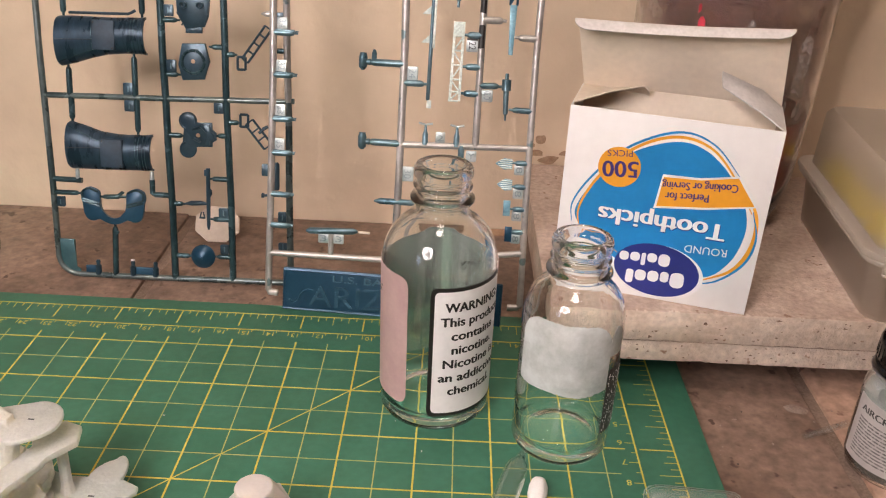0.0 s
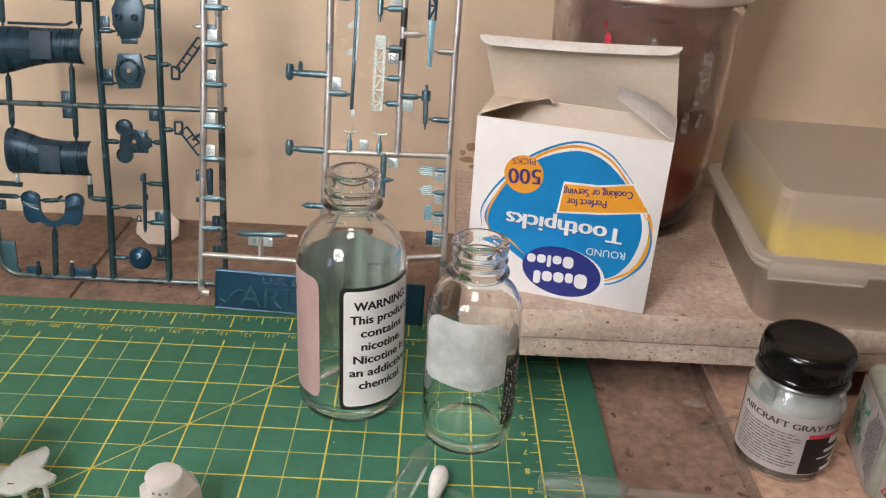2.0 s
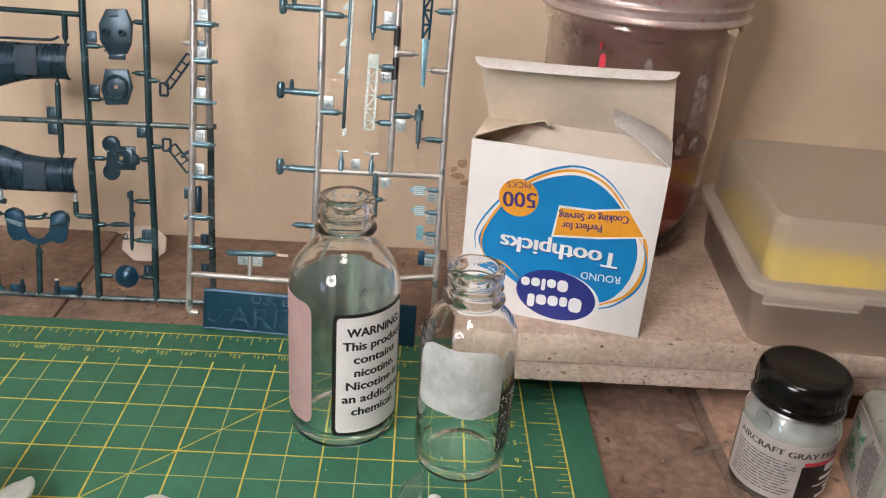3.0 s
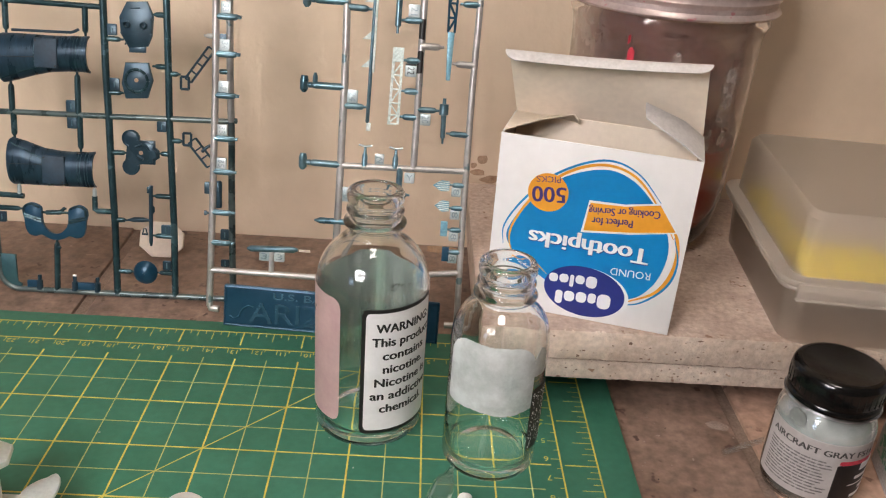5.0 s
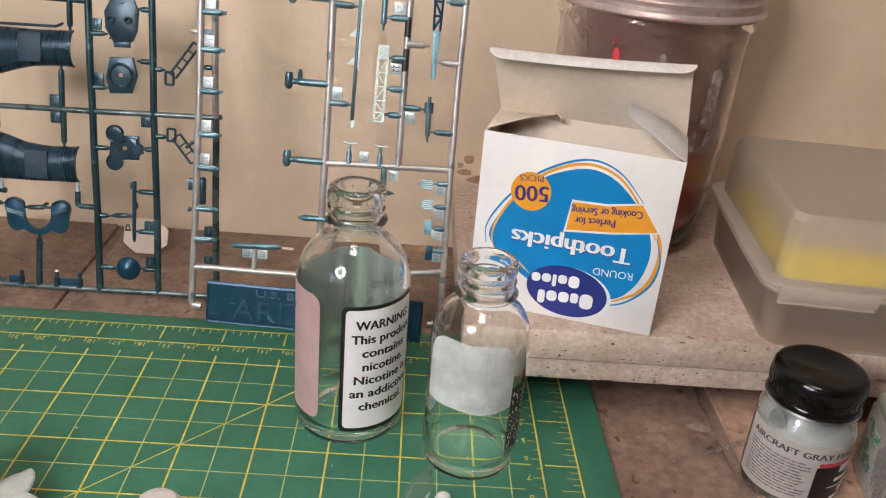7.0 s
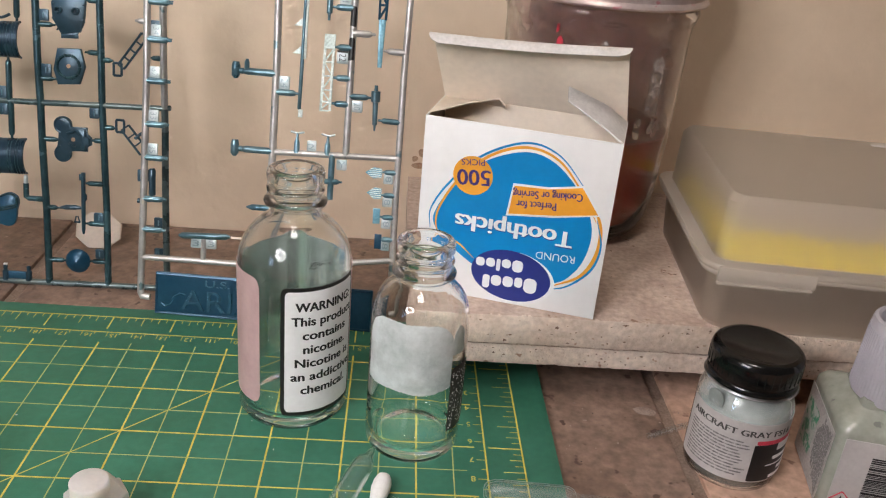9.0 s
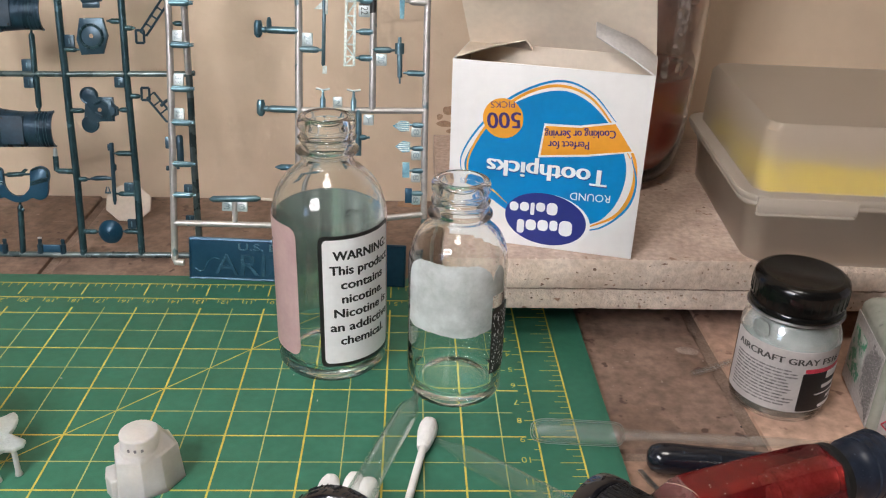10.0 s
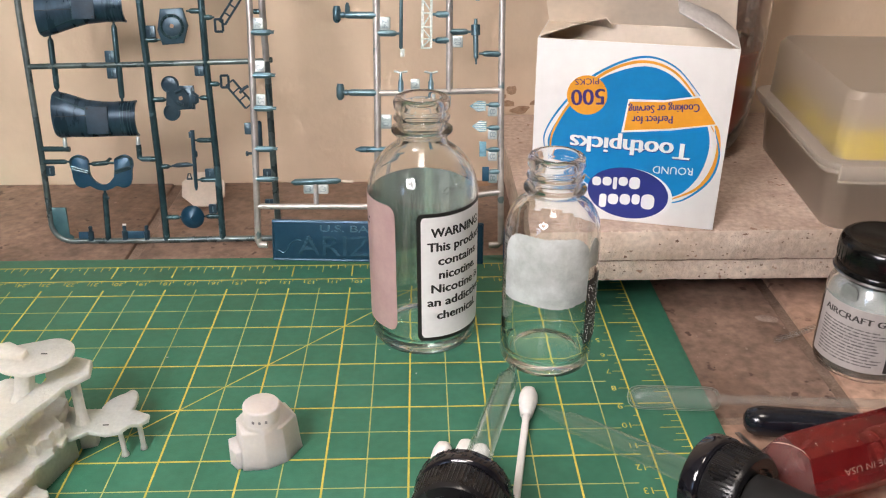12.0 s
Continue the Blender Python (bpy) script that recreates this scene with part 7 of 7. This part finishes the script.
tier(((-57.6, -34.6), (-51.6, -37.4), (-44.5, -37.4), (-34.5, -37.8), (-29.3, -40.4), (-29.1, -42.7), (-31.5, -45.1), (-34.0, -45.1), (-36.4, -48.5), (-40.2, -49.7), (-45.8, -48.2), (-49.7, -51.5), (-56.6, -50.4)), 8.8, 10.2, 0, 0)
tier([tuple(q)[:2] for q in smooth_loop([(-45.0, -37.6, 0), (-42.7, -31.4, 0), (-39.5, -29.4, 0), (-38.2, -27.4, 0), (-35.7, -30.0, 0), (-35.0, -37.0, 0), (-38.0, -40.0, 0)], 4)], 9.0, 10.4, 0, 0)
tier(((-55.0, -66.6), (-50.6, -69.0), (-49.0, -73.0), (-58.0, -84.0), (-66.0, -80.0)), 0, 6.0, 0.4, 6)
for a, b, r0, r1 in (((-36.8, -46.8, 9.0), (-36.2, -47.4, 0.0), 0.85, 1.4), ((-32.0, -43.2, 9.0), (-31.4, -44.4, 0.0), 0.85, 1.3), ((-51.0, -38.4, 24.4), (-48.6, -43.6, 9.8), 1.7, 2.3), ((-62.0, -42.0, 32.0), (-64.0, -45.0, 19.6), 3.0, 4.0)):
    rod([mm(*a), mm(*[p + (q - p) * 0.8 for p, q in zip(a, b)]), mm(*b)], [r0 * MM, r0 * MM, r1 * MM], 8, ship)
tier(((-51.6, -41.6), (-46.2, -40.0), (-46.2, -43.0), (-50.6, -44.4)), 0, 9.0)
ship_ob = lump("resin_ship_part", ship, RESIN, "pale 3D-printed resin ship superstructure standing on the mat", "resin part", smooth=0, m=pose(0, 0, MAT_Z))
fused(ship_ob, 0.00026)
for x, y, z in ((-57.0, -40.2, 32.95), (-41.2, -45.4, 10.25)):
    part("slot", block(mm(x - 0.9, y - 0.22, z - 0.1), mm(x + 0.9, y + 0.22, z + 0.03), 0), GREY_DARK, ship_ob, "tiny dark slot", 0)

# ---- odds and ends behind the mat ----
octagon = [(-54.4 + 11.6 * math.cos(radians(22.5 + 45 * k)), 9.4 * math.sin(radians(22.5 + 45 * k))) for k in range(8)]
lump("octagonal_disc", prism([mm(x, y) for x, y in octagon], 0, 0.0016, 0.0003), CREAM, "cream eight-sided card disc leaning behind the sprue", "card disc", m=pose(0, 0.1475, TILE_Z + 0.0079, 60, 0, 0))
gb = thing("teal_glass_bottle", pose(-0.1660, 0.1180, TILE_Z), "teal green glass bottle behind the mat", "glass bottle")
glass("glass_body", lathe([(r * MM, z * MM) for r, z in ((0, 0.5), (14, 0), (16, 1.5), (16.4, 5), (16.4, 20), (14, 26), (9, 30), (8.5, 40), (7, 40), (7, 30), (12, 25), (14.6, 19), (14.6, 6), (12, 3), (0, 3))], 40), GREEN_GLASS, gb, "teal glass")

rng = random.Random(21)


def blot(name, x, y, w, h, place, material, label, category):
    loop = smooth_loop([(x + w * math.cos(a) * rng.uniform(0.5, 1.1), y + h * math.sin(a) * rng.uniform(0.5, 1.1), 0) for a in np.linspace(0, 2 * math.pi, 9)[:-1]], 4)
    return tagged(part(name, flat([tuple(q)[:2] for q in loop], place), material, None, "", 0), label, category)


wall_at = lambda x, z: (x, WALL_Y - 0.0002, z)
tile_at = lambda x, y: (x, y, TILE_Z + 0.0001)
for x, z, w, h in ((0.1010, 0.0400, 0.0050, 0.0022), (0.1075, 0.0370, 0.0065, 0.0024), (0.1030, 0.0480, 0.0030, 0.0030), (0.1150, 0.0405, 0.0030, 0.0016), (0.0985, 0.0440, 0.0022, 0.0018)):
    blot("wall_stain", x, z, w, h, wall_at, STAIN, "brown stain on the wall just above the slab", "stain")
blot("tile_stain", 0.0860, 0.1700, 0.0110, 0.0048, tile_at, STAIN, "dark brown blot on the tile by the wall", "stain")
CHIP = surface("pale_chip", (0.26, 0.19, 0.155), (0.36, 0.28, 0.24), 200.0, 0.8)
for x, y, w, h in ((0.1905, 0.0300, 0.0050, 0.0036), (0.1640, 0.0330, 0.0008, 0.0005), (0.1660, 0.0220, 0.0011, 0.0004), (0.1600, 0.0180, 0.0006, 0.0005), (0.1760, 0.0090, 0.0006, 0.0008), (-0.0870, 0.1420, 0.0042, 0.0006), (-0.1010, 0.1500, 0.0012, 0.0008), (0.1985, 0.0180, 0.0010, 0.0010)):
    blot("paint_fleck", x, y, w, h, tile_at, CHIP, "pale dried fleck on the tile", "fleck")
for k in range(26):
    x, y, s = rng.uniform(0.155, 0.215), rng.uniform(-0.035, 0.032), rng.uniform(0.0002, 0.0006)
    tagged(part("dust_fleck", block((x, y, TILE_Z), (x + s * rng.uniform(0.6, 1.8), y + s, TILE_Z + 0.0003), 0.0001), CHIP if k % 3 else INK), "tiny fleck lying on the tiles", "fleck", "flecks on the tiles")
for k in range(7):
    x, y = rng.uniform(-0.10, 0.11), rng.uniform(-0.07, 0.05)
    tagged(part("dust_fleck", block((x, y, 0.0002), (x + rng.uniform(0.0003, 0.0007), y + rng.uniform(0.0003, 0.0006), 0.0005), 0.0001), PAPER_DULL), "tiny white fleck lying on the mat", "fleck", "dust flecks")
